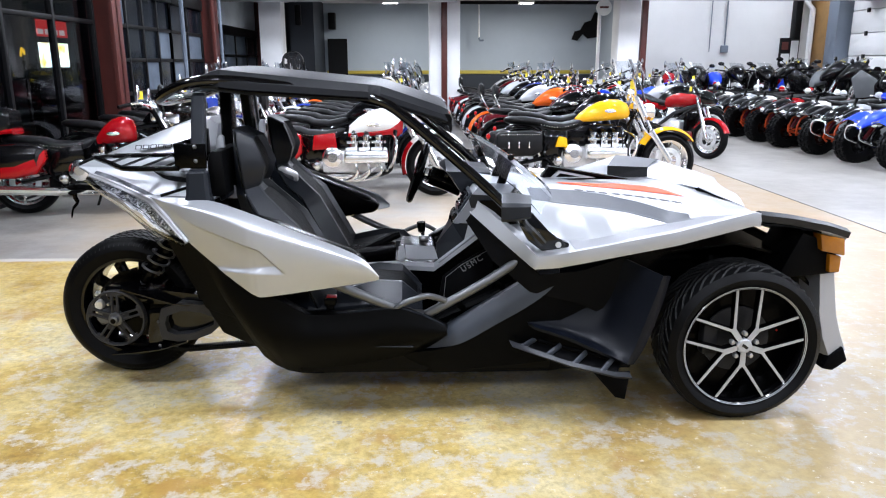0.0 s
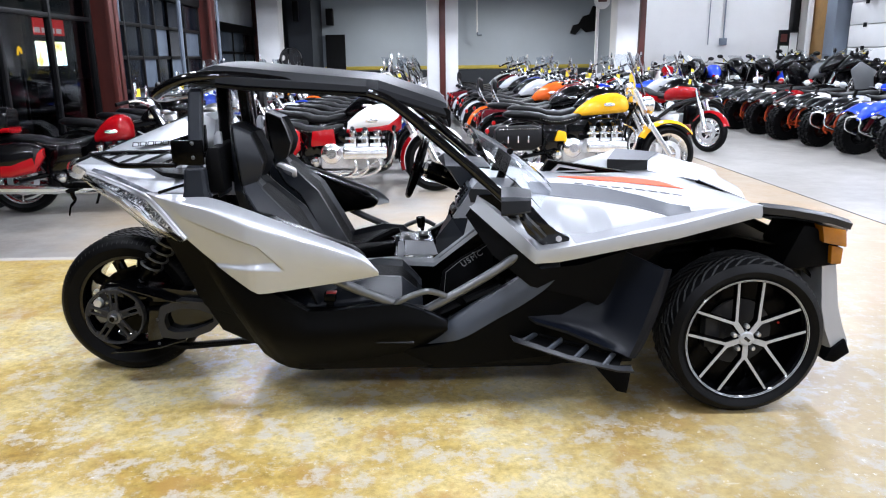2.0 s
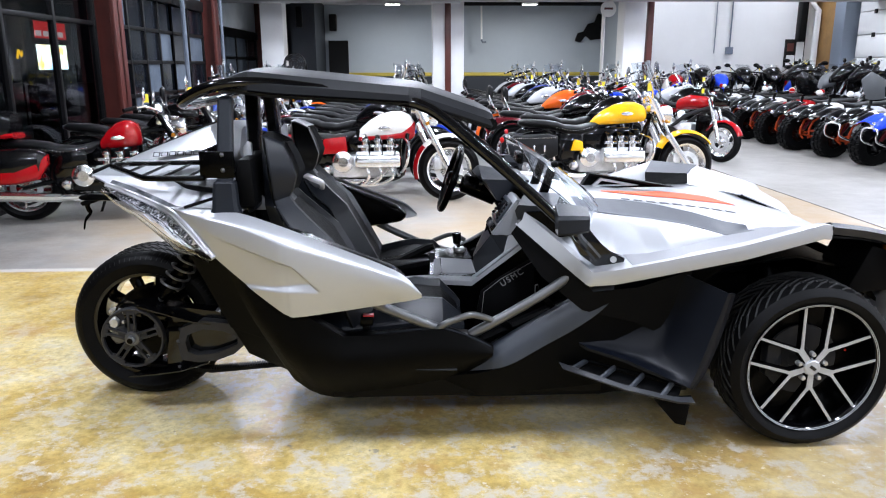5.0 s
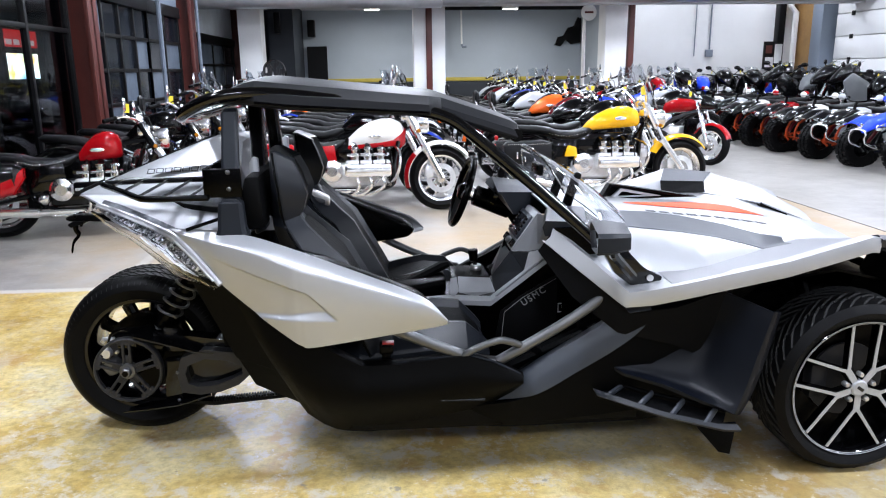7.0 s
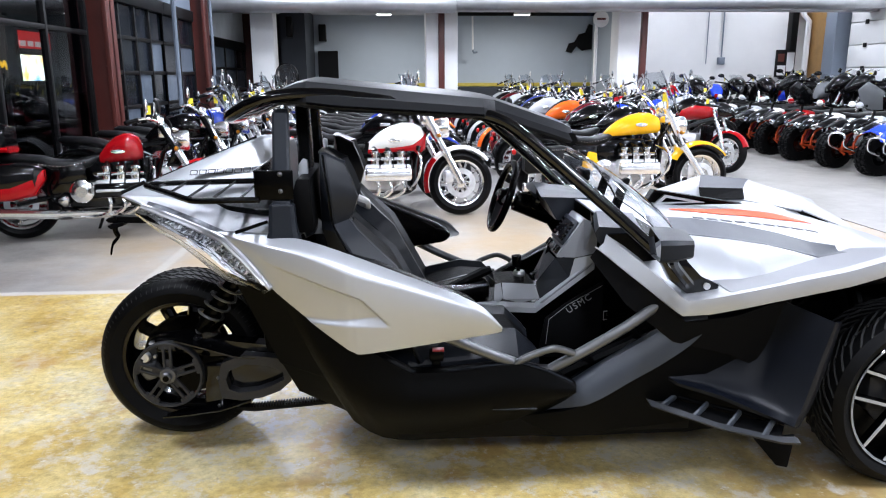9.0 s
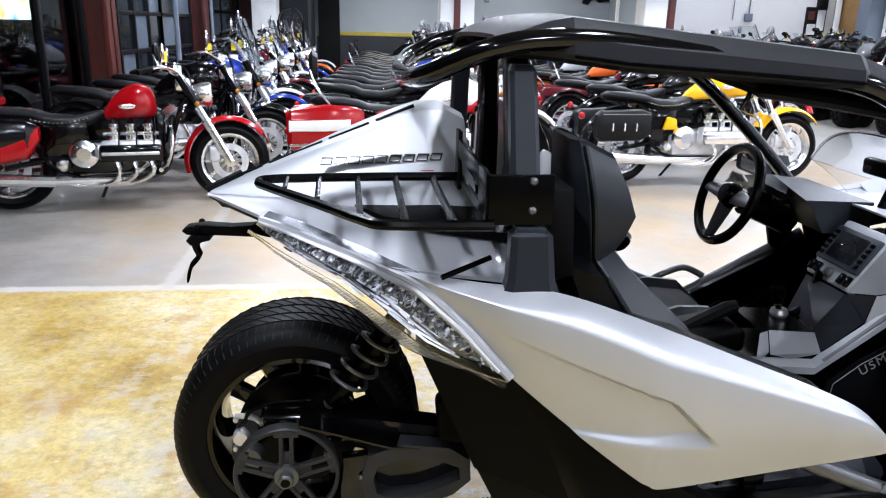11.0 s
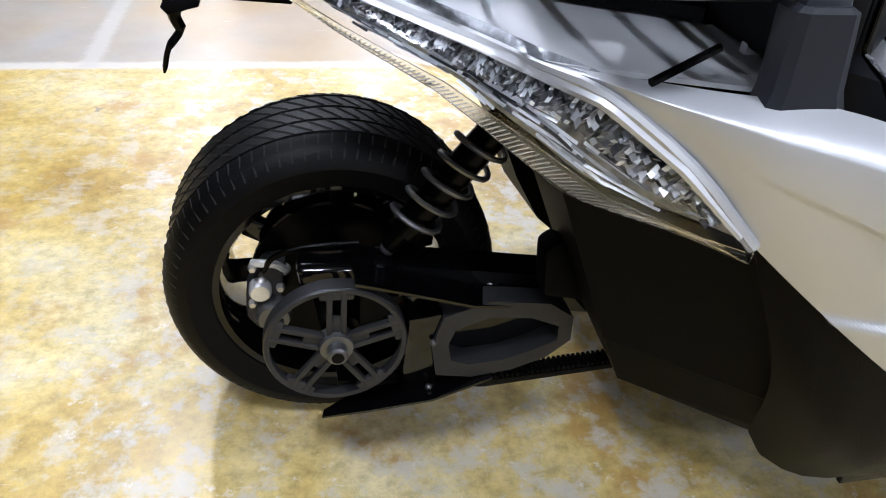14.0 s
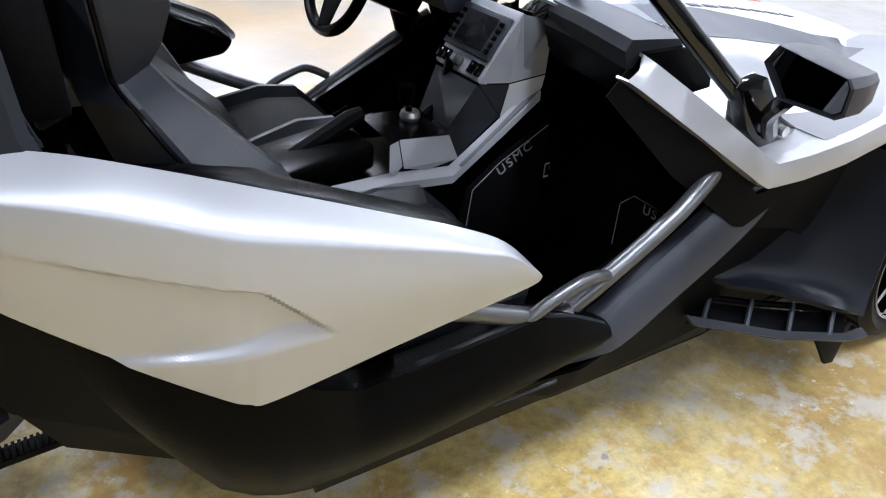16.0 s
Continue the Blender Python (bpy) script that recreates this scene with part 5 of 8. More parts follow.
for s in (-1, 1):
    grid = []
    for k in range(len(SKIRT) * 4 - 3):
        i, t = min(k // 4, len(SKIRT) - 2), 0
        t = (k - 4 * i) / 4
        r = [a + (b - a) * t for a, b in zip(SKIRT[i], SKIRT[i + 1])]
        pts = curve_points([tuple(r[0:3]), tuple(r[3:6]), tuple(r[6:9])], 8)
        row = [(r[0], r[1] + 0.045, r[2] + 0.0), (r[0], r[1] + 0.015, r[2] + 0.006)] + [tuple(p) for p in pts]
        grid.append([(x, y * -s, z) for x, y, z in row])
    part("side_skirt", sheet(B(), grid, 0.008 * -s), SHEEN_BLACK, car, "textured black lower side skirt", 40)
    # The lip is real; its lighter grey carries the edge highlight.
    part("skirt_lip", tube(B(), mirrored([(r[0], r[1] + 0.008, r[2] + 0.003) for r in SKIRT[4:]], s), [0.004] + [0.009] * 6 + [0.004], 8, 3), GREY_PLASTIC, car, "rounded lip of the skirt, lighter for its highlight")
    part("skirt_notch", tube(B(), mirrored([(1.18, -0.692, 0.337), (1.33, -0.689, 0.333)], s), [0.0015, 0.0045], 6), GREY_PLASTIC, car)
    # sill band sweeping up to the fender
    SILL = [(1.33, 0.286, 0.292), (1.40, 0.302, 0.335), (1.467, 0.318, 0.388), (1.55, 0.348, 0.445), (1.66, 0.412, 0.51), (1.77, 0.475, 0.575), (1.86, 0.538, 0.632), (1.92, 0.60, 0.655)]
    SILL = [tuple(p) for p in curve_points(SILL, 5)]
    grid = []
    for x, z0, z1 in SILL:
        tuck = 0.055 * min(max((1.50 - x) / 0.16, 0), 1)
        grid.append([(x, (0.660 - tuck) * s, z0), (x, (0.659 - tuck) * s, z0 + 0.12 * (z1 - z0)), (x, (0.652 - tuck * 0.9) * s, z0 + 0.45 * (z1 - z0)), (x, (0.638 - tuck * 0.7) * s, z1 - 0.12 * (z1 - z0)), (x, (0.630 - tuck * 0.5) * s, z1 - 0.03 * (z1 - z0)), (x, 0.612 * s - 0.5 * tuck * s, z1), (x, (0.60 - 0.5 * tuck) * s, z1 - 0.03)])
    part("sill_band", sheet(B(), grid, 0.01 * s), SILL_GREY, car, "satin grey sill band", 40)
    part("sill_top", sheet(B(), [[(x, 0.632 * s, z1 - 0.012), (x, 0.58 * s, z1 - 0.004), (x, 0.54 * s, z1 - 0.04)] for x, z0, z1 in SILL], 0.008 * s), BLACK_PLASTIC, car)
    # lower front body below the sill
    grid = []
    for x, z0, z1 in [(1.05, 0.215, 0.22), (1.18, 0.235, 0.24)] + SILL + [(2.0, 0.62, 0.64), (2.2, 0.70, 0.72)]:
        bot = 0.18 + max(0, x - 1.9) * 0.15
        in_ = 0.085 * min(max((1.42 - x) / 0.25, 0), 1)
        grid.append([(x, (0.664 - in_) * s, max(z0, bot + 0.004)), (x, (0.645 - in_) * s, (z0 + bot) / 2 + 0.004), (x, (0.60 - in_ * 0.6) * s, bot)])
    part("rocker", sheet(B(), grid, 0.008 * s), BLACK_PLASTIC, car, "black lower body side", 40)
    # engine side box behind the skirt
    bm = loft(B(), [[(0.31, 0.16 * s, 0.74), (0.30, 0.44 * s, 0.745), (0.53, 0.62 * s, 0.735), (0.62, 0.16 * s, 0.74)],
                    [(0.45, 0.16 * s, 0.42), (0.44, 0.42 * s, 0.42), (0.66, 0.605 * s, 0.42), (0.74, 0.16 * s, 0.42)],
                    [(0.452, 0.16 * s, 0.415), (0.446, 0.415 * s, 0.415), (0.662, 0.60 * s, 0.415), (0.74, 0.16 * s, 0.415)],
                    [(0.52, 0.16 * s, 0.30), (0.50, 0.40 * s, 0.30), (0.73, 0.57 * s, 0.30), (0.8, 0.16 * s, 0.26)],
                    [(0.60, 0.16 * s, 0.23), (0.60, 0.36 * s, 0.23), (0.82, 0.52 * s, 0.20), (0.9, 0.16 * s, 0.19)]])
    part("engine_box", bm, BLACK_PLASTIC, car, "black rear lower cover", 25)
    # inner side of the tub
    part("tub_side", sheet(B(), [[(x, 0.60 * s, 0.20), (x, 0.62 * s, z)] for x, z in ((0.86, 0.45), (0.95, 0.44), (1.3, 0.44), (1.5, 0.34), (1.7, 0.42), (1.9, 0.58))], 0.01 * s), SATIN_BLACK, car)
part("sill_liner", prism(B(), [(0.95, 0.22), (0.98, 0.44), (1.30, 0.43), (1.80, 0.69), (1.95, 0.60), (1.95, 0.22)], 0.56, 0.585, 0.004), SATIN_BLACK, car)
part("floor_pan", box(B(), 0.95, 2.25, -0.60, 0.60, 0.185, 0.21, 0.008), SATIN_BLACK, car)
part("firewall", sheet(B(), [[(1.95, y, 0.20), (1.98, y, 0.45), (1.80, y * 0.93, 0.70), (1.68, y * 0.70, 0.82)] for y in np.linspace(-0.60, 0.60, 9)], 0.02), SATIN_BLACK, car)
part("rear_bulkhead", sheet(B(), [[(0.70, y, 0.30), (0.64, y, 0.55), (0.58, y, 0.93)] for y in np.linspace(-0.42, 0.42, 7)], 0.02), SATIN_BLACK, car)
# footwell side trim below the pillar strip
for s in (-1, 1):
    part("footwell_trim", sheet(B(), [[(1.60, 0.47 * s, 0.86), (1.56, 0.46 * s, 0.80)], [(1.72, 0.60 * s, 0.74), (1.66, 0.58 * s, 0.66)], [(1.84, 0.66 * s, 0.62), (1.80, 0.655 * s, 0.55)], [(2.0, 0.67 * s, 0.64), (2.0, 0.66 * s, 0.5)], [(2.2, 0.66 * s, 0.70), (2.2, 0.64 * s, 0.4)]], 0.01), VINYL_DARK, car)

# door bars
for s in (-1, 1):
    part("door_bar", tube(B(), mirrored([(0.98, -0.66, 0.615), (1.10, -0.655, 0.555), (1.30, -0.65, 0.47), (1.37, -0.645, 0.455)], s), 0.019, 18, 3), STEEL_TUBE, car, "grey steel door bar")
    part("door_bar", tube(B(), mirrored([(1.28, -0.63, 0.395), (1.45, -0.635, 0.487), (1.65, -0.63, 0.60), (1.80, -0.605, 0.695)], s), 0.0185, 18, 3), STEEL_TUBE, car, "grey steel door bar")
    part("door_bar", tube(B(), mirrored([(1.22, -0.655, 0.455), (1.28, -0.665, 0.502), (1.34, -0.667, 0.528), (1.385, -0.667, 0.540), (1.42, -0.66, 0.532), (1.46, -0.645, 0.512)], s), 0.0125, 14, 4), STEEL_TUBE, car)
    part("frame_rail", tube(B(), mirrored([(1.40, -0.58, 0.40), (1.86, -0.58, 0.60)], s), 0.022, 8), SATIN_BLACK, car)
    for x in (1.50, 1.66):
        part("frame_brace", tube(B(), mirrored([(x, -0.63, 0.50 + (x - 1.5) * 0.6), (x + 0.06, -0.57, 0.44 + (x - 1.5) * 0.5)], s), 0.014, 8), SATIN_BLACK, car)

DUCT_GREY = material("duct_plastic", (0.0022, 0.003, 0.0052), 0.34, 0, 0.15, 5, 0.15, 600, spec=0.13)
# side duct and step wing before the front wheel
for s in (-1, 1):
    g = [[(1.84, -0.60, 0.66), (1.80, -0.62, 0.52), (1.79, -0.64, 0.42), (1.82, -0.68, 0.395)],
         [(1.98, -0.60, 0.68), (1.95, -0.61, 0.52), (1.93, -0.65, 0.39), (1.95, -0.73, 0.365)],
         [(2.14, -0.63, 0.70), (2.12, -0.64, 0.52), (2.07, -0.70, 0.36), (2.07, -0.79, 0.325)],
         [(2.31, -0.75, 0.635), (2.26, -0.77, 0.50), (2.20, -0.80, 0.36), (2.16, -0.82, 0.30)],
         [(2.335, -0.73, 0.63), (2.30, -0.74, 0.50), (2.24, -0.77, 0.36), (2.19, -0.79, 0.29)]]
    fine = []
    for i in range(4):
        for t in np.linspace(0, 1, 5)[: 5 if i == 3 else 4]:
            row = [Vector(a).lerp(Vector(b), t) for a, b in zip(g[i], g[i + 1])]
            fine.append(mirrored([tuple(p) for p in curve_points(row, 4)], s))
    part("side_duct", sheet(B(), fine, 0.012 * -s), DUCT_GREY, car, "black air duct ahead of the front wheel", 35)
    # Wing and slats are lighter than the black tray to paint their highlights.
    wing = part("step_wing", sheet(B(), [mirrored(r, s) for r in ([(1.722, -0.655, 0.338), (1.735, -0.675, 0.318)], [(1.937, -0.757, 0.286), (1.945, -0.775, 0.272)], [(2.108, -0.82, 0.260), (2.12, -0.84, 0.248)], [(2.174, -0.825, 0.258), (2.18, -0.845, 0.245)])], 0.012), GREY_PLASTIC, car, "slatted step wing in grey lightened for its highlights")
    part("tray", sheet(B(), [mirrored(r, s) for r in ([(1.80, -0.62, 0.325), (1.735, -0.66, 0.312)], [(1.97, -0.70, 0.300), (1.94, -0.76, 0.266)], [(2.15, -0.79, 0.285), (2.12, -0.825, 0.243)])], 0.006), BLACK_PLASTIC, wing)
    part("inner_rail", tube(B(), mirrored([(1.80, -0.61, 0.340), (1.93, -0.68, 0.322), (2.15, -0.79, 0.30)], s), 0.008, 8), BLACK_PLASTIC, wing)
    for k in range(4):
        a, b = Vector((1.835 + 0.095 * k, -0.635 - 0.048 * k, 0.338 - 0.011 * k)), Vector((1.765 + 0.10 * k, -0.68 - 0.046 * k, 0.318 - 0.019 * k))
        part("slat", tube(B(), mirrored([tuple(a), tuple(b)], s), 0.012, 6, flat=0.5), SILL_GREY, wing)
    part("end_plate", prism(B(), [(2.04, 0.255), (2.185, 0.26), (2.17, 0.14), (2.13, 0.15)], -0.795 * -s, -0.805 * -s, 0.003), BLACK_PLASTIC, wing)

# seats
SEAT = [  # back x z half-width, crease x z half-width, front edge x z half-width
    (0.612, 1.176, 0.080, 0.632, 1.176, 0.112, 0.700, 1.146, 0.100), (0.612, 1.12, 0.090, 0.640, 1.12, 0.140, 0.725, 1.092, 0.118), (0.612, 1.05, 0.095, 0.650, 1.05, 0.150, 0.743, 1.036, 0.125),
    (0.612, 0.985, 0.09, 0.657, 0.975, 0.147, 0.728, 0.985, 0.112), (0.612, 0.955, 0.09, 0.662, 0.948, 0.146, 0.712, 0.958, 0.105), (0.615, 0.925, 0.11, 0.676, 0.925, 0.180, 0.738, 0.925, 0.125),
    (0.64, 0.85, 0.14, 0.724, 0.848, 0.208, 0.802, 0.862, 0.145), (0.67, 0.78, 0.15, 0.788, 0.795, 0.218, 0.868, 0.80, 0.155), (0.74, 0.62, 0.16, 0.862, 0.65, 0.225, 0.945, 0.66, 0.160), (0.82, 0.42, 0.17, 0.945, 0.47, 0.230, 1.03, 0.50, 0.165)]
CUSHION = [  # x, lower z, outer z, ridge z, outer half-width, ridge half-width
    (0.90, 0.36, 0.47, 0.50, 0.23, 0.165), (1.02, 0.33, 0.485, 0.525, 0.235, 0.165), (1.18, 0.33, 0.50, 0.562, 0.235, 0.15), (1.285, 0.35, 0.485, 0.553, 0.22, 0.14), (1.35, 0.40, 0.455, 0.49, 0.19, 0.12), (1.37, 0.42, 0.45, 0.465, 0.17, 0.11)]


def seat(y):
    def ring(r):
        bx, bz, bw, cx, cz, cw, fx, fz, fw = r
        side = [(bx, bw, bz), (cx - 0.012, cw - 0.002, cz), (cx + 0.004, cw, cz), (fx - 0.004, fw + 0.006, fz), (fx, fw - 0.010, fz), (fx - 0.028, fw * 0.66, fz - 0.004)]
        return [(a, y - w, b) for a, w, b in side] + [(a, y + w, b) for a, w, b in side[::-1]]
    fine = []
    for a, b in zip(SEAT, SEAT[1:]):
        fine += [ring([p + (q - p) * t for p, q in zip(a, b)]) for t in (0.0, 0.5)]
    top = [(a - 0.004 if i in (0, 11) else a, y + (b - y) * 0.9, c + 0.008) for i, (a, b, c) in enumerate(ring(SEAT[0]))]
    ob = part("seat", loft(B(), [top] + fine + [ring(SEAT[-1])]), VINYL, car, "black vinyl bucket seat with an angular headrest", 20)
    rows = []
    for x, lo, oz, rz, w, rw in CUSHION:
        side = [(w - 0.01, lo), (w, oz - 0.012), (w - 0.008, oz), (rw, rz), (rw - 0.015, rz), (rw * 0.7, rz - 0.028)]
        rows.append([(x, y - a, b) for a, b in side] + [(x, y + a, b) for a, b in side[::-1]])
    part("cushion", loft(B(), rows), VINYL, ob, "", 20)
    pad = [((fx - 0.022, fz), fw * 0.80) for bx, bz, bw, cx, cz, cw, fx, fz, fw in SEAT[5:]] + [((x, rz - 0.022), rw * 0.66) for x, lo, oz, rz, w, rw in CUSHION[2:5]]
    part("centre_pad", sheet(B(), [[(px, y + u * w, pz + 0.004 * (1 - u * u)) for u in (-1, -0.5, 0, 0.5, 1)] for (px, pz), w in pad], 0.006), VINYL_DARK, ob, "", 40)
    part("headrest_pad", sheet(B(), [[(r[6] - 0.020, y + u * r[8] * 0.62, r[7]) for u in (-1, 0, 1)] for r in SEAT[:5]], 0.006), VINYL_DARK, ob)
    for q in (-1, 1):
        part("piping", tube(B(), [(r[3] - 0.006, y + q * (r[5] + 0.001), r[4]) for r in SEAT], 0.0035, 6, 3), SATIN_BLACK, ob)
    part("buckle_stalk", box(B(), 0.98, 1.01, y - 0.262, y - 0.235, 0.42, 0.495, 0.006), SATIN_BLACK, ob)
    buckle = part("buckle", box(B(), 0.972, 1.02, y - 0.27, y - 0.225, 0.49, 0.525, 0.006), SATIN_BLACK, ob, "black seat belt buckle")
    part("button", box(B(), 0.982, 1.022, y - 0.264, y - 0.231, 0.522, 0.529, 0.002), RED_TRIM, buckle, "red seat belt button")
    return ob


seat(-0.36)
drivers = seat(0.36)
plate = prism(B(), [(0.672, 0.880), (0.668, 0.940), (0.69, 0.948), (0.762, 0.912), (0.766, 0.872), (0.74, 0.868)], 0.185, 0.225, 0.008)
plate = part("belt_guide", plate, ALLOY, drivers, "silver belt guide at the shoulder")
part("slot", prism(B(), [(0.70, 0.893), (0.70, 0.915), (0.745, 0.898), (0.745, 0.88)], 0.180, 0.186, 0.002), STEEL_TUBE, plate)

# centre tunnel, dash and controls
tun = B()
TS = [(0.75, 0.10, 0.40), (1.00, 0.115, 0.515), (1.26, 0.13, 0.532), (1.43, 0.135, 0.522), (1.56, 0.14, 0.622), (1.665, 0.14, 0.702), (1.80, 0.16, 0.78)]
loft(tun, [[(x, -w, 0.2), (x, -w, z - 0.02), (x, -w + 0.02, z), (x, w - 0.02, z), (x, w, z - 0.02), (x, w, 0.2)] for x, w, z in TS])
part("tunnel", tun, SATIN_BLACK, car, "dark centre tunnel", 20)
grid = [[(x, -w - 0.006, z - 0.030), (x, -w - 0.006, z - 0.010), (x, -w + 0.018, z + 0.006)] for x, w, z in TS[1:6]]
part("tunnel_rail", sheet(B(), grid, 0.006), SILVER_TRIM, car, "silver tunnel edge rail")


def facet(name, pts, mat, label=""):
    bm = B()
    vs = [bm.verts.new(p) for p in pts]
    c = bm.verts.new(Vector([sum(p[i] for p in pts) / len(pts) for i in range(3)]) + Vector((0, 0, -0.05)))
    bm.faces.new(vs)
    for i in range(len(vs)):
        bm.faces.new((vs[i], vs[(i + 1) % len(vs)], c))
    return part(name, bm, mat, car, label, 0)


facet("tray_facet", [(1.265, -0.12, 0.61), (1.29, -0.115, 0.615), (1.30, -0.12, 0.553), (1.262, -0.127, 0.545)], SILVER_TRIM, "silver console facet")
facet("tray_facet", [(1.295, -0.11, 0.615), (1.43, -0.11, 0.605), (1.45, -0.125, 0.548), (1.30, -0.127, 0.550)], SILVER_TRIM, "silver console facet")
facet("tray_facet", [(1.27, -0.11, 0.612), (1.43, -0.10, 0.607), (1.42, 0.06, 0.615), (1.28, 0.06, 0.615)], SATIN_BLACK)
# Each dash facet gets a lighter or darker material to paint its shading.
facet("dash_facet", [(1.52, -0.087, 0.712), (1.591, -0.112, 0.713), (1.670, -0.146, 0.738), (1.674, -0.146, 0.862), (1.63, -0.087, 0.866)], SHADE_GREY, "dash side in its mid shading tone")
facet("dash_facet", [(1.52, -0.087, 0.710), (1.572, -0.112, 0.634), (1.590, -0.112, 0.710)], GREY_PLASTIC, "dash facet in its shaded tone")
facet("dash_facet", [(1.592, -0.112, 0.710), (1.572, -0.114, 0.632), (1.664, -0.147, 0.705), (1.669, -0.147, 0.735)], SILVER_TRIM, "dash facet in its lit tone")
facet("dash_facet", [(1.572, -0.113, 0.630), (1.449, -0.113, 0.535), (1.449, -0.143, 0.532), (1.662, -0.147, 0.702)], SHADE_GREY, "lower dash facet in its mid shading tone")
facet("dash_facet", [(1.44, -0.09, 0.61), (1.449, -0.112, 0.538), (1.570, -0.112, 0.632), (1.518, -0.087, 0.710)], GREY_PLASTIC, "dash facet in its shaded tone")
facet("dash_facet", [(1.44, -0.088, 0.612), (1.516, -0.086, 0.708), (1.516, 0.10, 0.705), (1.46, 0.08, 0.60)], GREY_PLASTIC)
stack = prism(B(), [(1.52, 0.712), (1.545, 0.70), (1.665, 0.85), (1.63, 0.870)], -0.085, 0.12, 0.008)
stack = part("dash_console", stack, SILVER_TRIM, car, "grey centre stack with a dark display")
slope = Vector((0.125, 0, 0.181)).normalized()
out = Vector((-slope.z, 0, slope.x))


def on_stack(u0, u1, v0, v1, d, mat, name, bev=0.003):
    """A block on the sloping stack: u across, v up the slope."""
    u0, u1 = 0.93 * u0, 0.93 * u1
    o = Vector((1.52, 0.0175, 0.712))
    bm = box(B(), v0, v1, u0, u1, 0, d, bev)
    m = Matrix((Vector((slope.x, 0, out.x)), Vector((0, 1, 0)), Vector((slope.z, 0, out.z)))).to_4x4()
    bmesh.ops.transform(bm, matrix=Matrix.Translation(o) @ m, verts=bm.verts)
    return part(name, bm, mat, stack)


on_stack(-0.105, 0.105, 0.052, 0.168, 0.012, SILL_GREY, "display_bezel", 0.006)
on_stack(-0.065, 0.065, 0.067, 0.153, 0.016, DISPLAY, "display", 0.002)
for u in (-0.085, 0.085):
    for k in range(5):
        on_stack(u - 0.008, u + 0.008, 0.066 + 0.018 * k, 0.077 + 0.018 * k, 0.018, SATIN_BLACK, "button", 0.002)
for u in (-0.09, -0.06, 0.06, 0.09):
    on_stack(u - 0.011, u + 0.011, 0.010, 0.043, 0.012, GLOSS_BLACK, "switch", 0.004)
on_stack(-0.016, 0.016, 0.011, 0.041, 0.02, STEEL_TUBE, "start_knob", 0.01)
dash = loft(B(), [[(1.70 + 0.15 * y, y, 0.78), (1.665 + 0.15 * y, y, 0.86), (1.685 + 0.15 * y, y, 0.892), (1.80, y, 0.895), (1.82, y, 0.80)] for y in (-0.50, -0.30, -0.148)])
part("passenger_dash", dash, SATIN_BLACK, car, "black passenger dash")
dash = loft(B(), [[(1.57, y, 0.82), (1.47 + 0.25 * abs(y - 0.34), y, 0.935 - 0.15 * abs(y - 0.34)), (1.50, y, 0.962 - 0.2 * abs(y - 0.34)), (1.72, y, 0.915), (1.72, y, 0.82)] for y in (0.14, 0.24, 0.34, 0.44, 0.52)])
part("instrument_hood", dash, GREY_PLASTIC, car, "grey instrument cowl", 30)
for y in (0.28, 0.40):
    part("gauge", lathe(B(), [(0.0, 0.004), (0.038, 0.0), (0.042, -0.008), (0.045, 0.01)], 20, pose(1.505, y, 0.888) @ pose(0, 0, 0, 0, 0, -90) @ pose(0, 0, 0, -20)), GLOSS_BLACK, car)
part("dash_lip", loft(B(), [[(x0, y, z), (x0 + 0.012, y, z + 0.022), (x0 + 0.16, y, z + 0.012), (x0 + 0.15, y, z - 0.03), (x0 + 0.01, y, z - 0.035)] for x0, y, z in ((1.565, -0.485, 0.895), (1.61, -0.30, 0.895), (1.648, -0.150, 0.890))]), GREY_PLASTIC, car)
# steering wheel
wheel_m = pose(1.365, 0.355, 0.895) @ pose(0, 0, 0, 0, 0, -90) @ pose(0, 0, 0, -19)
steer = lathe(B(), [(0.158 + 0.016 * math.cos(a), 0.016 * math.sin(a)) for a in (2 * math.pi * k / 10 for k in range(10))], 40, wheel_m, True)
steer = part("steering_wheel", steer, SATIN_BLACK, car, "black three-spoke steering wheel")
for a in (0, 180, 270):
    v = Vector((math.cos(radians(a)), 0, math.sin(radians(a))))
    part("spoke", tube(B(), [wheel_m @ (v * 0.02 + Vector((0, 0.012, 0))), wheel_m @ (v * 0.155)], [0.03, 0.016], 8, flat=0.4), GREY_CAST, steer)
part("horn_pad", lathe(B(), [(0.0, -0.02), (0.03, -0.018), (0.042, 0.0), (0.045, 0.02), (0.0, 0.03)], 20, wheel_m), SATIN_BLACK, steer)
part("steering_column", tube(B(), [wheel_m @ Vector((0, 0.02, 0)), wheel_m @ Vector((0, 0.06, 0)), wheel_m @ Vector((0, 0.062, 0)), wheel_m @ Vector((0, 0.24, -0.01))], [0.028, 0.03, 0.048, 0.05], 12), SATIN_BLACK, car)
part("column_collar", lathe(B(), [(0.03, 0.03), (0.034, 0.035), (0.034, 0.05), (0.03, 0.055)], 16, wheel_m), CHROME, car)
# shifter, hand brake, console arm
shift = part("shifter", tube(B(), [(1.385, 0.0, 0.61), (1.38, 0.0, 0.645), (1.375, 0.0, 0.655), (1.372, 0.0, 0.70)], [0.008, 0.009, 0.018, 0.021], 10), SATIN_BLACK, car, "black gear lever on a chrome collar")
part("collar", lathe(B(), [(0.0, -0.01), (0.022, -0.01), (0.026, 0.0), (0.022, 0.012), (0.0, 0.012)], 16, pose(1.385, 0, 0.622, 90)), ALLOY, shift)
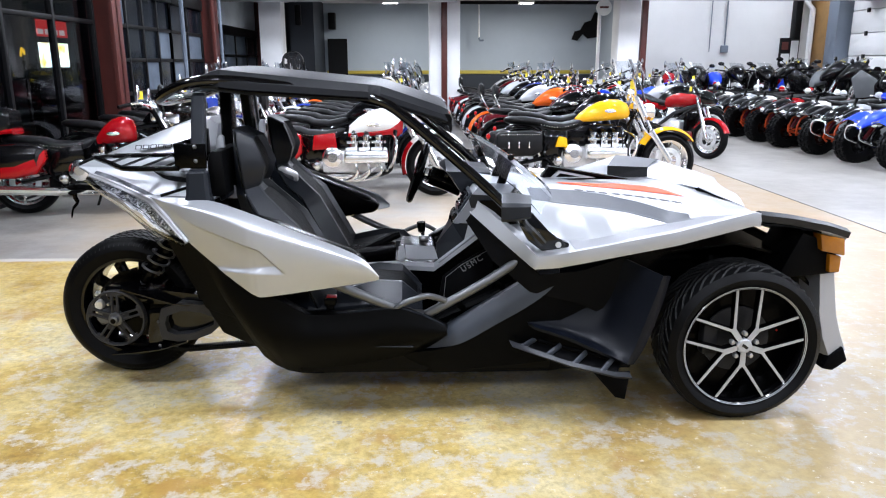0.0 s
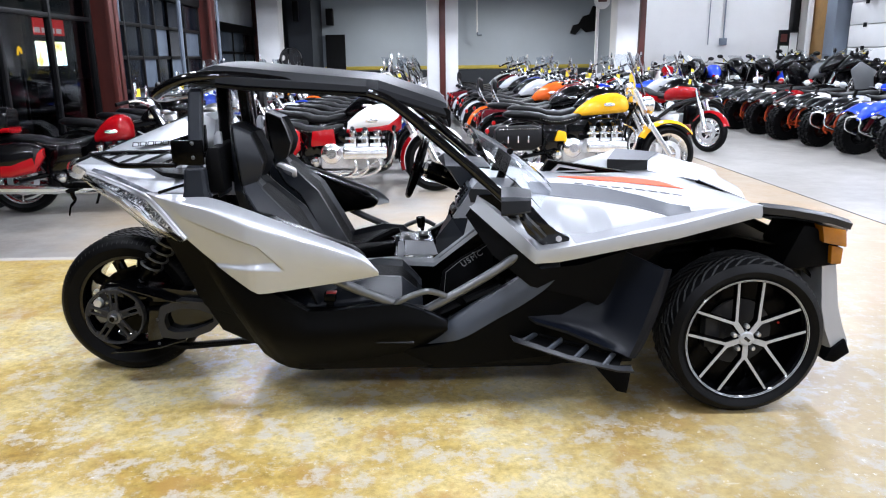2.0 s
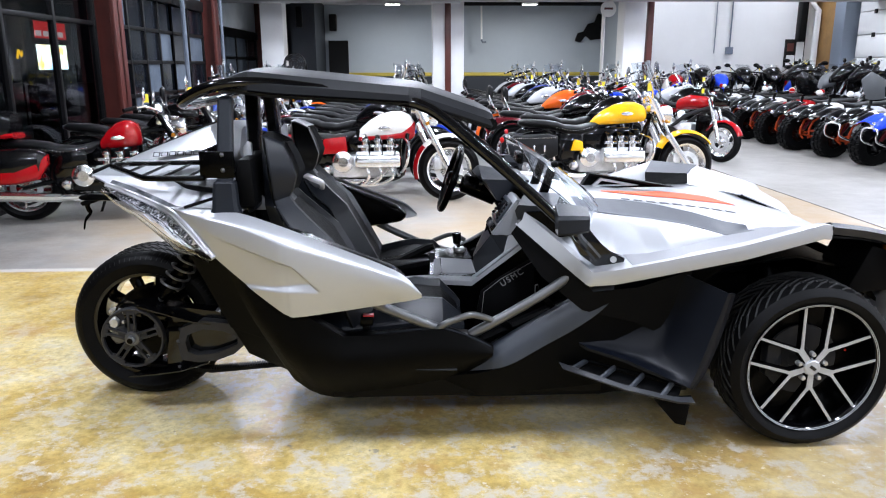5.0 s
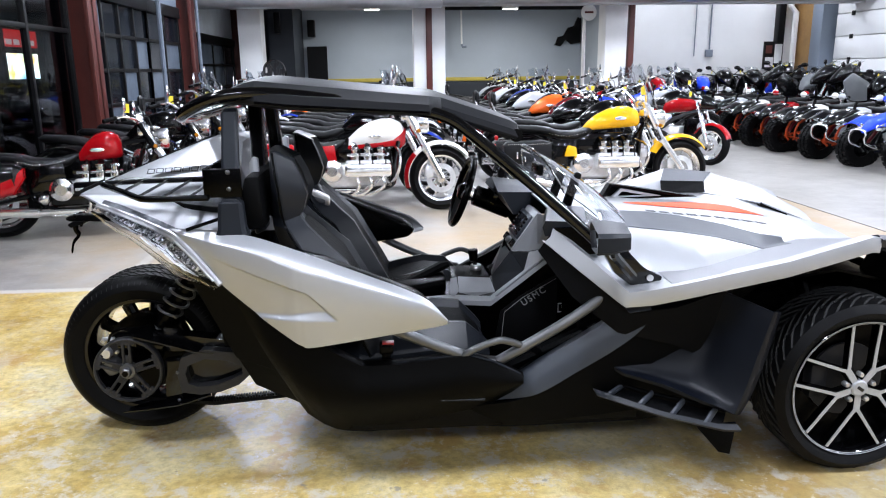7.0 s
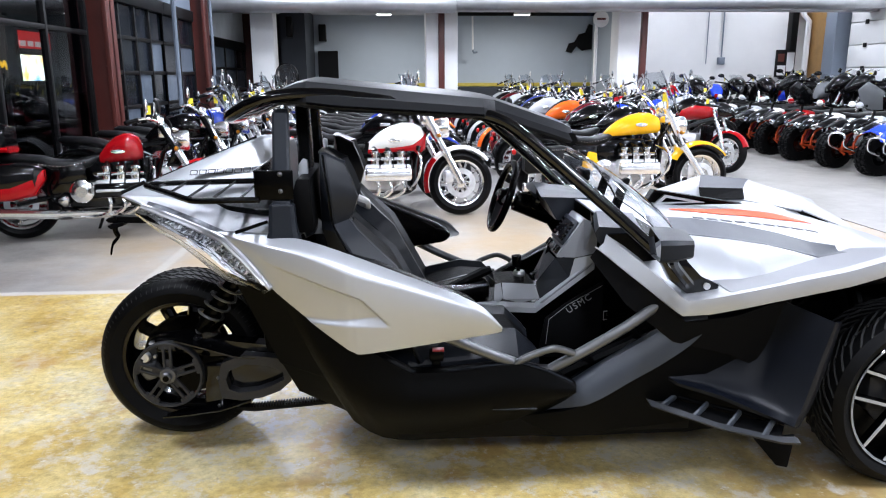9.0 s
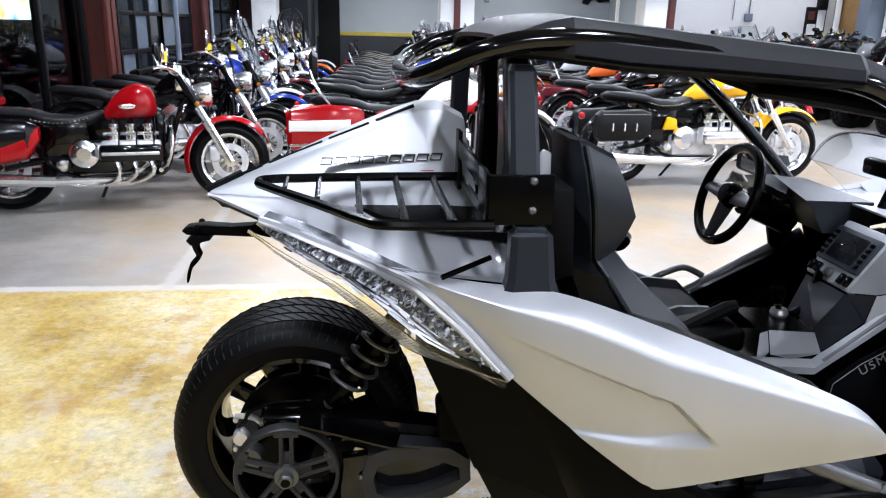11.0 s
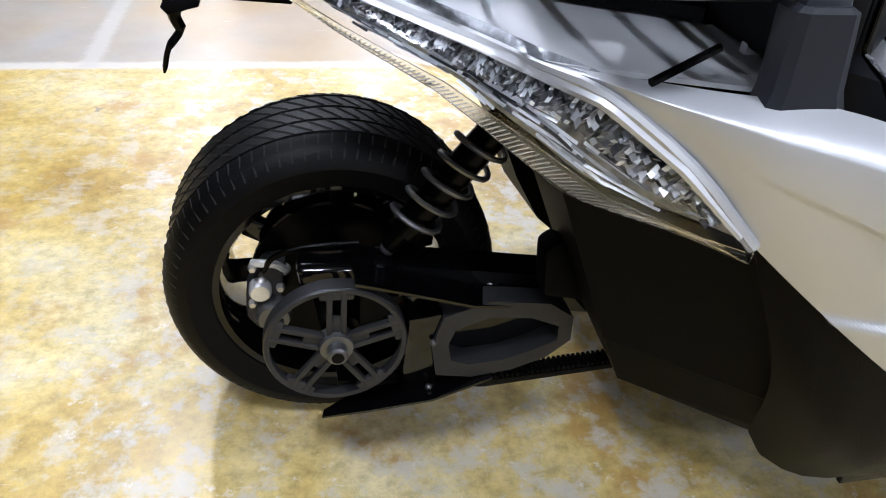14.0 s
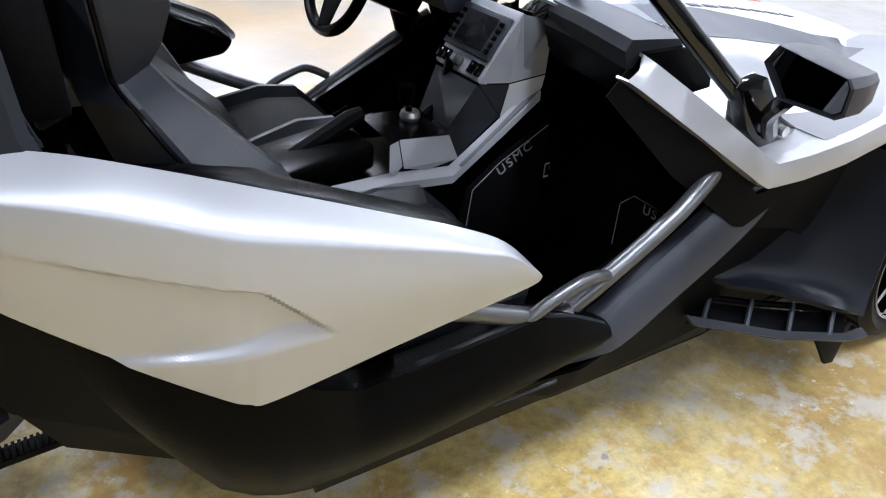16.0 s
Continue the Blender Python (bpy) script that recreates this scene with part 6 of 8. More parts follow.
part("hand_brake", tube(B(), [(1.02, 0.02, 0.53), (1.10, 0.025, 0.56), (1.24, 0.03, 0.625), (1.27, 0.03, 0.635)], [0.02, 0.02, 0.022, 0.016], 8), VINYL_DARK, car)
part("console_arm", tube(B(), [(1.44, 0.02, 0.60), (1.50, 0.04, 0.625), (1.52, 0.05, 0.68), (1.53, 0.05, 0.73)], 0.018, 8), SATIN_BLACK, car)
part("console_bin", prism(B(), [(0.78, 0.48), (1.0, 0.56), (1.25, 0.60), (1.25, 0.54), (0.8, 0.42)], -0.08, 0.10, 0.01), SATIN_BLACK, car)
# passenger footwell mat with lettering
part("footwell_mat", prism(B(), [(1.44, 0.30), (1.47, 0.47), (1.55, 0.53), (1.70, 0.62), (1.86, 0.66), (1.92, 0.30)], -0.146, -0.139, 0.002), VINYL_DARK, car, "black footwell mat with white stitching and lettering")
part("stitching", tube(B(), [(1.475, -0.149, 0.36), (1.485, -0.149, 0.465), (1.56, -0.149, 0.525), (1.70, -0.149, 0.603)], 0.0012, 5), WHITE_PRINT, car)
txt = bpy.data.curves.new("lettering", "FONT")
txt.body, txt.size, txt.extrude = "USMC", 0.038, 0.0006
txt.space_character = 1.25
tob = new("lettering", txt)
deps = bpy.context.evaluated_depsgraph_get()
tme = bpy.data.meshes.new_from_object(tob.evaluated_get(deps))
bpy.data.objects.remove(tob)
tme.materials.clear()
tme.materials.append(WHITE_PRINT)
tob = new("lettering", tme)
tob.parent = car
tob.matrix_basis = pose(1.565, -0.1475, 0.487) @ pose(0, 0, 0, 90, -33, 0)
tagged(tob, "white stitched lettering")
part("footwell_mat", box(B(), 1.853, 1.862, -0.58, -0.16, 0.22, 0.60, 0.004), VINYL_DARK, car, "black footwell mat with white stitching and lettering")
txt = bpy.data.curves.new("lettering", "FONT")
txt.body, txt.size, txt.extrude = "US", 0.036, 0.0006
txt.space_character = 1.25
tob = new("lettering", txt)
deps = bpy.context.evaluated_depsgraph_get()
tme = bpy.data.meshes.new_from_object(tob.evaluated_get(deps))
bpy.data.objects.remove(tob)
tme.materials.clear()
tme.materials.append(WHITE_PRINT)
tob = new("lettering", tme)
tob.parent = car
tob.matrix_basis = Matrix.Translation((1.851, -0.375, 0.43)) @ Matrix(((0, 0, -1, 0), (-1, 0, 0, 0), (0, 1, 0, 0), (0, 0, 0, 1)))
tagged(tob, "white stitched lettering")
part("stitching", tube(B(), [(1.851, -0.30, 0.30), (1.851, -0.30, 0.42), (1.851, -0.34, 0.46), (1.851, -0.54, 0.46)], 0.0012, 5), WHITE_PRINT, car)
part("mat_tag", ring_plate(B(), [(1.71, 0.495), (1.80, 0.505), (1.80, 0.465), (1.71, 0.455)], [(1.713, 0.491), (1.797, 0.50), (1.797, 0.469), (1.713, 0.459)], -0.149, -0.147), WHITE_PRINT, car)
part("mat_tag_bar", box(B(), 1.725, 1.785, -0.149, -0.1465, 0.475, 0.487), WHITE_PRINT, car)


# wheels
def tyre_profile(r, rim, half):
    return [(rim, -half * 0.80), (rim + 0.008, -half * 0.92), ((r + rim) / 2, -half * 1.04), (r - 0.03, -half * 1.0), (r - 0.010, -half * 0.86), (r - 0.001, -half * 0.62), (r, -half * 0.3), (r, half * 0.3),
            (r - 0.001, half * 0.62), (r - 0.010, half * 0.86), (r - 0.03, half * 1.0), ((r + rim) / 2, half * 1.04), (rim + 0.008, half * 0.92), (rim, half * 0.80)]


def grooved(r, rim, half, cuts):
    """Tyre profile with grooves running round the tread."""
    out = []
    for p in tyre_profile(r, rim, half)[:5]:
        out.append(p)
    for c in cuts:
        y = c * half
        out += [(r - 0.001, y - 0.005), (r - 0.008, y - 0.003), (r - 0.008, y + 0.003), (r - 0.001, y + 0.005)]
    return out + tyre_profile(r, rim, half)[9:]


def tread_cuts(bm, r, half, n, rows, m, lean=0.5, depth=0.0022):
    """Short dark sipes pressed into the tread."""
    for k in range(n):
        for y0, y1, ph in rows:
            a0 = 2 * math.pi * (k + ph) / n
            pts = []
            for t in (0, 0.5, 1):
                y = (y0 + (y1 - y0) * t) * half
                a = a0 + lean * t * 2 * math.pi / n
                edge_drop = 0.0 if abs(y) < 0.62 * half else (abs(y) / half - 0.62) ** 2 * 0.20
                pts.append(m @ Vector(((r - 0.0012 - edge_drop) * math.cos(a), y, (r - 0.0012 - edge_drop) * math.sin(a))))
            tube(bm, pts, depth, 4)
    return bm


SIPE = material("tread_groove", (0.003, 0.003, 0.003), 0.9)


MACHINED = material("machined_alloy", (0.46, 0.475, 0.50), 0.32, 0.5, 0.08, 30)


def front_wheel(s):
    wide = 0.63 if s < 0 else 0.90
    c = pose(2.675, wide * s, 0.323)
    turned = c @ (pose(0, 0, 0) if s < 0 else pose(0, 0, 0, 0, 0, 180))
    wheel = part("front_wheel", lathe(B(), [(0.248, -0.09), (0.256, -0.096), (0.25, -0.10), (0.243, -0.092), (0.236, -0.07), (0.23, 0.0), (0.236, 0.085), (0.25, 0.09), (0.248, 0.09)], 64, turned, True), GLOSS_BLACK, car, "black and machined alloy wheel with five split spokes")
    inset = turned @ pose(0, 0.018, 0)
    part("tyre", lathe(B(), grooved(0.325, 0.25, 0.124, (-0.45, 0.0, 0.45)), 96, inset, True), RUBBER, wheel, "low-profile black tyre")
    part("tread", tread_cuts(B(), 0.325, 0.124, 40, ((-0.36, -0.84, 0.0), (0.36, 0.84, 0.3), (-0.04, -0.42, 0.5), (0.04, 0.42, 0.8)), inset, 1.5, 0.0048), SIPE, wheel)["kind"] = "stuff"
    part("rim_ring", lathe(B(), [(0.2475, -0.0955), (0.254, -0.0985), (0.2535, -0.1005), (0.2465, -0.0975)], 64, turned, True), MACHINED, wheel, "machined rim edge")
    # Added black disc darkens the wheel's inside and hides the floor behind.
    part("dark_backing", lathe(B(), [(0.0, 0.02), (0.232, 0.02), (0.232, 0.026), (0.0, 0.026)], 40, turned), SATIN_BLACK, wheel)
    for k in range(5):
        a = radians(54 + 72 * k)
        d, n = Vector((math.cos(a), 0, math.sin(a))), Vector((-math.sin(a), 0, math.cos(a)))
        for q in (-1, 1):
            def at(r, w, y):
                return turned @ (d * r + n * w + Vector((0, y, 0)))
            tip_r, tip_w = 0.224, q * 0.100
            for mat, y0, y1, g in ((SATIN_BLACK, -0.055, -0.083, 0.002), (MACHINED, -0.0835, -0.0865, 0.0)):
                if mat is MACHINED:
                    ring0 = [(0.030, 0.0, y0), (0.028, q * 0.011, y0), (0.084, q * 0.012, y0), (tip_r - 0.002, tip_w + q * 0.0045, y0), (tip_r + 0.003, tip_w - q * 0.0035, y0), (0.098, q * 0.0075, y0), (0.090, 0.0, y0)]
                else:
                    ring0 = [(0.030, q * 0.0, y0), (0.026, q * 0.015, y0), (0.082, q * 0.016, y0), (tip_r - 0.004, tip_w + q * 0.007, y0), (tip_r + 0.004, tip_w - q * 0.005, y0), (0.102, q * 0.0075, y0), (0.092, 0.0, y0)]
                bm = B()
                lo = [bm.verts.new(at(r, w * (1 + g * 8), y0)) for r, w, _ in ring0]
                hi = [bm.verts.new(at(r, w, y1 - (0.004 if r > 0.2 else 0))) for r, w, _ in ring0]
                bm.faces.new(lo), bm.faces.new(hi[::-1])
                for i in range(7):
                    bm.faces.new((lo[i], hi[i], hi[(i + 1) % 7], lo[(i + 1) % 7]))
                part("spoke", bm, mat, wheel, "" if mat is SATIN_BLACK else "machined alloy spoke face")
        p = d * -0.052
        part("lug_nut", lathe(B(), [(0.0, -0.094), (0.007, -0.094), (0.010, -0.088), (0.010, -0.07)], 8, turned @ Matrix.Translation(p)), ALLOY, wheel)
    part("hub_cap", lathe(B(), [(0.0, -0.094), (0.026, -0.093), (0.031, -0.088), (0.034, -0.07)], 24, turned), MACHINED, wheel)
    part("hub_mark", box(B(), -0.014, 0.014, -0.0955, -0.0935, -0.006, 0.006, 0.001, turned @ pose(0, 0, 0, 0, 35)), DARK_TRIM, wheel)
    part("brake_disc", lathe(B(), [(0.05, 0.0), (0.14, 0.0), (0.14, 0.012), (0.05, 0.012)], 48, turned, True), GREY_CAST, wheel)
    part("caliper", box(B(), -0.15, -0.085, -0.03, 0.04, -0.06, 0.075, 0.012, turned), GREY_CAST, wheel)
    part("red_reflector", ball(B(), turned @ Vector((0.155, -0.03, 0.045)), 0.005, seg=6), RED_LENS, wheel)
    part("hub", lathe(B(), [(0.0, 0.0), (0.05, 0.0), (0.055, 0.09), (0.0, 0.1)], 20, turned), GREY_CAST, wheel)
    # suspension arms
    for z in (0.24, 0.42):
        for dx in (-0.16, 0.16):
            part("suspension_arm", tube(B(), [(2.675, (wide - 0.08) * s, z), (2.675 + dx, 0.25 * s, z + 0.02)], 0.014, 8), SATIN_BLACK, car)
    part("front_shock", tube(B(), [(2.69, (wide - 0.13) * s, 0.27), (2.66, 0.30 * s, 0.62)], 0.028, 10), SATIN_BLACK, car)


front_wheel(-1)
front_wheel(1)
part("inner_fender", sheet(B(), [[(x, y, z) for y in np.linspace(-0.48, 0.48, 9)] for x, z in ((2.2, 0.25), (2.25, 0.55), (2.4, 0.66), (2.7, 0.70), (2.95, 0.64), (3.06, 0.5), (3.08, 0.25))], 0.01), SATIN_BLACK, car)
part("front_subframe", box(B(), 2.3, 3.0, -0.25, 0.25, 0.18, 0.60, 0.04), SATIN_BLACK, car)
for s in (-1, 1):
    part("fender_liner", sheet(B(), [[(x, flank(0.69 - 0.15 * max(0, x - 2.5) / 0.5, s), z), (x, flank(0.40, s), z - 0.02)] for x, z in ((2.0, 0.685), (2.22, 0.725), (2.45, 0.77), (2.68, 0.818), (2.9, 0.79), (3.04, 0.755), (3.12, 0.70))], 0.008), SATIN_BLACK, car, "black wheel arch liner")

# rear wheel, drive and swing arm
rc = pose(0.008, 0.0, 0.329)
rear = part("rear_wheel", lathe(B(), [(0.228, -0.11), (0.238, -0.118), (0.224, -0.116), (0.214, -0.09), (0.207, 0.0), (0.214, 0.1), (0.228, 0.118)], 64, rc, True), GLOSS_BLACK, car, "black rear wheel with a wide tyre")
part("tyre", lathe(B(), grooved(0.330, 0.23, 0.132, (-0.62, -0.22, 0.22, 0.62)), 96, rc, True), RUBBER, rear, "wide black rear tyre")
tr = B()
tread_cuts(tr, 0.330, 0.132, 84, ((-0.66, -1.0, 0.0),), rc, 0.25, 0.0024)
tread_cuts(tr, 0.330, 0.132, 60, ((-0.58, -0.26, 0.0), (-0.18, 0.18, 0.4), (0.26, 0.58, 0.2), (0.66, 1.0, 0.0)), rc, 1.2, 0.003)
part("tread", tr, SIPE, rear)["kind"] = "stuff"
for k in range(10):
    a = radians(36 * k + 8)
    d, n = Vector((math.cos(a), 0, math.sin(a))), Vector((-math.sin(a), 0, math.cos(a)))
    part("spoke", tube(B(), [rc @ (d * 0.05 + Vector((0, 0.01, 0))), rc @ (d * 0.14 + Vector((0, 0.0, 0))), rc @ (d * 0.214 + n * 0.006 + Vector((0, 0.02, 0)))], [0.034, 0.028, 0.03], 8, flat=0.7), GLOSS_BLACK, rear)
part("brake_disc", lathe(B(), [(0.06, -0.05), (0.165, -0.05), (0.165, -0.062), (0.06, -0.062)], 48, rc, True), SATIN_BLACK, rear)
part("wheel_cover", lathe(B(), [(0.0, 0.05), (0.15, 0.05), (0.15, 0.056), (0.0, 0.056)], 40, rc), SATIN_BLACK, rear)
part("hub", lathe(B(), [(0.0, -0.24), (0.035, -0.24), (0.05, -0.10), (0.07, -0.05), (0.07, 0.06), (0.0, 0.08)], 24, rc), SATIN_BLACK, rear)
cal = part("rear_caliper", prism(B(), [(-0.17, 0.27), (-0.165, 0.34), (-0.13, 0.395), (-0.085, 0.40), (-0.095, 0.355), (-0.11, 0.31), (-0.115, 0.245), (-0.145, 0.235)], -0.115, -0.06, 0.01), GREY_CAST, car, "grey rear brake caliper")
part("caliper_cup", lathe(B(), [(0.0, -0.15), (0.03, -0.15), (0.034, -0.14), (0.034, -0.11)], 16, pose(-0.115, 0, 0.29)), STEEL_TUBE, cal)
part("caliper_bolt", ball(B(), (-0.09, -0.10, 0.375), 0.013, seg=8), ALLOY, cal)
part("caliper_bolt", ball(B(), (-0.135, -0.12, 0.36), 0.012, seg=8), ALLOY, cal)
part("caliper_piston", lathe(B(), [(0.0, -0.138), (0.018, -0.138), (0.022, -0.132), (0.022, -0.11)], 16, pose(-0.138, 0, 0.345)), ENGINE, cal)
part("brake_hose", tube(B(), [(-0.13, -0.118, 0.385), (-0.105, -0.135, 0.43), (-0.04, -0.14, 0.45), (0.05, -0.15, 0.46)], 0.006, 8, 4), SATIN_BLACK, cal)
part("caliper_arm", tube(B(), [(-0.15, -0.11, 0.40), (-0.13, -0.12, 0.405), (-0.105, -0.12, 0.40), (-0.09, -0.115, 0.385)], 0.008, 8, 3), ENGINE, cal)
for x, z in ((-0.15, 0.395), (-0.155, 0.31), (-0.13, 0.26), (-0.10, 0.345)):
    part("caliper_bolt", lathe(B(), [(0.0, -0.128), (0.006, -0.128), (0.008, -0.124), (0.008, -0.11)], 6, pose(x, 0, z)), ALLOY, cal)
pc = pose(-0.004, -0.285, 0.33)
pulley = part("drive_pulley", lathe(B(), [(0.119, -0.002), (0.127, -0.004), (0.130, 0.0), (0.130, 0.030), (0.126, 0.030), (0.119, 0.014)], 56, pc, True), GREY_CAST, car, "grey spoked belt pulley")
for k in range(5):
    a = radians(72 * k + 17)
    d, n = Vector((math.cos(a), 0, math.sin(a))), Vector((-math.sin(a), 0, math.cos(a)))
    turn = Matrix((d, Vector((0, 1, 0)), n)).transposed().to_4x4()
    for q in (-1, 1):
        part("spoke", box(B(), 0.026, 0.121, -0.003, 0.012, q * 0.0125 - 0.0052, q * 0.0125 + 0.0052, 0.002, pc @ turn), GREY_CAST, pulley)
    part("web", box(B(), 0.024, 0.062, 0.001, 0.012, -0.008, 0.008, 0.001, pc @ turn), GREY_CAST, pulley)
    part("web", box(B(), 0.104, 0.122, -0.002, 0.012, -0.03, 0.03, 0.003, pc @ turn), GREY_CAST, pulley)
part("hub_nut", lathe(B(), [(0.010, -0.034), (0.015, -0.034), (0.019, -0.03), (0.019, -0.012), (0.03, -0.01), (0.036, 0.015), (0.0, 0.015)], 14, pc), STEEL_TUBE, pulley)
# Black disc on the closed nut paints the dark of its hole.
part("bore_shade_disc", lathe(B(), [(0.0, -0.0352), (0.0115, -0.0352), (0.0115, -0.030)], 14, pc), SATIN_BLACK, pulley)
part("belt", prism(B(), [(0.0, 0.205), (0.30, 0.165), (0.60, 0.185), (0.60, 0.172), (0.30, 0.15), (0.0, 0.19)], -0.245, -0.205, 0.001), RUBBER, car, "toothed rubber drive belt")
teeth = B()
for k in range(30):
    x = 0.29 + k * 0.011
    box(teeth, x, x + 0.006, -0.243, -0.207, 0.166 + (x - 0.3) * 0.067, 0.174 + (x - 0.3) * 0.067)
part("belt_teeth", teeth, RUBBER, car, "", 0)["kind"] = "stuff"
ARM_O = [(0.188, 0.225), (0.176, 0.30), (0.195, 0.368), (0.28, 0.398), (0.40, 0.383), (0.452, 0.345), (0.455, 0.288), (0.41, 0.248), (0.34, 0.222), (0.26, 0.212)]
ARM_I = [(0.216, 0.260), (0.207, 0.30), (0.219, 0.336), (0.285, 0.361), (0.365, 0.352), (0.425, 0.326), (0.427, 0.292), (0.38, 0.270), (0.32, 0.250), (0.25, 0.245)]
swing = part("swing_arm", ring_plate(B(), ARM_O, ARM_I, -0.275, -0.225), GREY_CAST, car, "dark swing arm with a grey cover frame", 30)
part("cover_plate", prism(B(), ARM_O, -0.225, -0.20), GLOSS_BLACK, swing)
for x, z in ((0.178, 0.31), (0.175, 0.195)):
    part("bolt", ball(B(), (x, -0.275, z), 0.007, seg=8), STEEL_TUBE, swing)
part("mount_plate", prism(B(), [(0.12, 0.17), (0.13, 0.36), (0.21, 0.37), (0.195, 0.32), (0.19, 0.19)], -0.265, -0.235, 0.004), GLOSS_BLACK, swing)
part("beam", prism(B(), [(-0.06, 0.395), (-0.07, 0.455), (0.10, 0.455), (0.40, 0.41), (0.62, 0.36), (0.62, 0.28), (0.40, 0.33), (0.20, 0.37), (0.10, 0.385)], -0.22, -0.15, 0.012), GLOSS_BLACK, swing, "gloss black swing arm beam")
part("belt_guard", sheet(B(), [[(-0.035, -0.30, 0.166), (-0.03, -0.285, 0.170)], [(0.06, -0.30, 0.172), (0.07, -0.23, 0.182)], [(0.18, -0.30, 0.185), (0.18, -0.20, 0.200)], [(0.30, -0.285, 0.215), (0.29, -0.20, 0.215)]], 0.006), GLOSS_BLACK, swing)
part("belt_guard", sheet(B(), [[(0.03, -0.29, 0.47), (0.03, -0.17, 0.475)], [(0.12, -0.285, 0.44), (0.12, -0.17, 0.45)], [(0.25, -0.28, 0.395), (0.25, -0.17, 0.41)], [(0.40, -0.27, 0.375), (0.40, -0.17, 0.38)]], 0.006), GLOSS_BLACK, swing)
part("mud_flap", prism(B(), [(0.37, 0.42), (0.36, 0.52), (0.385, 0.54), (0.44, 0.50), (0.46, 0.40)], -0.30, -0.24, 0.012), BLACK_PLASTIC, car)
# rear shock with coil
s0, s1 = Vector((0.10, -0.19, 0.475)), Vector((0.30, -0.19, 0.735))
shock = part("rear_shock", tube(B(), [s0, s0.lerp(s1, 0.12), s0.lerp(s1, 0.13), s1], [0.018, 0.02, 0.03, 0.03], 14), SATIN_BLACK, car, "black rear shock absorber with a coil spring")
ax = (s1 - s0).normalized()
e1 = ax.orthogonal().normalized()
e2 = ax.cross(e1)
part("coil", tube(B(), [s0.lerp(s1, 0.16 + 0.8 * k / 90) + 0.046 * (math.cos(k * 0.42) * e1 + math.sin(k * 0.42) * e2) for k in range(91)], 0.0055, 6), STEEL_TUBE, shock)
part("eye", ball(B(), s0, 0.016, seg=8), STEEL_TUBE, shock)


# ---- motorcycles ----
PAINTS = {n: material(n + "_paint", c, 0.16, 0.0, 0.05, 4, coat=0.25, spec=0.28) for n, c in dict(
    red=(0.30, 0.003, 0.006), black=(0.0016, 0.0016, 0.002), white=(0.72, 0.70, 0.66), yellow=(0.80, 0.42, 0.01), blue=(0.012, 0.03, 0.22), orange=(0.62, 0.10, 0.012), rust=(0.30, 0.040, 0.012), maroon=(0.09, 0.008, 0.012),
    silver=(0.45, 0.46, 0.48), bright_blue=(0.02, 0.06, 0.65), grey=(0.12, 0.125, 0.13)).items()}
BIKE_SCREEN = glass("bike_screen", (0.80, 0.84, 0.88), 0.0, 1.5)
LEATHER = material("black_leather", (0.004, 0.004, 0.0045), 0.42, 0, 0.2, 8, 0.4, 300, spec=0.2)


def bike_wheel(bike, x, y, r, tw, spokes=9, name="wheel", disc=True, rim=None):
    m = pose(x, y, r)
    rim = rim or r * 0.70
    w = part(name, lathe(B(), [(rim - 0.012, -tw * 0.42), (rim + 0.004, -tw * 0.46), (rim - 0.004, -tw * 0.30), (rim - 0.02, 0), (rim - 0.004, tw * 0.30), (rim + 0.004, tw * 0.46), (rim - 0.012, tw * 0.42), (rim - 0.03, 0)], 32, m, True), CHROME, bike, "chrome wheel")
    h = tw / 2
    part("tyre", lathe(B(), [(rim, -h * 0.8), (rim + (r - rim) * 0.45, -h * 1.02), (r - 0.022, -h * 0.78), (r - 0.004, -h * 0.4), (r, 0), (r - 0.004, h * 0.4), (r - 0.022, h * 0.78), (rim + (r - rim) * 0.45, h * 1.02), (rim, h * 0.8)], 36, m, True), RUBBER, w)
    for k in range(spokes):
        a = 2 * math.pi * k / spokes
        d = Vector((math.cos(a), 0, math.sin(a)))
        part("spoke", tube(B(), [m @ (d * 0.03), m @ (d * (rim - 0.012))], [0.018, 0.010], 6, flat=0.6), CHROME, w)
    part("hub", lathe(B(), [(0.0, -0.06), (0.045, -0.055), (0.05, 0), (0.045, 0.055), (0.0, 0.06)], 14, m), CHROME, w)
    if disc:
        part("brake_disc", lathe(B(), [(0.095, -0.058), (0.148, -0.058), (0.148, -0.064), (0.095, -0.064)], 28, m, True), ENGINE, w)
    return w


def body_loft(rows, seg=14, power=2.4):
    """Rounded body: rows of x, z centre, half width, half height."""
    rings = []
    for x, z, w, h in rows:
        ring = []
        for k in range(seg):
            a = 2 * math.pi * k / seg
            c, s = math.cos(a), math.sin(a)
            ring.append((x, w * math.copysign(abs(c) ** (2 / power), c), z + h * math.copysign(abs(s) ** (2 / power), s)))
        rings.append(ring)
    return loft(B(), rings)


def fender(r, x, z, w, a0, a1, th=0.006, flare=0.0):
    grid = []
    for a in np.linspace(radians(a0), radians(a1), 16):
        row = []
        for v in np.linspace(-1, 1, 7):
            rr = r - (0.035 + flare) * abs(v) ** 2.5
            row.append((x + rr * math.cos(a), w * v, z + rr * math.sin(a)))
        grid.append(row)
    return sheet(B(), grid, th)


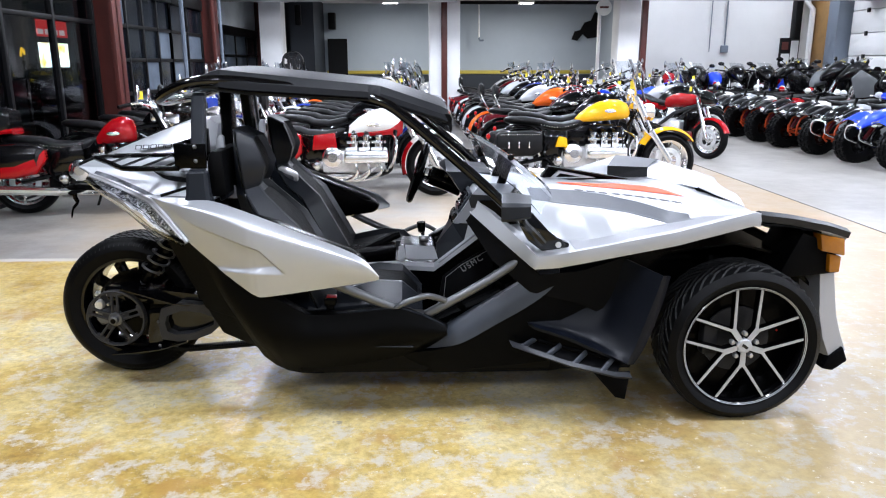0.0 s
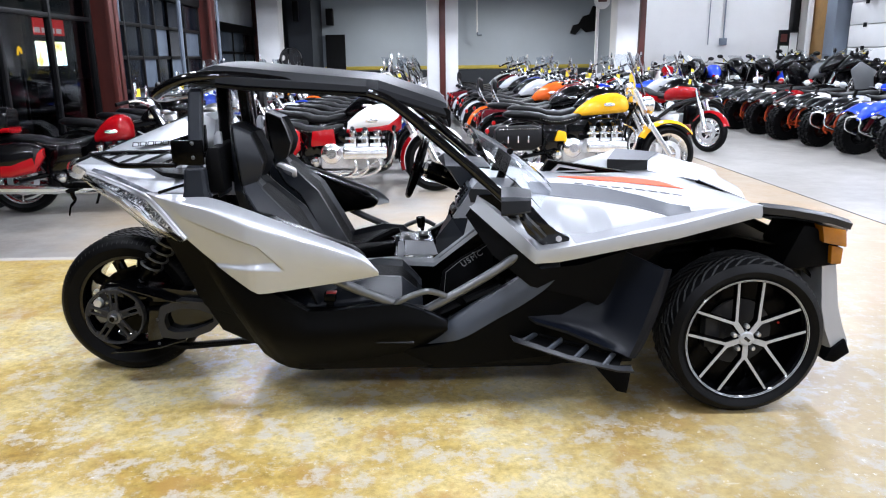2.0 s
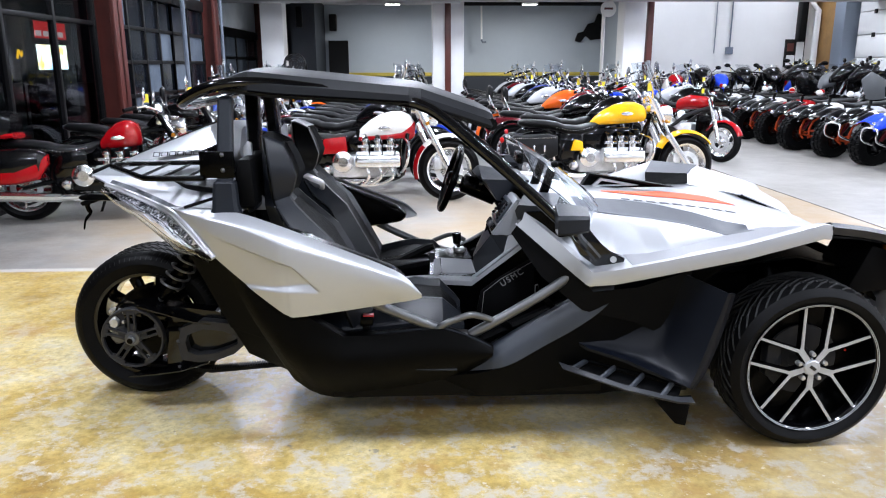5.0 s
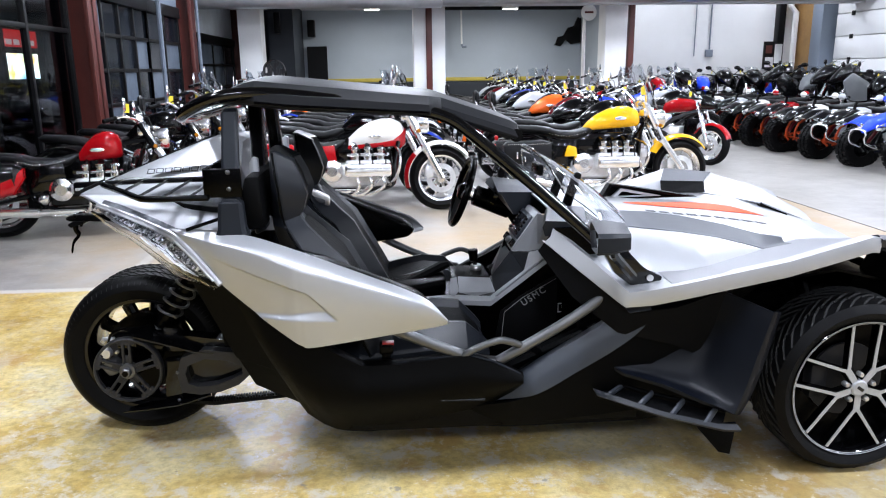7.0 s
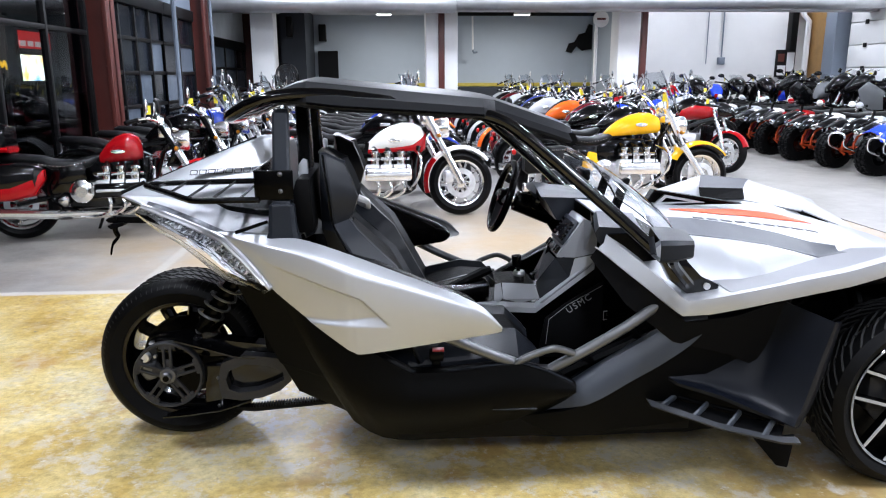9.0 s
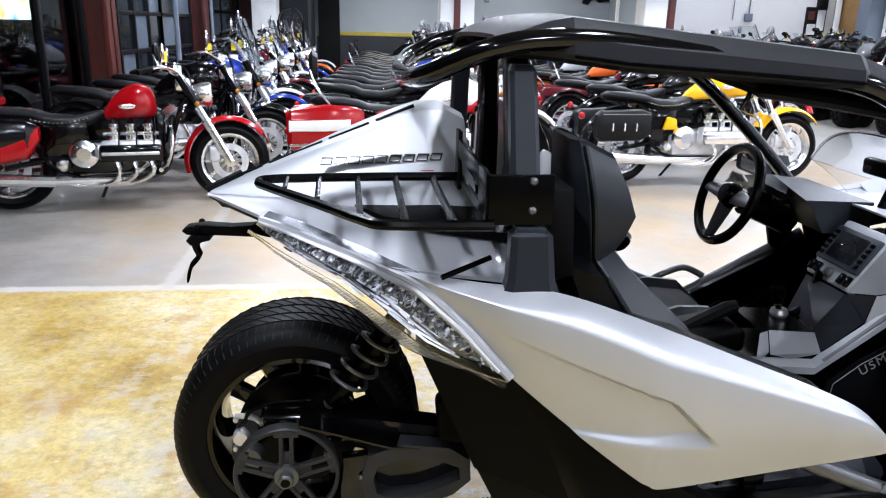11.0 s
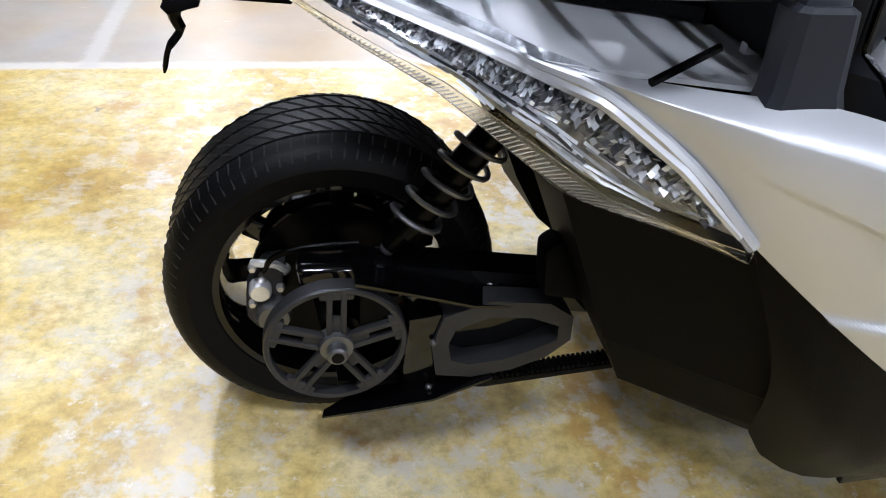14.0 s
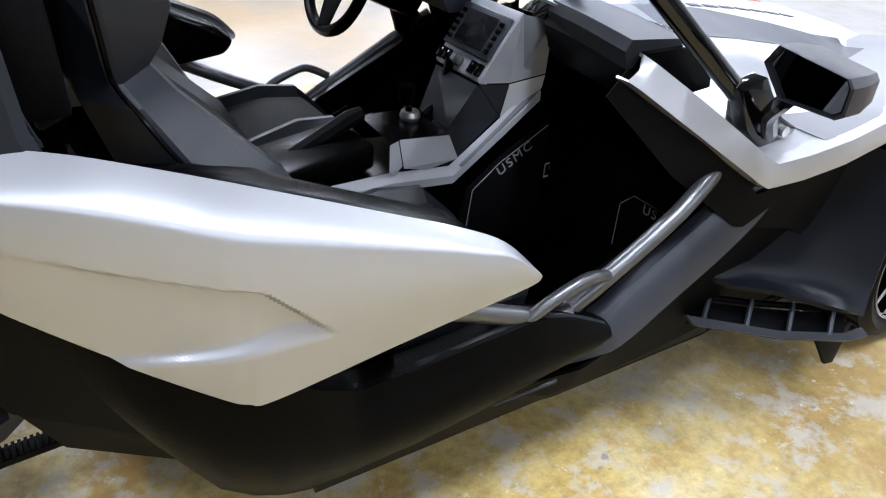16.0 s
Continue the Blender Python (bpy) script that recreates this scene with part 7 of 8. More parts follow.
def cruiser(main, second, label, bags="none", screen=False, six=False, backrest=False, tag=True, bars=1.13, group="motorcycles in rows"):
    """A cruiser heading +x, its middle at the origin."""
    bike = thing("motorcycle", label, "motorcycle", group=group)
    P, S = PAINTS[main], PAINTS[second]
    xr, xf, r = -0.80, 0.90 if bags == "leather" and six else 0.83, 0.325
    drop = (0.10, 0.13, 0.0)[("touring", "hard", "leather").index(bags)] if six else 0.0
    bike_wheel(bike, xr, 0, r, 0.18, 7, "rear_wheel")
    bike_wheel(bike, xf, 0, r, 0.15, 10 if six else 9, "front_wheel")
    # frame and engine
    fr = B()
    tube(fr, [(0.50, 0, 0.86), (0.36, 0.10, 0.45), (0.25, 0.13, 0.24), (-0.30, 0.14, 0.24), (-0.55, 0.12, 0.42), (-0.45, 0.08, 0.66)], 0.018, 6, 3)
    tube(fr, [(0.50, 0, 0.86), (0.36, -0.10, 0.45), (0.25, -0.13, 0.24), (-0.30, -0.14, 0.24), (-0.55, -0.12, 0.42), (-0.45, -0.08, 0.66)], 0.018, 6, 3)
    tube(fr, [(0.50, 0, 0.86), (0.1, 0, 0.80), (-0.45, 0, 0.66)], 0.03, 6, 2)
    for s in (-1, 1):
        tube(fr, [(-0.45, 0.1 * s, 0.40), (-0.82, 0.11 * s, 0.325)], 0.022, 6)
    part("frame", fr, GLOSS_BLACK, bike)
    en = B()
    box(en, -0.30, 0.20, -0.14, 0.14, 0.26, 0.50, 0.04)
    box(en, -0.34, -0.10, -0.17, 0.17, 0.28, 0.44, 0.05)
    engine = part("engine", en, ENGINE, bike, "cast alloy and chrome engine")
    part("battery_box", box(B(), -0.56, -0.28, -0.11, 0.11, 0.34, 0.70, 0.03), GLOSS_BLACK, bike)
    part("radiator", box(B(), 0.27, 0.34, -0.12, 0.12, 0.34, 0.72, 0.02), GLOSS_BLACK, bike)
    part("airbox", box(B(), -0.28, 0.26, -0.07, 0.07, 0.50, 0.74, 0.03), GLOSS_BLACK, bike)
    if six:
        for s in (-1, 1):
            part("cylinder_head", box(B(), -0.12, 0.31, 0.19 * s, 0.31 * s, 0.37, 0.53, 0.02), ENGINE, engine)
            part("valve_cover", box(B(), -0.13, 0.32, 0.30 * s, 0.36 * s, 0.375, 0.505, 0.028), GLOSS_BLACK if bags == "touring" else CHROME, engine)
            part("cover_rib", box(B(), -0.11, 0.30, 0.355 * s, 0.368 * s, 0.425, 0.45, 0.005), ENGINE, engine)
            for k in range(3):
                x = -0.03 + 0.125 * k
                part("carburettor", lathe(B(), [(0.0, 0.0), (0.040, 0.0), (0.042, 0.05), (0.028, 0.06), (0.032, 0.11), (0.040, 0.115), (0.040, 0.135), (0.0, 0.14)], 12, pose(x, 0.21 * s, 0.52, 90)), CHROME, engine)
                part("intake_boot", tube(B(), [(x, 0.20 * s, 0.60), (x, 0.12 * s, 0.67), (x, 0.05 * s, 0.68)], 0.026, 8, 2), GLOSS_BLACK, engine)
                part("spark_lead", tube(B(), [(x + 0.04, 0.34 * s, 0.48), (x + 0.05, 0.30 * s, 0.60), (x + 0.02, 0.14 * s, 0.68)], 0.007, 5, 3), GLOSS_BLACK, engine)
            part("fuel_rail", tube(B(), [(-0.10, 0.255 * s, 0.585), (0.30, 0.255 * s, 0.585)], 0.013, 8), CHROME, engine)
            part("crankcase", box(B(), -0.36, 0.28, 0.09 * s, 0.20 * s, 0.27, 0.46, 0.035), GLOSS_BLACK if bags == "touring" else ENGINE, engine)
            side = pose(-0.25, 0.20 * s, 0.43) @ (pose(0, 0, 0) if s < 0 else pose(0, 0, 0, 0, 0, 180))
            part("clutch_cover", lathe(B(), [(0.0, -0.055), (0.05, -0.055), (0.062, -0.045), (0.085, -0.042), (0.105, -0.025), (0.11, 0.02), (0.0, 0.02)], 20, side), CHROME, engine)
            side = pose(-0.41, 0.17 * s, 0.35) @ (pose(0, 0, 0) if s < 0 else pose(0, 0, 0, 0, 0, 180))
            part("pivot_cap", lathe(B(), [(0.0, -0.05), (0.035, -0.045), (0.055, -0.02), (0.058, 0.02), (0.0, 0.02)], 14, side), CHROME, engine)
            part("frame_tube", tube(B(), [(0.40, 0.16 * s, 0.70), (0.36, 0.20 * s, 0.50), (0.34, 0.22 * s, 0.30), (0.20, 0.20 * s, 0.24)], 0.022, 8, 3), GLOSS_BLACK, engine)
            for k in range(3):
                part("header_pipe", tube(B(), [(-0.02 + 0.12 * k, 0.30 * s, 0.40), (0.0 + 0.12 * k, 0.32 * s, 0.28), (-0.10 + 0.08 * k, 0.24 * s, 0.20), (-0.35, 0.22 * s, 0.2)], 0.018, 6, 3), CHROME, engine)
    else:
        for a, k in ((25, 0), (-28, 1)):
            for q in range(7):
                d = Vector((math.sin(radians(a)), 0, math.cos(radians(a))))
                c = Vector((0.0, 0, 0.44)) + d * (0.05 + 0.032 * q)
                part("fin", lathe(B(), [(0.0, -0.006), (0.085 - 0.004 * (q % 2), -0.006), (0.085 - 0.004 * (q % 2), 0.006), (0.0, 0.006)], 12, Matrix.Translation(c) @ pose(0, 0, 0, 90, 0, 0) @ pose(0, 0, 0, 0, 0, a)), CHROME if q % 2 else ENGINE, engine)
        part("air_cleaner", lathe(B(), [(0.0, -0.20), (0.075, -0.195), (0.085, -0.17), (0.085, -0.12), (0.0, -0.1)], 20, pose(0.03, 0, 0.60)), CHROME, engine)
        part("primary_cover", box(B(), -0.36, 0.18, -0.20, -0.14, 0.26, 0.40, 0.03), CHROME, engine)
    for s in (-1, 1):
        part("exhaust", tube(B(), [(0.12, 0.16 * s, 0.50), (0.20, 0.20 * s, 0.34), (0.05, 0.22 * s, 0.23), (-0.45, 0.23 * s, 0.23), (-0.46, 0.23 * s, 0.23), (-1.12, 0.24 * s, 0.27)], [0.024, 0.024, 0.024, 0.03, 0.045, 0.05], 10), CHROME, bike, "chrome exhaust pipe")
    # tank
    tk = body_loft([(-0.26, 0.785, 0.04, 0.035), (-0.20, 0.81, 0.075, 0.07), (-0.08, 0.85, 0.112, 0.115), (0.06, 0.885, 0.142, 0.145), (0.20, 0.905, 0.165, 0.155), (0.32, 0.91, 0.168, 0.148), (0.42, 0.90, 0.138, 0.122), (0.475, 0.885, 0.07, 0.07)])
    if bags == "leather" and six:
        for v in tk.verts:
            v.co.z = 0.775 + (v.co.z - 0.775) * 0.84
            v.co.x -= 0.06
    if bags == "touring":
        bmesh.ops.translate(tk, vec=(0.02, 0, 0), verts=tk.verts)
    for v in tk.verts:
        v.co.x = 0.475 - (0.475 - v.co.x) * (0.56 if bags == "touring" else 0.82)
        low = 0.775 + (v.co.x + 0.13) * 0.06 
        if v.co.z < low:
            v.co.z = low + (v.co.z - low) * 0.3
    bmesh.ops.translate(tk, vec=(-0.20 if bags == "touring" else 0, 0, -drop), verts=tk.verts)
    tank = part("tank", tk, S if second == "white" else P, bike, main + " painted fuel tank", 60)
    if second == "white":
        skirt = body_loft([(-0.265, 0.775, 0.044, 0.022), (-0.20, 0.782, 0.080, 0.026), (-0.08, 0.788, 0.115, 0.028), (0.06, 0.795, 0.144, 0.03), (0.20, 0.803, 0.168, 0.032), (0.32, 0.815, 0.172, 0.04), (0.42, 0.845, 0.146, 0.085), (0.482, 0.875, 0.076, 0.085)], 14, 4)
        for v in skirt.verts:
            v.co.x = 0.475 - (0.475 - v.co.x) * 0.82
            v.co.z -= drop
        part("tank_border", skirt, P, tank, "red border of the tank", 50)
    elif second != main and bags != "touring":
        for s in (-1, 1):
            part("tank_panel", sheet(B(), [[(x, (w + 0.006) * s * (1.0 if dz < 0.06 else 0.8), z + dz) for dz in (-0.035, 0.0, 0.045, 0.07)] for x, z, w in ((-0.08, 0.82, 0.094), (0.06, 0.86, 0.134), (0.20, 0.89, 0.16), (0.33, 0.905, 0.163))], 0.004 * s), S, tank, "", 60)
    for s in (-1, 1):
        part("badge", ball(B(), (0.08 if bags == "touring" else 0.17, 0.168 * s, 0.885 - drop), 0.05, (1.3, 0.12, 0.4), 8), CHROME, tank)
    part("filler_cap", lathe(B(), [(0.0, 0.02), (0.035, 0.015), (0.04, 0.0)], 14, pose(0.06 if bags == "touring" else 0.2, 0, (0.965 if bags == "leather" and six else 1.0) - drop, 90)), CHROME, tank)
    # seat
    st = body_loft([(-0.98, 0.80, 0.05, 0.02), (-0.92, 0.80, 0.12, 0.045), (-0.72, 0.785, 0.14, 0.05), (-0.58, 0.765, 0.15, 0.05), (-0.50, 0.73, 0.17, 0.055), (-0.32, 0.715, 0.17, 0.055), (-0.18, 0.745, 0.11, 0.055), (-0.10, 0.78, 0.06, 0.03)])
    bmesh.ops.translate(st, vec=(0, 0, -0.5 * drop), verts=st.verts)
    seat_ob = part("seat", st, LEATHER, bike, "black leather seat", 60)
    if second != main or bags == "leather":
        studs = B()
        for s in (-1, 1):
            for k in range(14):
                ball(studs, (-0.60 + 0.03 * k, 0.165 * s, 0.745 - 0.5 * drop - 0.03 * math.sin(k / 4)), 0.006, seg=6)
        part("stud_row", studs, CHROME, seat_ob)["kind"] = "stuff"
    two_tone = second == "white"
    part("rear_fender", fender(0.365, xr, 0.34, 0.11, 25, 175, 0.006), PAINTS["black"] if bags in ("leather", "touring") else P, bike, "", 60)
    part("front_fender", fender(0.362, xf, 0.335, 0.09, 38, 196, 0.006), S if two_tone else (PAINTS["black"] if bags == "leather" else P), bike, "", 60)
    if two_tone:
        part("fender_panel", fender(0.368, xf, 0.335, 0.094, 138, 197, 0.006), P, bike, "", 60)
    if bags == "leather":
        part("fender_panel", fender(0.368, xf, 0.335, 0.094, 37, 150, 0.006), P, bike, "", 60)
    for s in (-1, 1):
        part("side_cover", prism(B(), [(-0.46, 0.50), (-0.44, 0.66), (-0.22, 0.68), (-0.20, 0.52)] if bags != "leather" else [(-0.44, 0.50), (-0.40, 0.62), (-0.31, 0.60), (-0.30, 0.50)], 0.13 * s, 0.175 * s, 0.015), S if bags == "touring" else P, bike)
        # fork
        fork = part("fork", tube(B(), [(xf, 0.11 * s, r), (0.66, 0.11 * s, 0.66), (0.655, 0.11 * s, 0.67), (0.455, 0.11 * s, 1.06)], [0.036, 0.038, 0.028, 0.028], 10), CHROME, bike, "chrome fork leg")
        part("fork_cover", tube(B(), [(0.60, 0.11 * s, 0.775), (0.475, 0.11 * s, 1.02)], 0.040, 10), CHROME if main in ("white", "silver", "yellow") or second == "white" else GLOSS_BLACK, fork)
        part("caliper", box(B(), xf - 0.16, xf - 0.08, 0.07 * s, 0.10 * s, 0.33, 0.45, 0.012), ENGINE, fork)
        part("engine_guard", tube(B(), [(0.36, 0.10 * s, 0.66), (0.40, 0.34 * s, 0.60), (0.38, 0.37 * s, 0.42), (0.30, 0.14 * s, 0.26)], 0.014, 8, 3), CHROME, bike)
        part("cable", tube(B(), [(0.30, 0.30 * s, 1.07 * bars), (0.50, 0.20 * s, 1.10 * bars), (0.56, 0.06 * s, 0.92), (0.44, 0.05 * s, 0.74)], 0.006, 5, 4), RUBBER, bike)
        part("turn_signal", ball(B(), (0.60, 0.20 * s, 0.80), 0.028, (0.8, 0.9, 0.8), 10), AMBER, bike, "amber turn signal")
        part("mirror", lathe(B(), [(0.0, -0.014), (0.055, -0.012), (0.068, 0.0), (0.0, 0.012)], 14, pose(0.38, 0.40 * s, 1.19 * bars) @ pose(0, 0, 0, 0, 0, 90)), CHROME, bike, "chrome mirror")
        part("mirror_stem", tube(B(), [(0.36, 0.34 * s, 1.09 * bars), (0.38, 0.40 * s, 1.17 * bars)], 0.007, 6), CHROME, bike)
        part("grip", tube(B(), [(0.30, 0.34 * s, 1.07 * bars), (0.20, 0.45 * s, 1.04 * bars)], 0.02, 8), RUBBER, bike)
    part("handlebar", tube(B(), [(0.22, -0.40, 1.05 * bars), (0.36, -0.30, 1.08 * bars), (0.47, -0.12, 1.04), (0.47, 0.12, 1.04), (0.36, 0.30, 1.08 * bars), (0.22, 0.40, 1.05 * bars)], 0.014, 8, 4), CHROME, bike)
    part("yoke", box(B(), 0.44, 0.56, -0.13, 0.13, 0.90, 1.00, 0.02), CHROME, bike)
    head = part("headlight", lathe(B(), [(0.0, -0.12), (0.07, -0.10), (0.095, -0.02), (0.10, 0.04), (0.09, 0.055), (0.0, 0.065)], 20, pose(0.66, 0, 0.87) @ pose(0, 0, 0, 0, 0, -90)), CHROME, bike, "chrome headlight")
    part("tail_light", ball(B(), (-1.16, 0, 0.62), 0.05, (0.5, 1.2, 0.7), 10), RED_LENS, bike)
    part("gauge", lathe(B(), [(0.0, -0.03), (0.05, -0.025), (0.05, 0.03), (0.0, 0.035)], 16, pose(0.45, 0, 1.07, 60)), CHROME, bike)
    part("kick_stand", tube(B(), [(-0.1, 0.14, 0.26), (-0.22, 0.30, 0.01)], 0.014, 6), GLOSS_BLACK, bike)
    part("foot_peg", tube(B(), [(0.30, -0.32, 0.30), (0.30, 0.32, 0.30)], 0.018, 6), CHROME, bike)
    if bags == "hard":
        for s in (-1, 1):
            bag = part("saddlebag", body_shift(body_loft([(-1.16, 0.52, 0.06, 0.12), (-1.12, 0.52, 0.10, 0.17), (-0.85, 0.53, 0.11, 0.185), (-0.62, 0.55, 0.10, 0.15), (-0.55, 0.57, 0.05, 0.09)], 14, 4), 0, 0.27 * s), P, bike, main + " hard saddlebag")
            part("bag_panel", body_shift(body_loft([(-1.14, 0.545, 0.105, 0.05), (-0.85, 0.55, 0.118, 0.055), (-0.66, 0.56, 0.106, 0.05)], 14, 5), 0, 0.272 * s), S, bag)
            part("bag_rail", tube(B(), [(-1.14, 0.40 * s, 0.40), (-0.66, 0.40 * s, 0.42), (-0.60, 0.32 * s, 0.42)], 0.012, 6), CHROME, bag)
            part("lamp", ball(B(), (-1.17, 0.27 * s, 0.50), 0.035, (0.4, 1.4, 0.6), 8), RED_LENS, bag)
    if bags == "leather":
        for s in (-1, 1):
            bag = part("saddlebag", body_shift(body_loft([(-1.12, 0.54, 0.06, 0.10), (-1.08, 0.54, 0.08, 0.135), (-0.72, 0.55, 0.085, 0.14), (-0.62, 0.56, 0.05, 0.10)], 14, 5), 0, 0.25 * s), LEATHER, bike, "studded black leather saddlebag")
            for k in range(3):
                part("buckle", box(B(), -1.0 + 0.11 * k, -0.985 + 0.11 * k, 0.335 * s, 0.342 * s, 0.50, 0.57, 0.003), CHROME, bag)
            studs = B()
            for k in range(22):
                ball(studs, (-1.08 + 0.02 * k, 0.335 * s, 0.645), 0.005, seg=6)
            part("stud_row", studs, CHROME, bag)["kind"] = "stuff"
    if bags == "touring":
        for s in (-1, 1):
            bag = part("saddlebag", body_shift(body_loft([(-1.24, 0.53, 0.05, 0.12), (-1.19, 0.54, 0.10, 0.16), (-0.80, 0.55, 0.12, 0.165), (-0.60, 0.58, 0.10, 0.12), (-0.54, 0.60, 0.04, 0.06)], 14, 4), 0, 0.28 * s), S, bike, second + " saddlebag")
            part("bag_panel", body_shift(body_loft([(-1.25, 0.44, 0.06, 0.05), (-1.20, 0.44, 0.108, 0.065), (-0.80, 0.445, 0.128, 0.07), (-0.62, 0.50, 0.108, 0.09), (-0.53, 0.60, 0.05, 0.05)], 14, 4), 0, 0.28 * s), P, bag, main + " lower bag panel")
        part("trunk", body_loft([(-1.22, 0.88, 0.16, 0.09), (-1.16, 0.90, 0.22, 0.14), (-0.92, 0.92, 0.23, 0.15), (-0.84, 0.92, 0.20, 0.12)], 14, 4), S, bike, "touring trunk")
        part("trunk_panel", body_loft([(-1.24, 0.82, 0.17, 0.035), (-1.0, 0.825, 0.236, 0.04), (-0.83, 0.83, 0.21, 0.03)], 14, 4), P, bike)
        part("aerial", rod(B(), (-1.20, -0.2, 0.75), (-1.42, -0.24, 1.55), 0.008, 0.003, 6), CHROME, bike)
    if backrest:
        part("backrest", body_loft([(-0.98, 1.02, 0.10, 0.09), (-0.95, 1.02, 0.12, 0.12), (-0.91, 1.01, 0.11, 0.10)], 12, 3), LEATHER, bike)
        for s in (-1, 1):
            part("backrest_bar", tube(B(), [(-0.72, 0.13 * s, 0.62), (-0.90, 0.13 * s, 0.80), (-0.97, 0.10 * s, 0.98)], 0.011, 6, 2), CHROME, bike)
    if screen:
        g = [[(0.62 - 0.18 * u - 0.10 * v * v, 0.28 * v * (1 - 0.25 * u * u), 0.98 + 0.46 * u) for u in np.linspace(0, 1, 7)] for v in np.linspace(-1, 1, 11)]
        sc = part("windscreen", sheet(B(), g, 0.003), BIKE_SCREEN, bike, "clear windscreen")
        sc.visible_shadow = False
    if tag:
        part("price_tag", prism(B(), [(0.36, 1.12), (0.36, 1.20), (0.405, 1.20), (0.405, 1.12)], -0.24, -0.236), YELLOW_TAG, bike, "yellow paper tag", 0)
    return bike


def body_shift(bm, dx, dy):
    bmesh.ops.translate(bm, vec=(dx, dy, 0), verts=bm.verts)
    return bm


def sport(main, second, label, group="motorcycles in rows", fairing=True):
    bike = thing("sport_motorcycle", label, "motorcycle", group=group)
    P, S = PAINTS[main], PAINTS[second]
    bike_wheel(bike, -0.66, 0, 0.30, 0.16, 6, "rear_wheel")
    bike_wheel(bike, 0.68, 0, 0.30, 0.11, 6, "front_wheel")
    part("engine", box(B(), -0.22, 0.22, -0.15, 0.15, 0.28, 0.56, 0.05), ENGINE, bike)
    fr = B()
    for s in (-1, 1):
        tube(fr, [(0.46, 0.06 * s, 0.80), (0.1, 0.16 * s, 0.66), (-0.24, 0.13 * s, 0.42), (-0.66, 0.11 * s, 0.30)], 0.03, 6, 2)
    part("frame", fr, GREY_CAST, bike)
    part("tank", body_loft([(-0.18, 0.80, 0.06, 0.05), (-0.10, 0.83, 0.13, 0.10), (0.10, 0.87, 0.16, 0.12), (0.30, 0.87, 0.15, 0.10), (0.40, 0.85, 0.08, 0.06)]), P, bike, "", 60)
    part("seat", body_loft([(-0.80, 0.92, 0.05, 0.03), (-0.60, 0.90, 0.11, 0.05), (-0.38, 0.82, 0.13, 0.05), (-0.14, 0.80, 0.10, 0.04)]), LEATHER, bike, "", 60)
    part("tail", body_loft([(-0.96, 0.94, 0.02, 0.02), (-0.82, 0.90, 0.10, 0.05), (-0.55, 0.83, 0.14, 0.07), (-0.25, 0.76, 0.13, 0.06)]), P, bike, "", 60)
    part("front_fender", fender(0.325, 0.68, 0.30, 0.07, 20, 150), P, bike, "", 60)
    for s in (-1, 1):
        part("fork", tube(B(), [(0.68, 0.10 * s, 0.30), (0.56, 0.10 * s, 0.62), (0.55, 0.10 * s, 0.63), (0.44, 0.10 * s, 0.92)], [0.032, 0.034, 0.024, 0.024], 8), CHROME, bike)
        part("mirror", ball(B(), (0.46, 0.30 * s, 1.10), 0.06, (0.3, 1.0, 0.6), 8), GLOSS_BLACK, bike)
        part("mirror_stem", tube(B(), [(0.50, 0.16 * s, 1.0), (0.47, 0.28 * s, 1.09)], 0.008, 6), GLOSS_BLACK, bike)
    part("handlebar", tube(B(), [(0.28, -0.34, 0.98), (0.42, -0.14, 0.97), (0.42, 0.14, 0.97), (0.28, 0.34, 0.98)], 0.014, 6, 3), GLOSS_BLACK, bike)
    part("headlight", body_loft([(0.52, 0.92, 0.13, 0.11), (0.62, 0.90, 0.12, 0.09), (0.70, 0.87, 0.05, 0.04)]), P if fairing else GLOSS_BLACK, bike)
    part("exhaust", tube(B(), [(0.2, -0.12, 0.34), (0.0, -0.16, 0.24), (-0.3, -0.18, 0.30), (-0.32, -0.18, 0.31), (-0.75, -0.20, 0.48)], [0.022, 0.022, 0.022, 0.05, 0.05], 8), GREY_CAST, bike)
    if fairing:
        for s in (-1, 1):
            part("side_fairing", prism(B(), [(0.62, 0.86), (0.50, 0.98), (0.30, 0.86), (0.05, 0.60), (-0.12, 0.36), (0.10, 0.26), (0.38, 0.34), (0.52, 0.56)], 0.16 * s, 0.215 * s, 0.02), S, bike, "", 40)
        part("front_cowl", body_loft([(0.40, 0.97, 0.15, 0.09), (0.52, 0.96, 0.16, 0.13), (0.64, 0.91, 0.13, 0.11), (0.75, 0.84, 0.05, 0.05)]), P, bike, "", 50)
        g = [[(0.60 - 0.16 * u - 0.08 * v * v, 0.13 * v, 1.04 + 0.09 * u) for u in np.linspace(0, 1, 5)] for v in np.linspace(-1, 1, 9)]
        sc = part("windscreen", sheet(B(), g, 0.003), SCREEN, bike)
        sc.visible_shadow = False
    else:
        part("radiator", box(B(), 0.28, 0.34, -0.14, 0.14, 0.40, 0.68, 0.015), SATIN_BLACK, bike)
        part("belly_pan", prism(B(), [(0.30, 0.24), (0.26, 0.40), (-0.16, 0.30), (-0.10, 0.20)], -0.14, 0.14, 0.02), S, bike)
    part("price_tag", prism(B(), [(0.36, 1.0), (0.36, 1.07), (0.40, 1.07), (0.40, 1.0)], -0.2, -0.196), YELLOW_TAG, bike, "yellow paper tag", 0)
    part("kick_stand", tube(B(), [(-0.1, 0.12, 0.28), (-0.2, 0.26, 0.01)], 0.014, 6), GLOSS_BLACK, bike)
    return bike


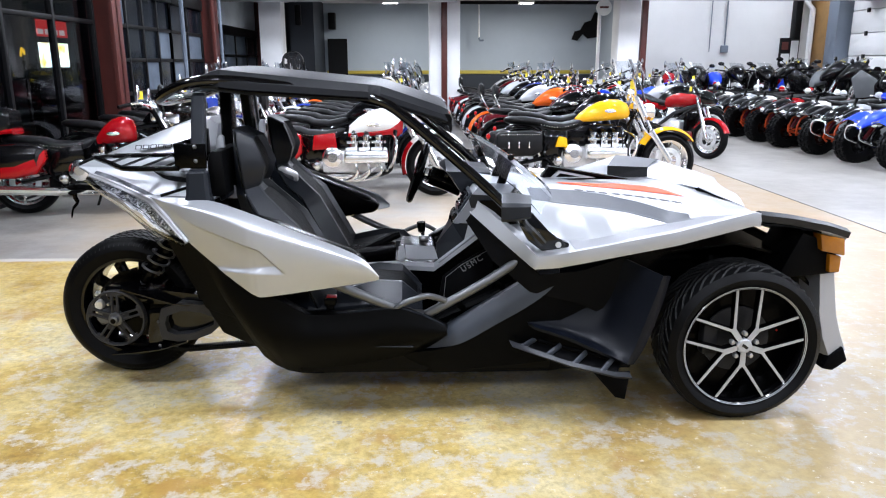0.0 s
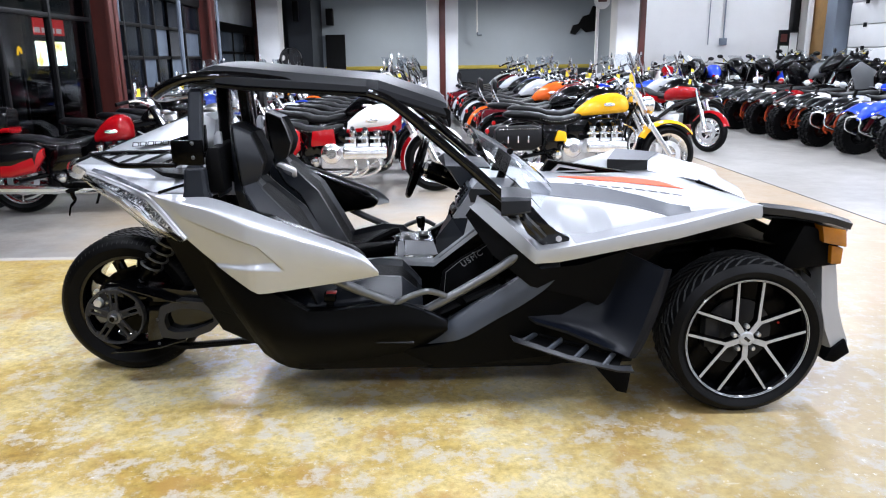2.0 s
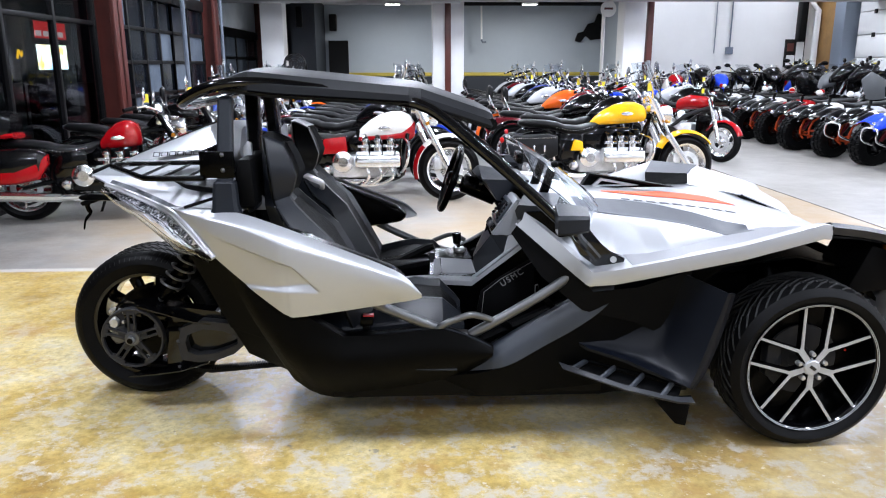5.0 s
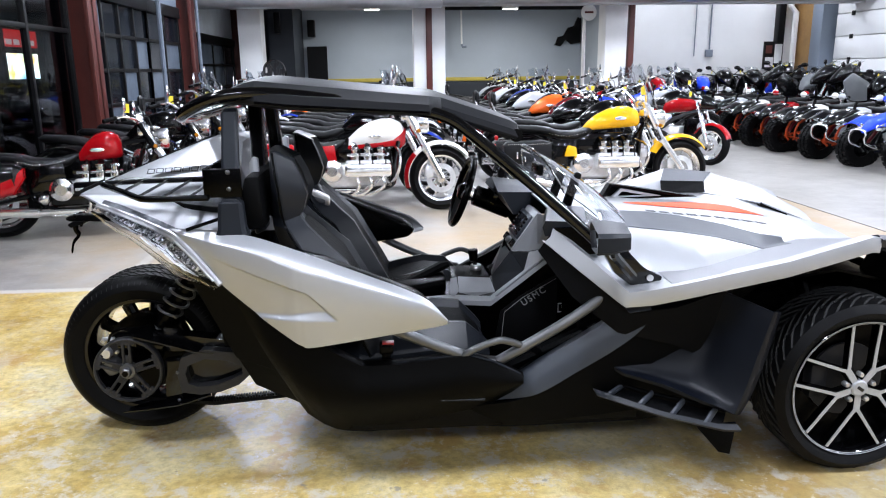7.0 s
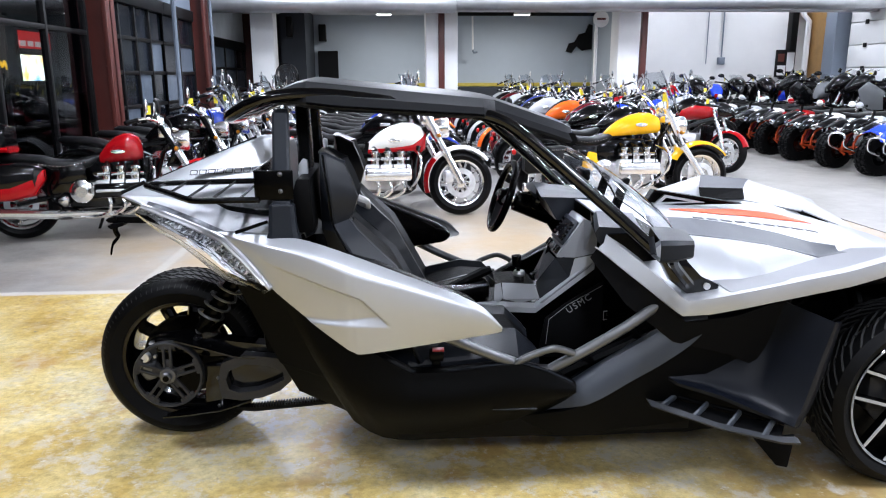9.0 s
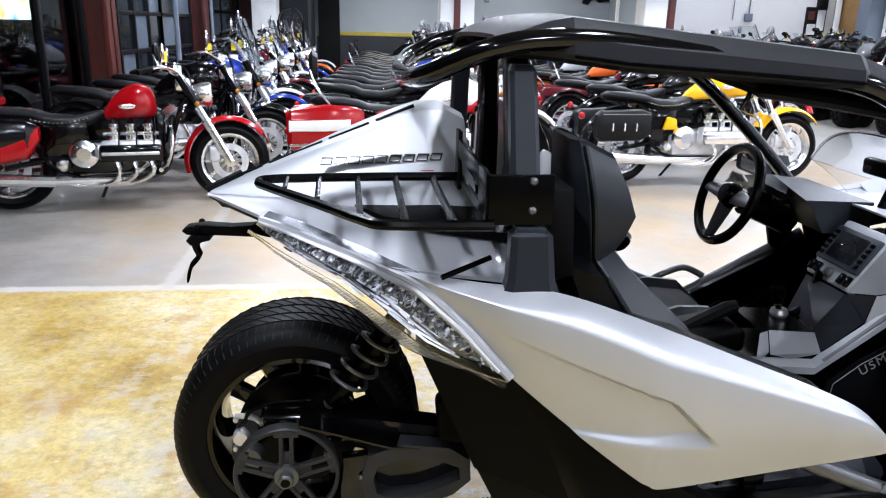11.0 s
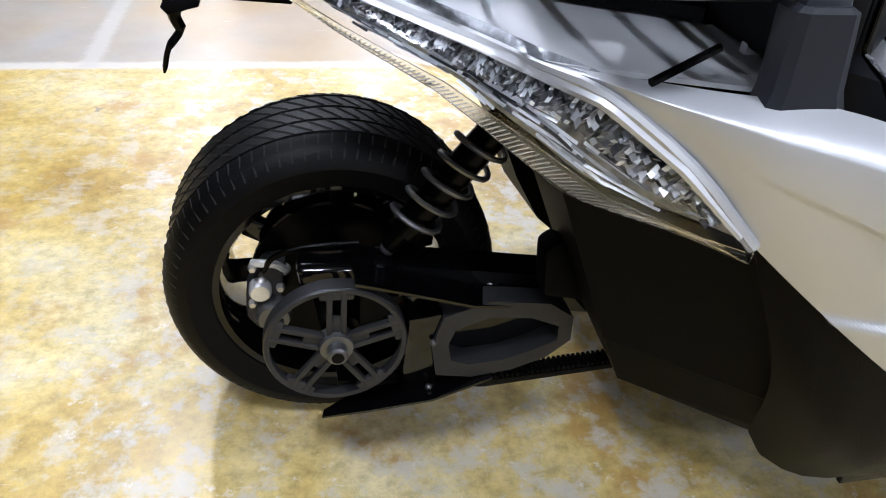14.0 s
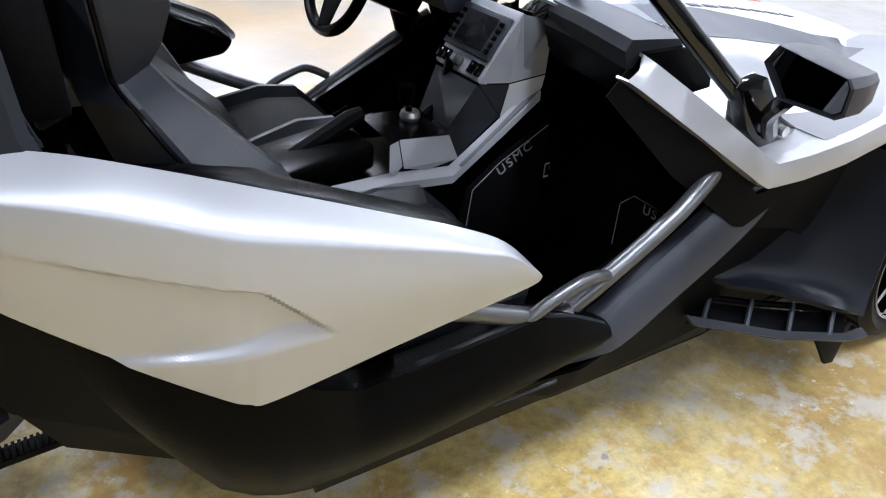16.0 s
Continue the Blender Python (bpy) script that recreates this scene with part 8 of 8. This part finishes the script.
def atv(main, frame_paint, label, accent=""):
    """A quad heading +x."""
    q = thing("quad_bike", label, "quad bike", group="quad bikes in a row")
    for x, r, w, y in ((0.60, 0.285, 0.20, 0.43), (-0.56, 0.28, 0.27, 0.40)):
        for s in (-1, 1):
            m = pose(x, y * s, r)
            wh = part("wheel", lathe(B(), [(0.0, 0.02 * s), (0.10, 0.03 * s), (0.14, w * 0.42 * s), (0.15, w * 0.42 * s), (0.14, -w * 0.42 * s), (0.0, -w * 0.3 * s)], 20, m), GLOSS_BLACK, q)
            h = w / 2
            part("tyre", lathe(B(), [(0.14, -h), (r * 0.75, -h * 1.12), (r - 0.02, -h), (r - 0.012, 0), (r - 0.02, h), (r * 0.75, h * 1.12), (0.14, h)], 32, m, True), RUBBER, wh)
            kn = B()
            for k in range(22):
                a = 2 * math.pi * k / 22
                for j, v in enumerate((-0.75, 0.0, 0.75)):
                    b = a + (math.pi / 22 if j % 2 else 0)
                    c = m @ Vector(((r - 0.008) * math.cos(b), v * h, (r - 0.008) * math.sin(b)))
                    box(kn, -0.012, 0.012, -h * 0.26, h * 0.26, -0.028, 0.028, 0, Matrix.Translation(c) @ pose(0, 0, 0, 0, -math.degrees(b), 0))
            part("knob_tread", kn, RUBBER, wh, "", 0)["kind"] = "stuff"
    F = PAINTS[frame_paint]
    for x in (0.60, -0.56):
        for s in (-1, 1):
            for z in (0.24, 0.36):
                part("suspension_arm", tube(B(), [(x - 0.14, 0.10 * s, z), (x, 0.34 * s, 0.29), (x + 0.12, 0.10 * s, z)], 0.018, 6), F, q, frame_paint + " suspension arm")
    fr = B()
    for s in (-1, 1):
        tube(fr, [(0.78, 0.10 * s, 0.30), (0.72, 0.10 * s, 0.52), (0.30, 0.12 * s, 0.66), (-0.40, 0.12 * s, 0.62), (-0.70, 0.10 * s, 0.50), (-0.50, 0.12 * s, 0.28), (0.60, 0.12 * s, 0.24)], 0.02, 6, 2)
    part("frame", fr, F, q)
    for s in (-1, 1):
        part("shock", tube(B(), [(0.58, 0.30 * s, 0.32), (0.48, 0.14 * s, 0.66)], 0.035, 8), PAINTS["maroon"], q)
        part("front_guard", sheet(B(), [[(x, (0.14 + 0.10 * v * 3) * s, z + 0.04 * math.sin(math.pi * v)) for v in np.linspace(0, 1, 5)] for x, z in ((0.28, 0.66), (0.45, 0.72), (0.66, 0.70), (0.86, 0.60))], 0.008), PAINTS[main], q, "", 50)
        part("rear_guard", sheet(B(), [[(x, (0.12 + 0.11 * v * 3) * s, z + 0.03 * math.sin(math.pi * v)) for v in np.linspace(0, 1, 5)] for x, z in ((-0.20, 0.62), (-0.40, 0.70), (-0.62, 0.71), (-0.86, 0.66))], 0.008), PAINTS[main], q, "", 50)
        part("headlight", ball(B(), (0.82, 0.16 * s, 0.60), 0.055, (0.6, 1.2, 0.8), 10), CHROME, q)
        part("grip", tube(B(), [(0.22, 0.26 * s, 0.95), (0.16, 0.40 * s, 0.94)], 0.02, 8), RUBBER, q)
        part("hand_guard", ball(B(), (0.28, 0.34 * s, 0.96), 0.07, (0.3, 1.1, 0.7), 8), PAINTS[accent or main], q)
        A = PAINTS[accent or "grey"]
        part("side_flash", prism(B(), [(0.30, 0.70), (0.48, 0.775), (0.86, 0.64), (0.80, 0.60), (0.50, 0.70)], 0.20 * s, 0.30 * s, 0.006), A, q, "coloured front flash")
        part("tail_flash", prism(B(), [(-0.28, 0.68), (-0.52, 0.755), (-0.86, 0.72), (-0.60, 0.70)], 0.16 * s, 0.26 * s, 0.006), A, q, "coloured tail flash")
        part("lever", tube(B(), [(0.30, 0.20 * s, 0.95), (0.30, 0.36 * s, 0.94)], 0.006, 6), CHROME, q)
        part("foot_rest", box(B(), -0.24, 0.16, 0.22 * s, 0.34 * s, 0.27, 0.30, 0.006), ENGINE, q)
    part("nose", body_loft([(0.30, 0.72, 0.12, 0.06), (0.52, 0.74, 0.14, 0.07), (0.80, 0.64, 0.12, 0.07), (0.92, 0.56, 0.05, 0.04)]), PAINTS[main], q, "", 50)
    part("engine", box(B(), -0.25, 0.25, -0.14, 0.14, 0.28, 0.56, 0.05), ENGINE, q)
    part("seat", body_loft([(-0.82, 0.78, 0.10, 0.05), (-0.50, 0.77, 0.14, 0.06), (-0.10, 0.74, 0.12, 0.06), (0.18, 0.78, 0.09, 0.05)]), LEATHER, q, "", 50)
    part("handlebar", tube(B(), [(0.20, -0.36, 0.95), (0.34, -0.12, 0.90), (0.34, 0.12, 0.90), (0.20, 0.36, 0.95)], 0.013, 6, 3), GLOSS_BLACK, q)
    part("steering_stem", rod(B(), (0.45, 0, 0.5), (0.34, 0, 0.90), 0.025), GLOSS_BLACK, q)
    part("radiator_shroud", prism(B(), [(0.16, 0.60), (0.20, 0.78), (0.34, 0.82), (0.42, 0.66)], -0.16, 0.16, 0.02), PAINTS[accent or main], q, "", 40)
    if frame_paint == "black" or accent == "silver":
        part("bumper", tube(B(), [(0.80, -0.16, 0.32), (1.0, -0.14, 0.40), (1.0, -0.12, 0.56), (1.0, 0.12, 0.56), (1.0, 0.14, 0.40), (0.80, 0.16, 0.32)], 0.014, 6, 3), CHROME, q)
    return q


def stand(x, y, turn, lean=4.0, size=1.0):
    return pose(x, y, 0) @ pose(0, 0, 0, 0, 0, turn) @ pose(0, 0, 0, -lean) @ Matrix.Diagonal((size, size, size, 1.0))


HOME = {}
HOME["tour"] = cruiser("red", "black", "red and black touring motorcycle with chrome exhausts", bags="touring", six=True, bars=1.0)
HOME["redwhite"] = cruiser("red", "white", "red and white cruiser with hard saddlebags", bags="hard", six=True, backrest=True)
HOME["yellow"] = cruiser("yellow", "yellow", "yellow cruiser with studded black leather saddlebags", bags="leather", six=True, screen=True)
HOME["naked"] = sport("red", "red", "red naked street motorcycle", fairing=False)
HOME["black"] = cruiser("black", "black", "black cruiser with chrome engine", tag=True, bars=1.04)
HOME["blue"] = cruiser("blue", "black", "dark blue and black cruiser", bags="leather", screen=True)
HOME["orange"] = cruiser("orange", "orange", "orange cruiser with chrome engine", backrest=True)
HOME["maroon"] = cruiser("maroon", "black", "maroon and black cruiser with backrest", bags="hard", backrest=True, bars=1.09)
HOME["silver"] = cruiser("silver", "silver", "silver cruiser with a clear windscreen", screen=True, bars=1.2)
HOME["sportblack"] = sport("black", "black", "black fully faired sport motorcycle")
HOME["sportblue"] = sport("bright_blue", "black", "blue and black sport motorcycle")
HOME["sportwhite"] = sport("black", "grey", "black and grey faired sport motorcycle")
HOME["sportgrey"] = sport("grey", "black", "grey and black faired sport motorcycle")
HOME["sportred"] = sport("red", "white", "red and white sport motorcycle")

PLACED = set()


def park(kind, x, y, turn, lean=4.0, size=1.0):
    if kind not in PLACED:
        PLACED.add(kind)
        HOME[kind].matrix_basis = stand(x, y, turn, lean, size)
        return HOME[kind]
    return copy_thing(HOME[kind], stand(x, y, turn, lean, size))


park("tour", -1.70, 4.03, 12, 4.0, 0.97)
park("redwhite", 0.73, 4.63, 3, 4.0, 1.04)
park("yellow", 3.37, 4.92, 4, 4.0, 1.02)
park("naked", 5.45, 8.2, -55)

rnd = random.Random(11)
ROW_A = ["black", "blue", "silver", "black", "maroon", "black", "silver", "blue", "black", "orange", "black", "silver"]
for k, kind in enumerate(ROW_A):
    park(kind, -1.55 + rnd.uniform(-0.08, 0.08), 5.0 + 0.80 * k, 6 + rnd.uniform(-4, 4))
ROW_B = ["black", "blue", "black", "black", "silver", "black", "orange", "black", "blue", "silver", "maroon", "black", "silver", "black", "silver"]
for k, kind in enumerate(ROW_B):
    park(kind, 0.70 + 0.02 * k + rnd.uniform(-0.08, 0.08), 5.60 + 0.72 * k, -2 + rnd.uniform(-4, 4))
ROW_C = ["black", "black", "maroon", "orange", "black", "silver", "black", "blue", "black", "silver", "maroon", "black", "silver", "black"]
for k, kind in enumerate(ROW_C):
    park(kind, 3.45 + rnd.uniform(-0.1, 0.1), 6.05 + 0.75 * k, 4 + rnd.uniform(-4, 4))
ROW_D = ["black", "silver", "sportblue", "black", "silver", "sportred", "black", "silver"]
for k, kind in enumerate(ROW_D):
    park(kind, 5.75 + rnd.uniform(-0.1, 0.1), 9.3 + 0.75 * k, 2 + rnd.uniform(-6, 6))
# faired machines behind the quads
FAR = ["sportblack", "sportwhite", "sportred", "sportblack", "sportblue", "sportgrey", "sportblack", "sportred", "sportblack", "sportwhite", "sportblack", "sportred", "sportgrey", "sportblack", "sportblue", "sportwhite"]
for k, kind in enumerate(FAR):
    park(kind, 10.6 + rnd.uniform(-0.1, 0.1), 5.6 + 0.58 * k, (200, 160, 178, 230)[k % 4] + rnd.uniform(-8, 8), 4.0, (1.12, 1.2, 1.05)[k % 3])
for k, kind in enumerate(["sportred", "sportblack", "sportblue", "sportblack", "sportblack", "sportred", "sportblack", "sportblack"]):
    park(kind, 7.3 + 0.55 * k, 14.6 + rnd.uniform(-0.15, 0.15), -90 + rnd.uniform(-8, 8), 4.0, 1.12)

quad = atv("black", "rust", "black and silver quad bike with orange-red suspension and knobby tyres", "silver")
quad.matrix_basis = stand(8.5, 7.9, 194, 0)
white_quad = atv("black", "rust", "black and white quad bike with orange-red suspension", "white")
white_quad.matrix_basis = stand(8.45, 8.9, 192, 0)
red_quad = atv("black", "rust", "black and red quad bike with orange-red suspension", "red")
red_quad.matrix_basis = stand(8.5, 9.9, 196, 0)
for k, kind in enumerate((white_quad, quad, white_quad, red_quad)):
    copy_thing(kind, stand(8.5 + rnd.uniform(-0.06, 0.06), 10.9 + 1.0 * k, 194 + rnd.uniform(-4, 4), 0))
blue_quad = atv("bright_blue", "black", "bright blue quad bike with knobby tyres")
blue_quad.matrix_basis = stand(8.5, 6.85, 188, 0)

# drum fan in the back
fan = thing("drum_fan", "large black drum fan on a stand", "fan")
part("drum", lathe(B(), [(0.21, -0.10), (0.23, -0.10), (0.23, 0.10), (0.21, 0.10)], 32, pose(-1.28, 13.4, 1.46), True), FRAME_BLACK, fan)
for k in range(5):
    part("blade", prism(B(), [(0.03, -0.02), (0.19, -0.07), (0.205, 0.04), (0.04, 0.03)], -0.01, 0.01), GREY_CAST, fan).matrix_basis = pose(-1.28, 13.4, 1.46) @ pose(0, 0, 0, 0, 72 * k)
grille = B()
for r in (0.07, 0.12, 0.17, 0.21):
    lathe(grille, [(r, -0.105), (r + 0.004, -0.105), (r + 0.004, -0.101), (r, -0.101)], 24, pose(-1.28, 13.4, 1.46), True)
part("grille", grille, STEEL_TUBE, fan)
st = B()
tube(st, [(-1.52, 13.4, 1.46), (-1.52, 13.4, 0.2), (-1.52, 13.1, 0.0)], 0.025, 8)
tube(st, [(-1.04, 13.4, 1.46), (-1.04, 13.4, 0.2), (-1.04, 13.1, 0.0)], 0.025, 8)
tube(st, [(-1.52, 13.4, 0.2), (-1.04, 13.4, 0.2)], 0.025, 8)
part("stand", st, FRAME_BLACK, fan)
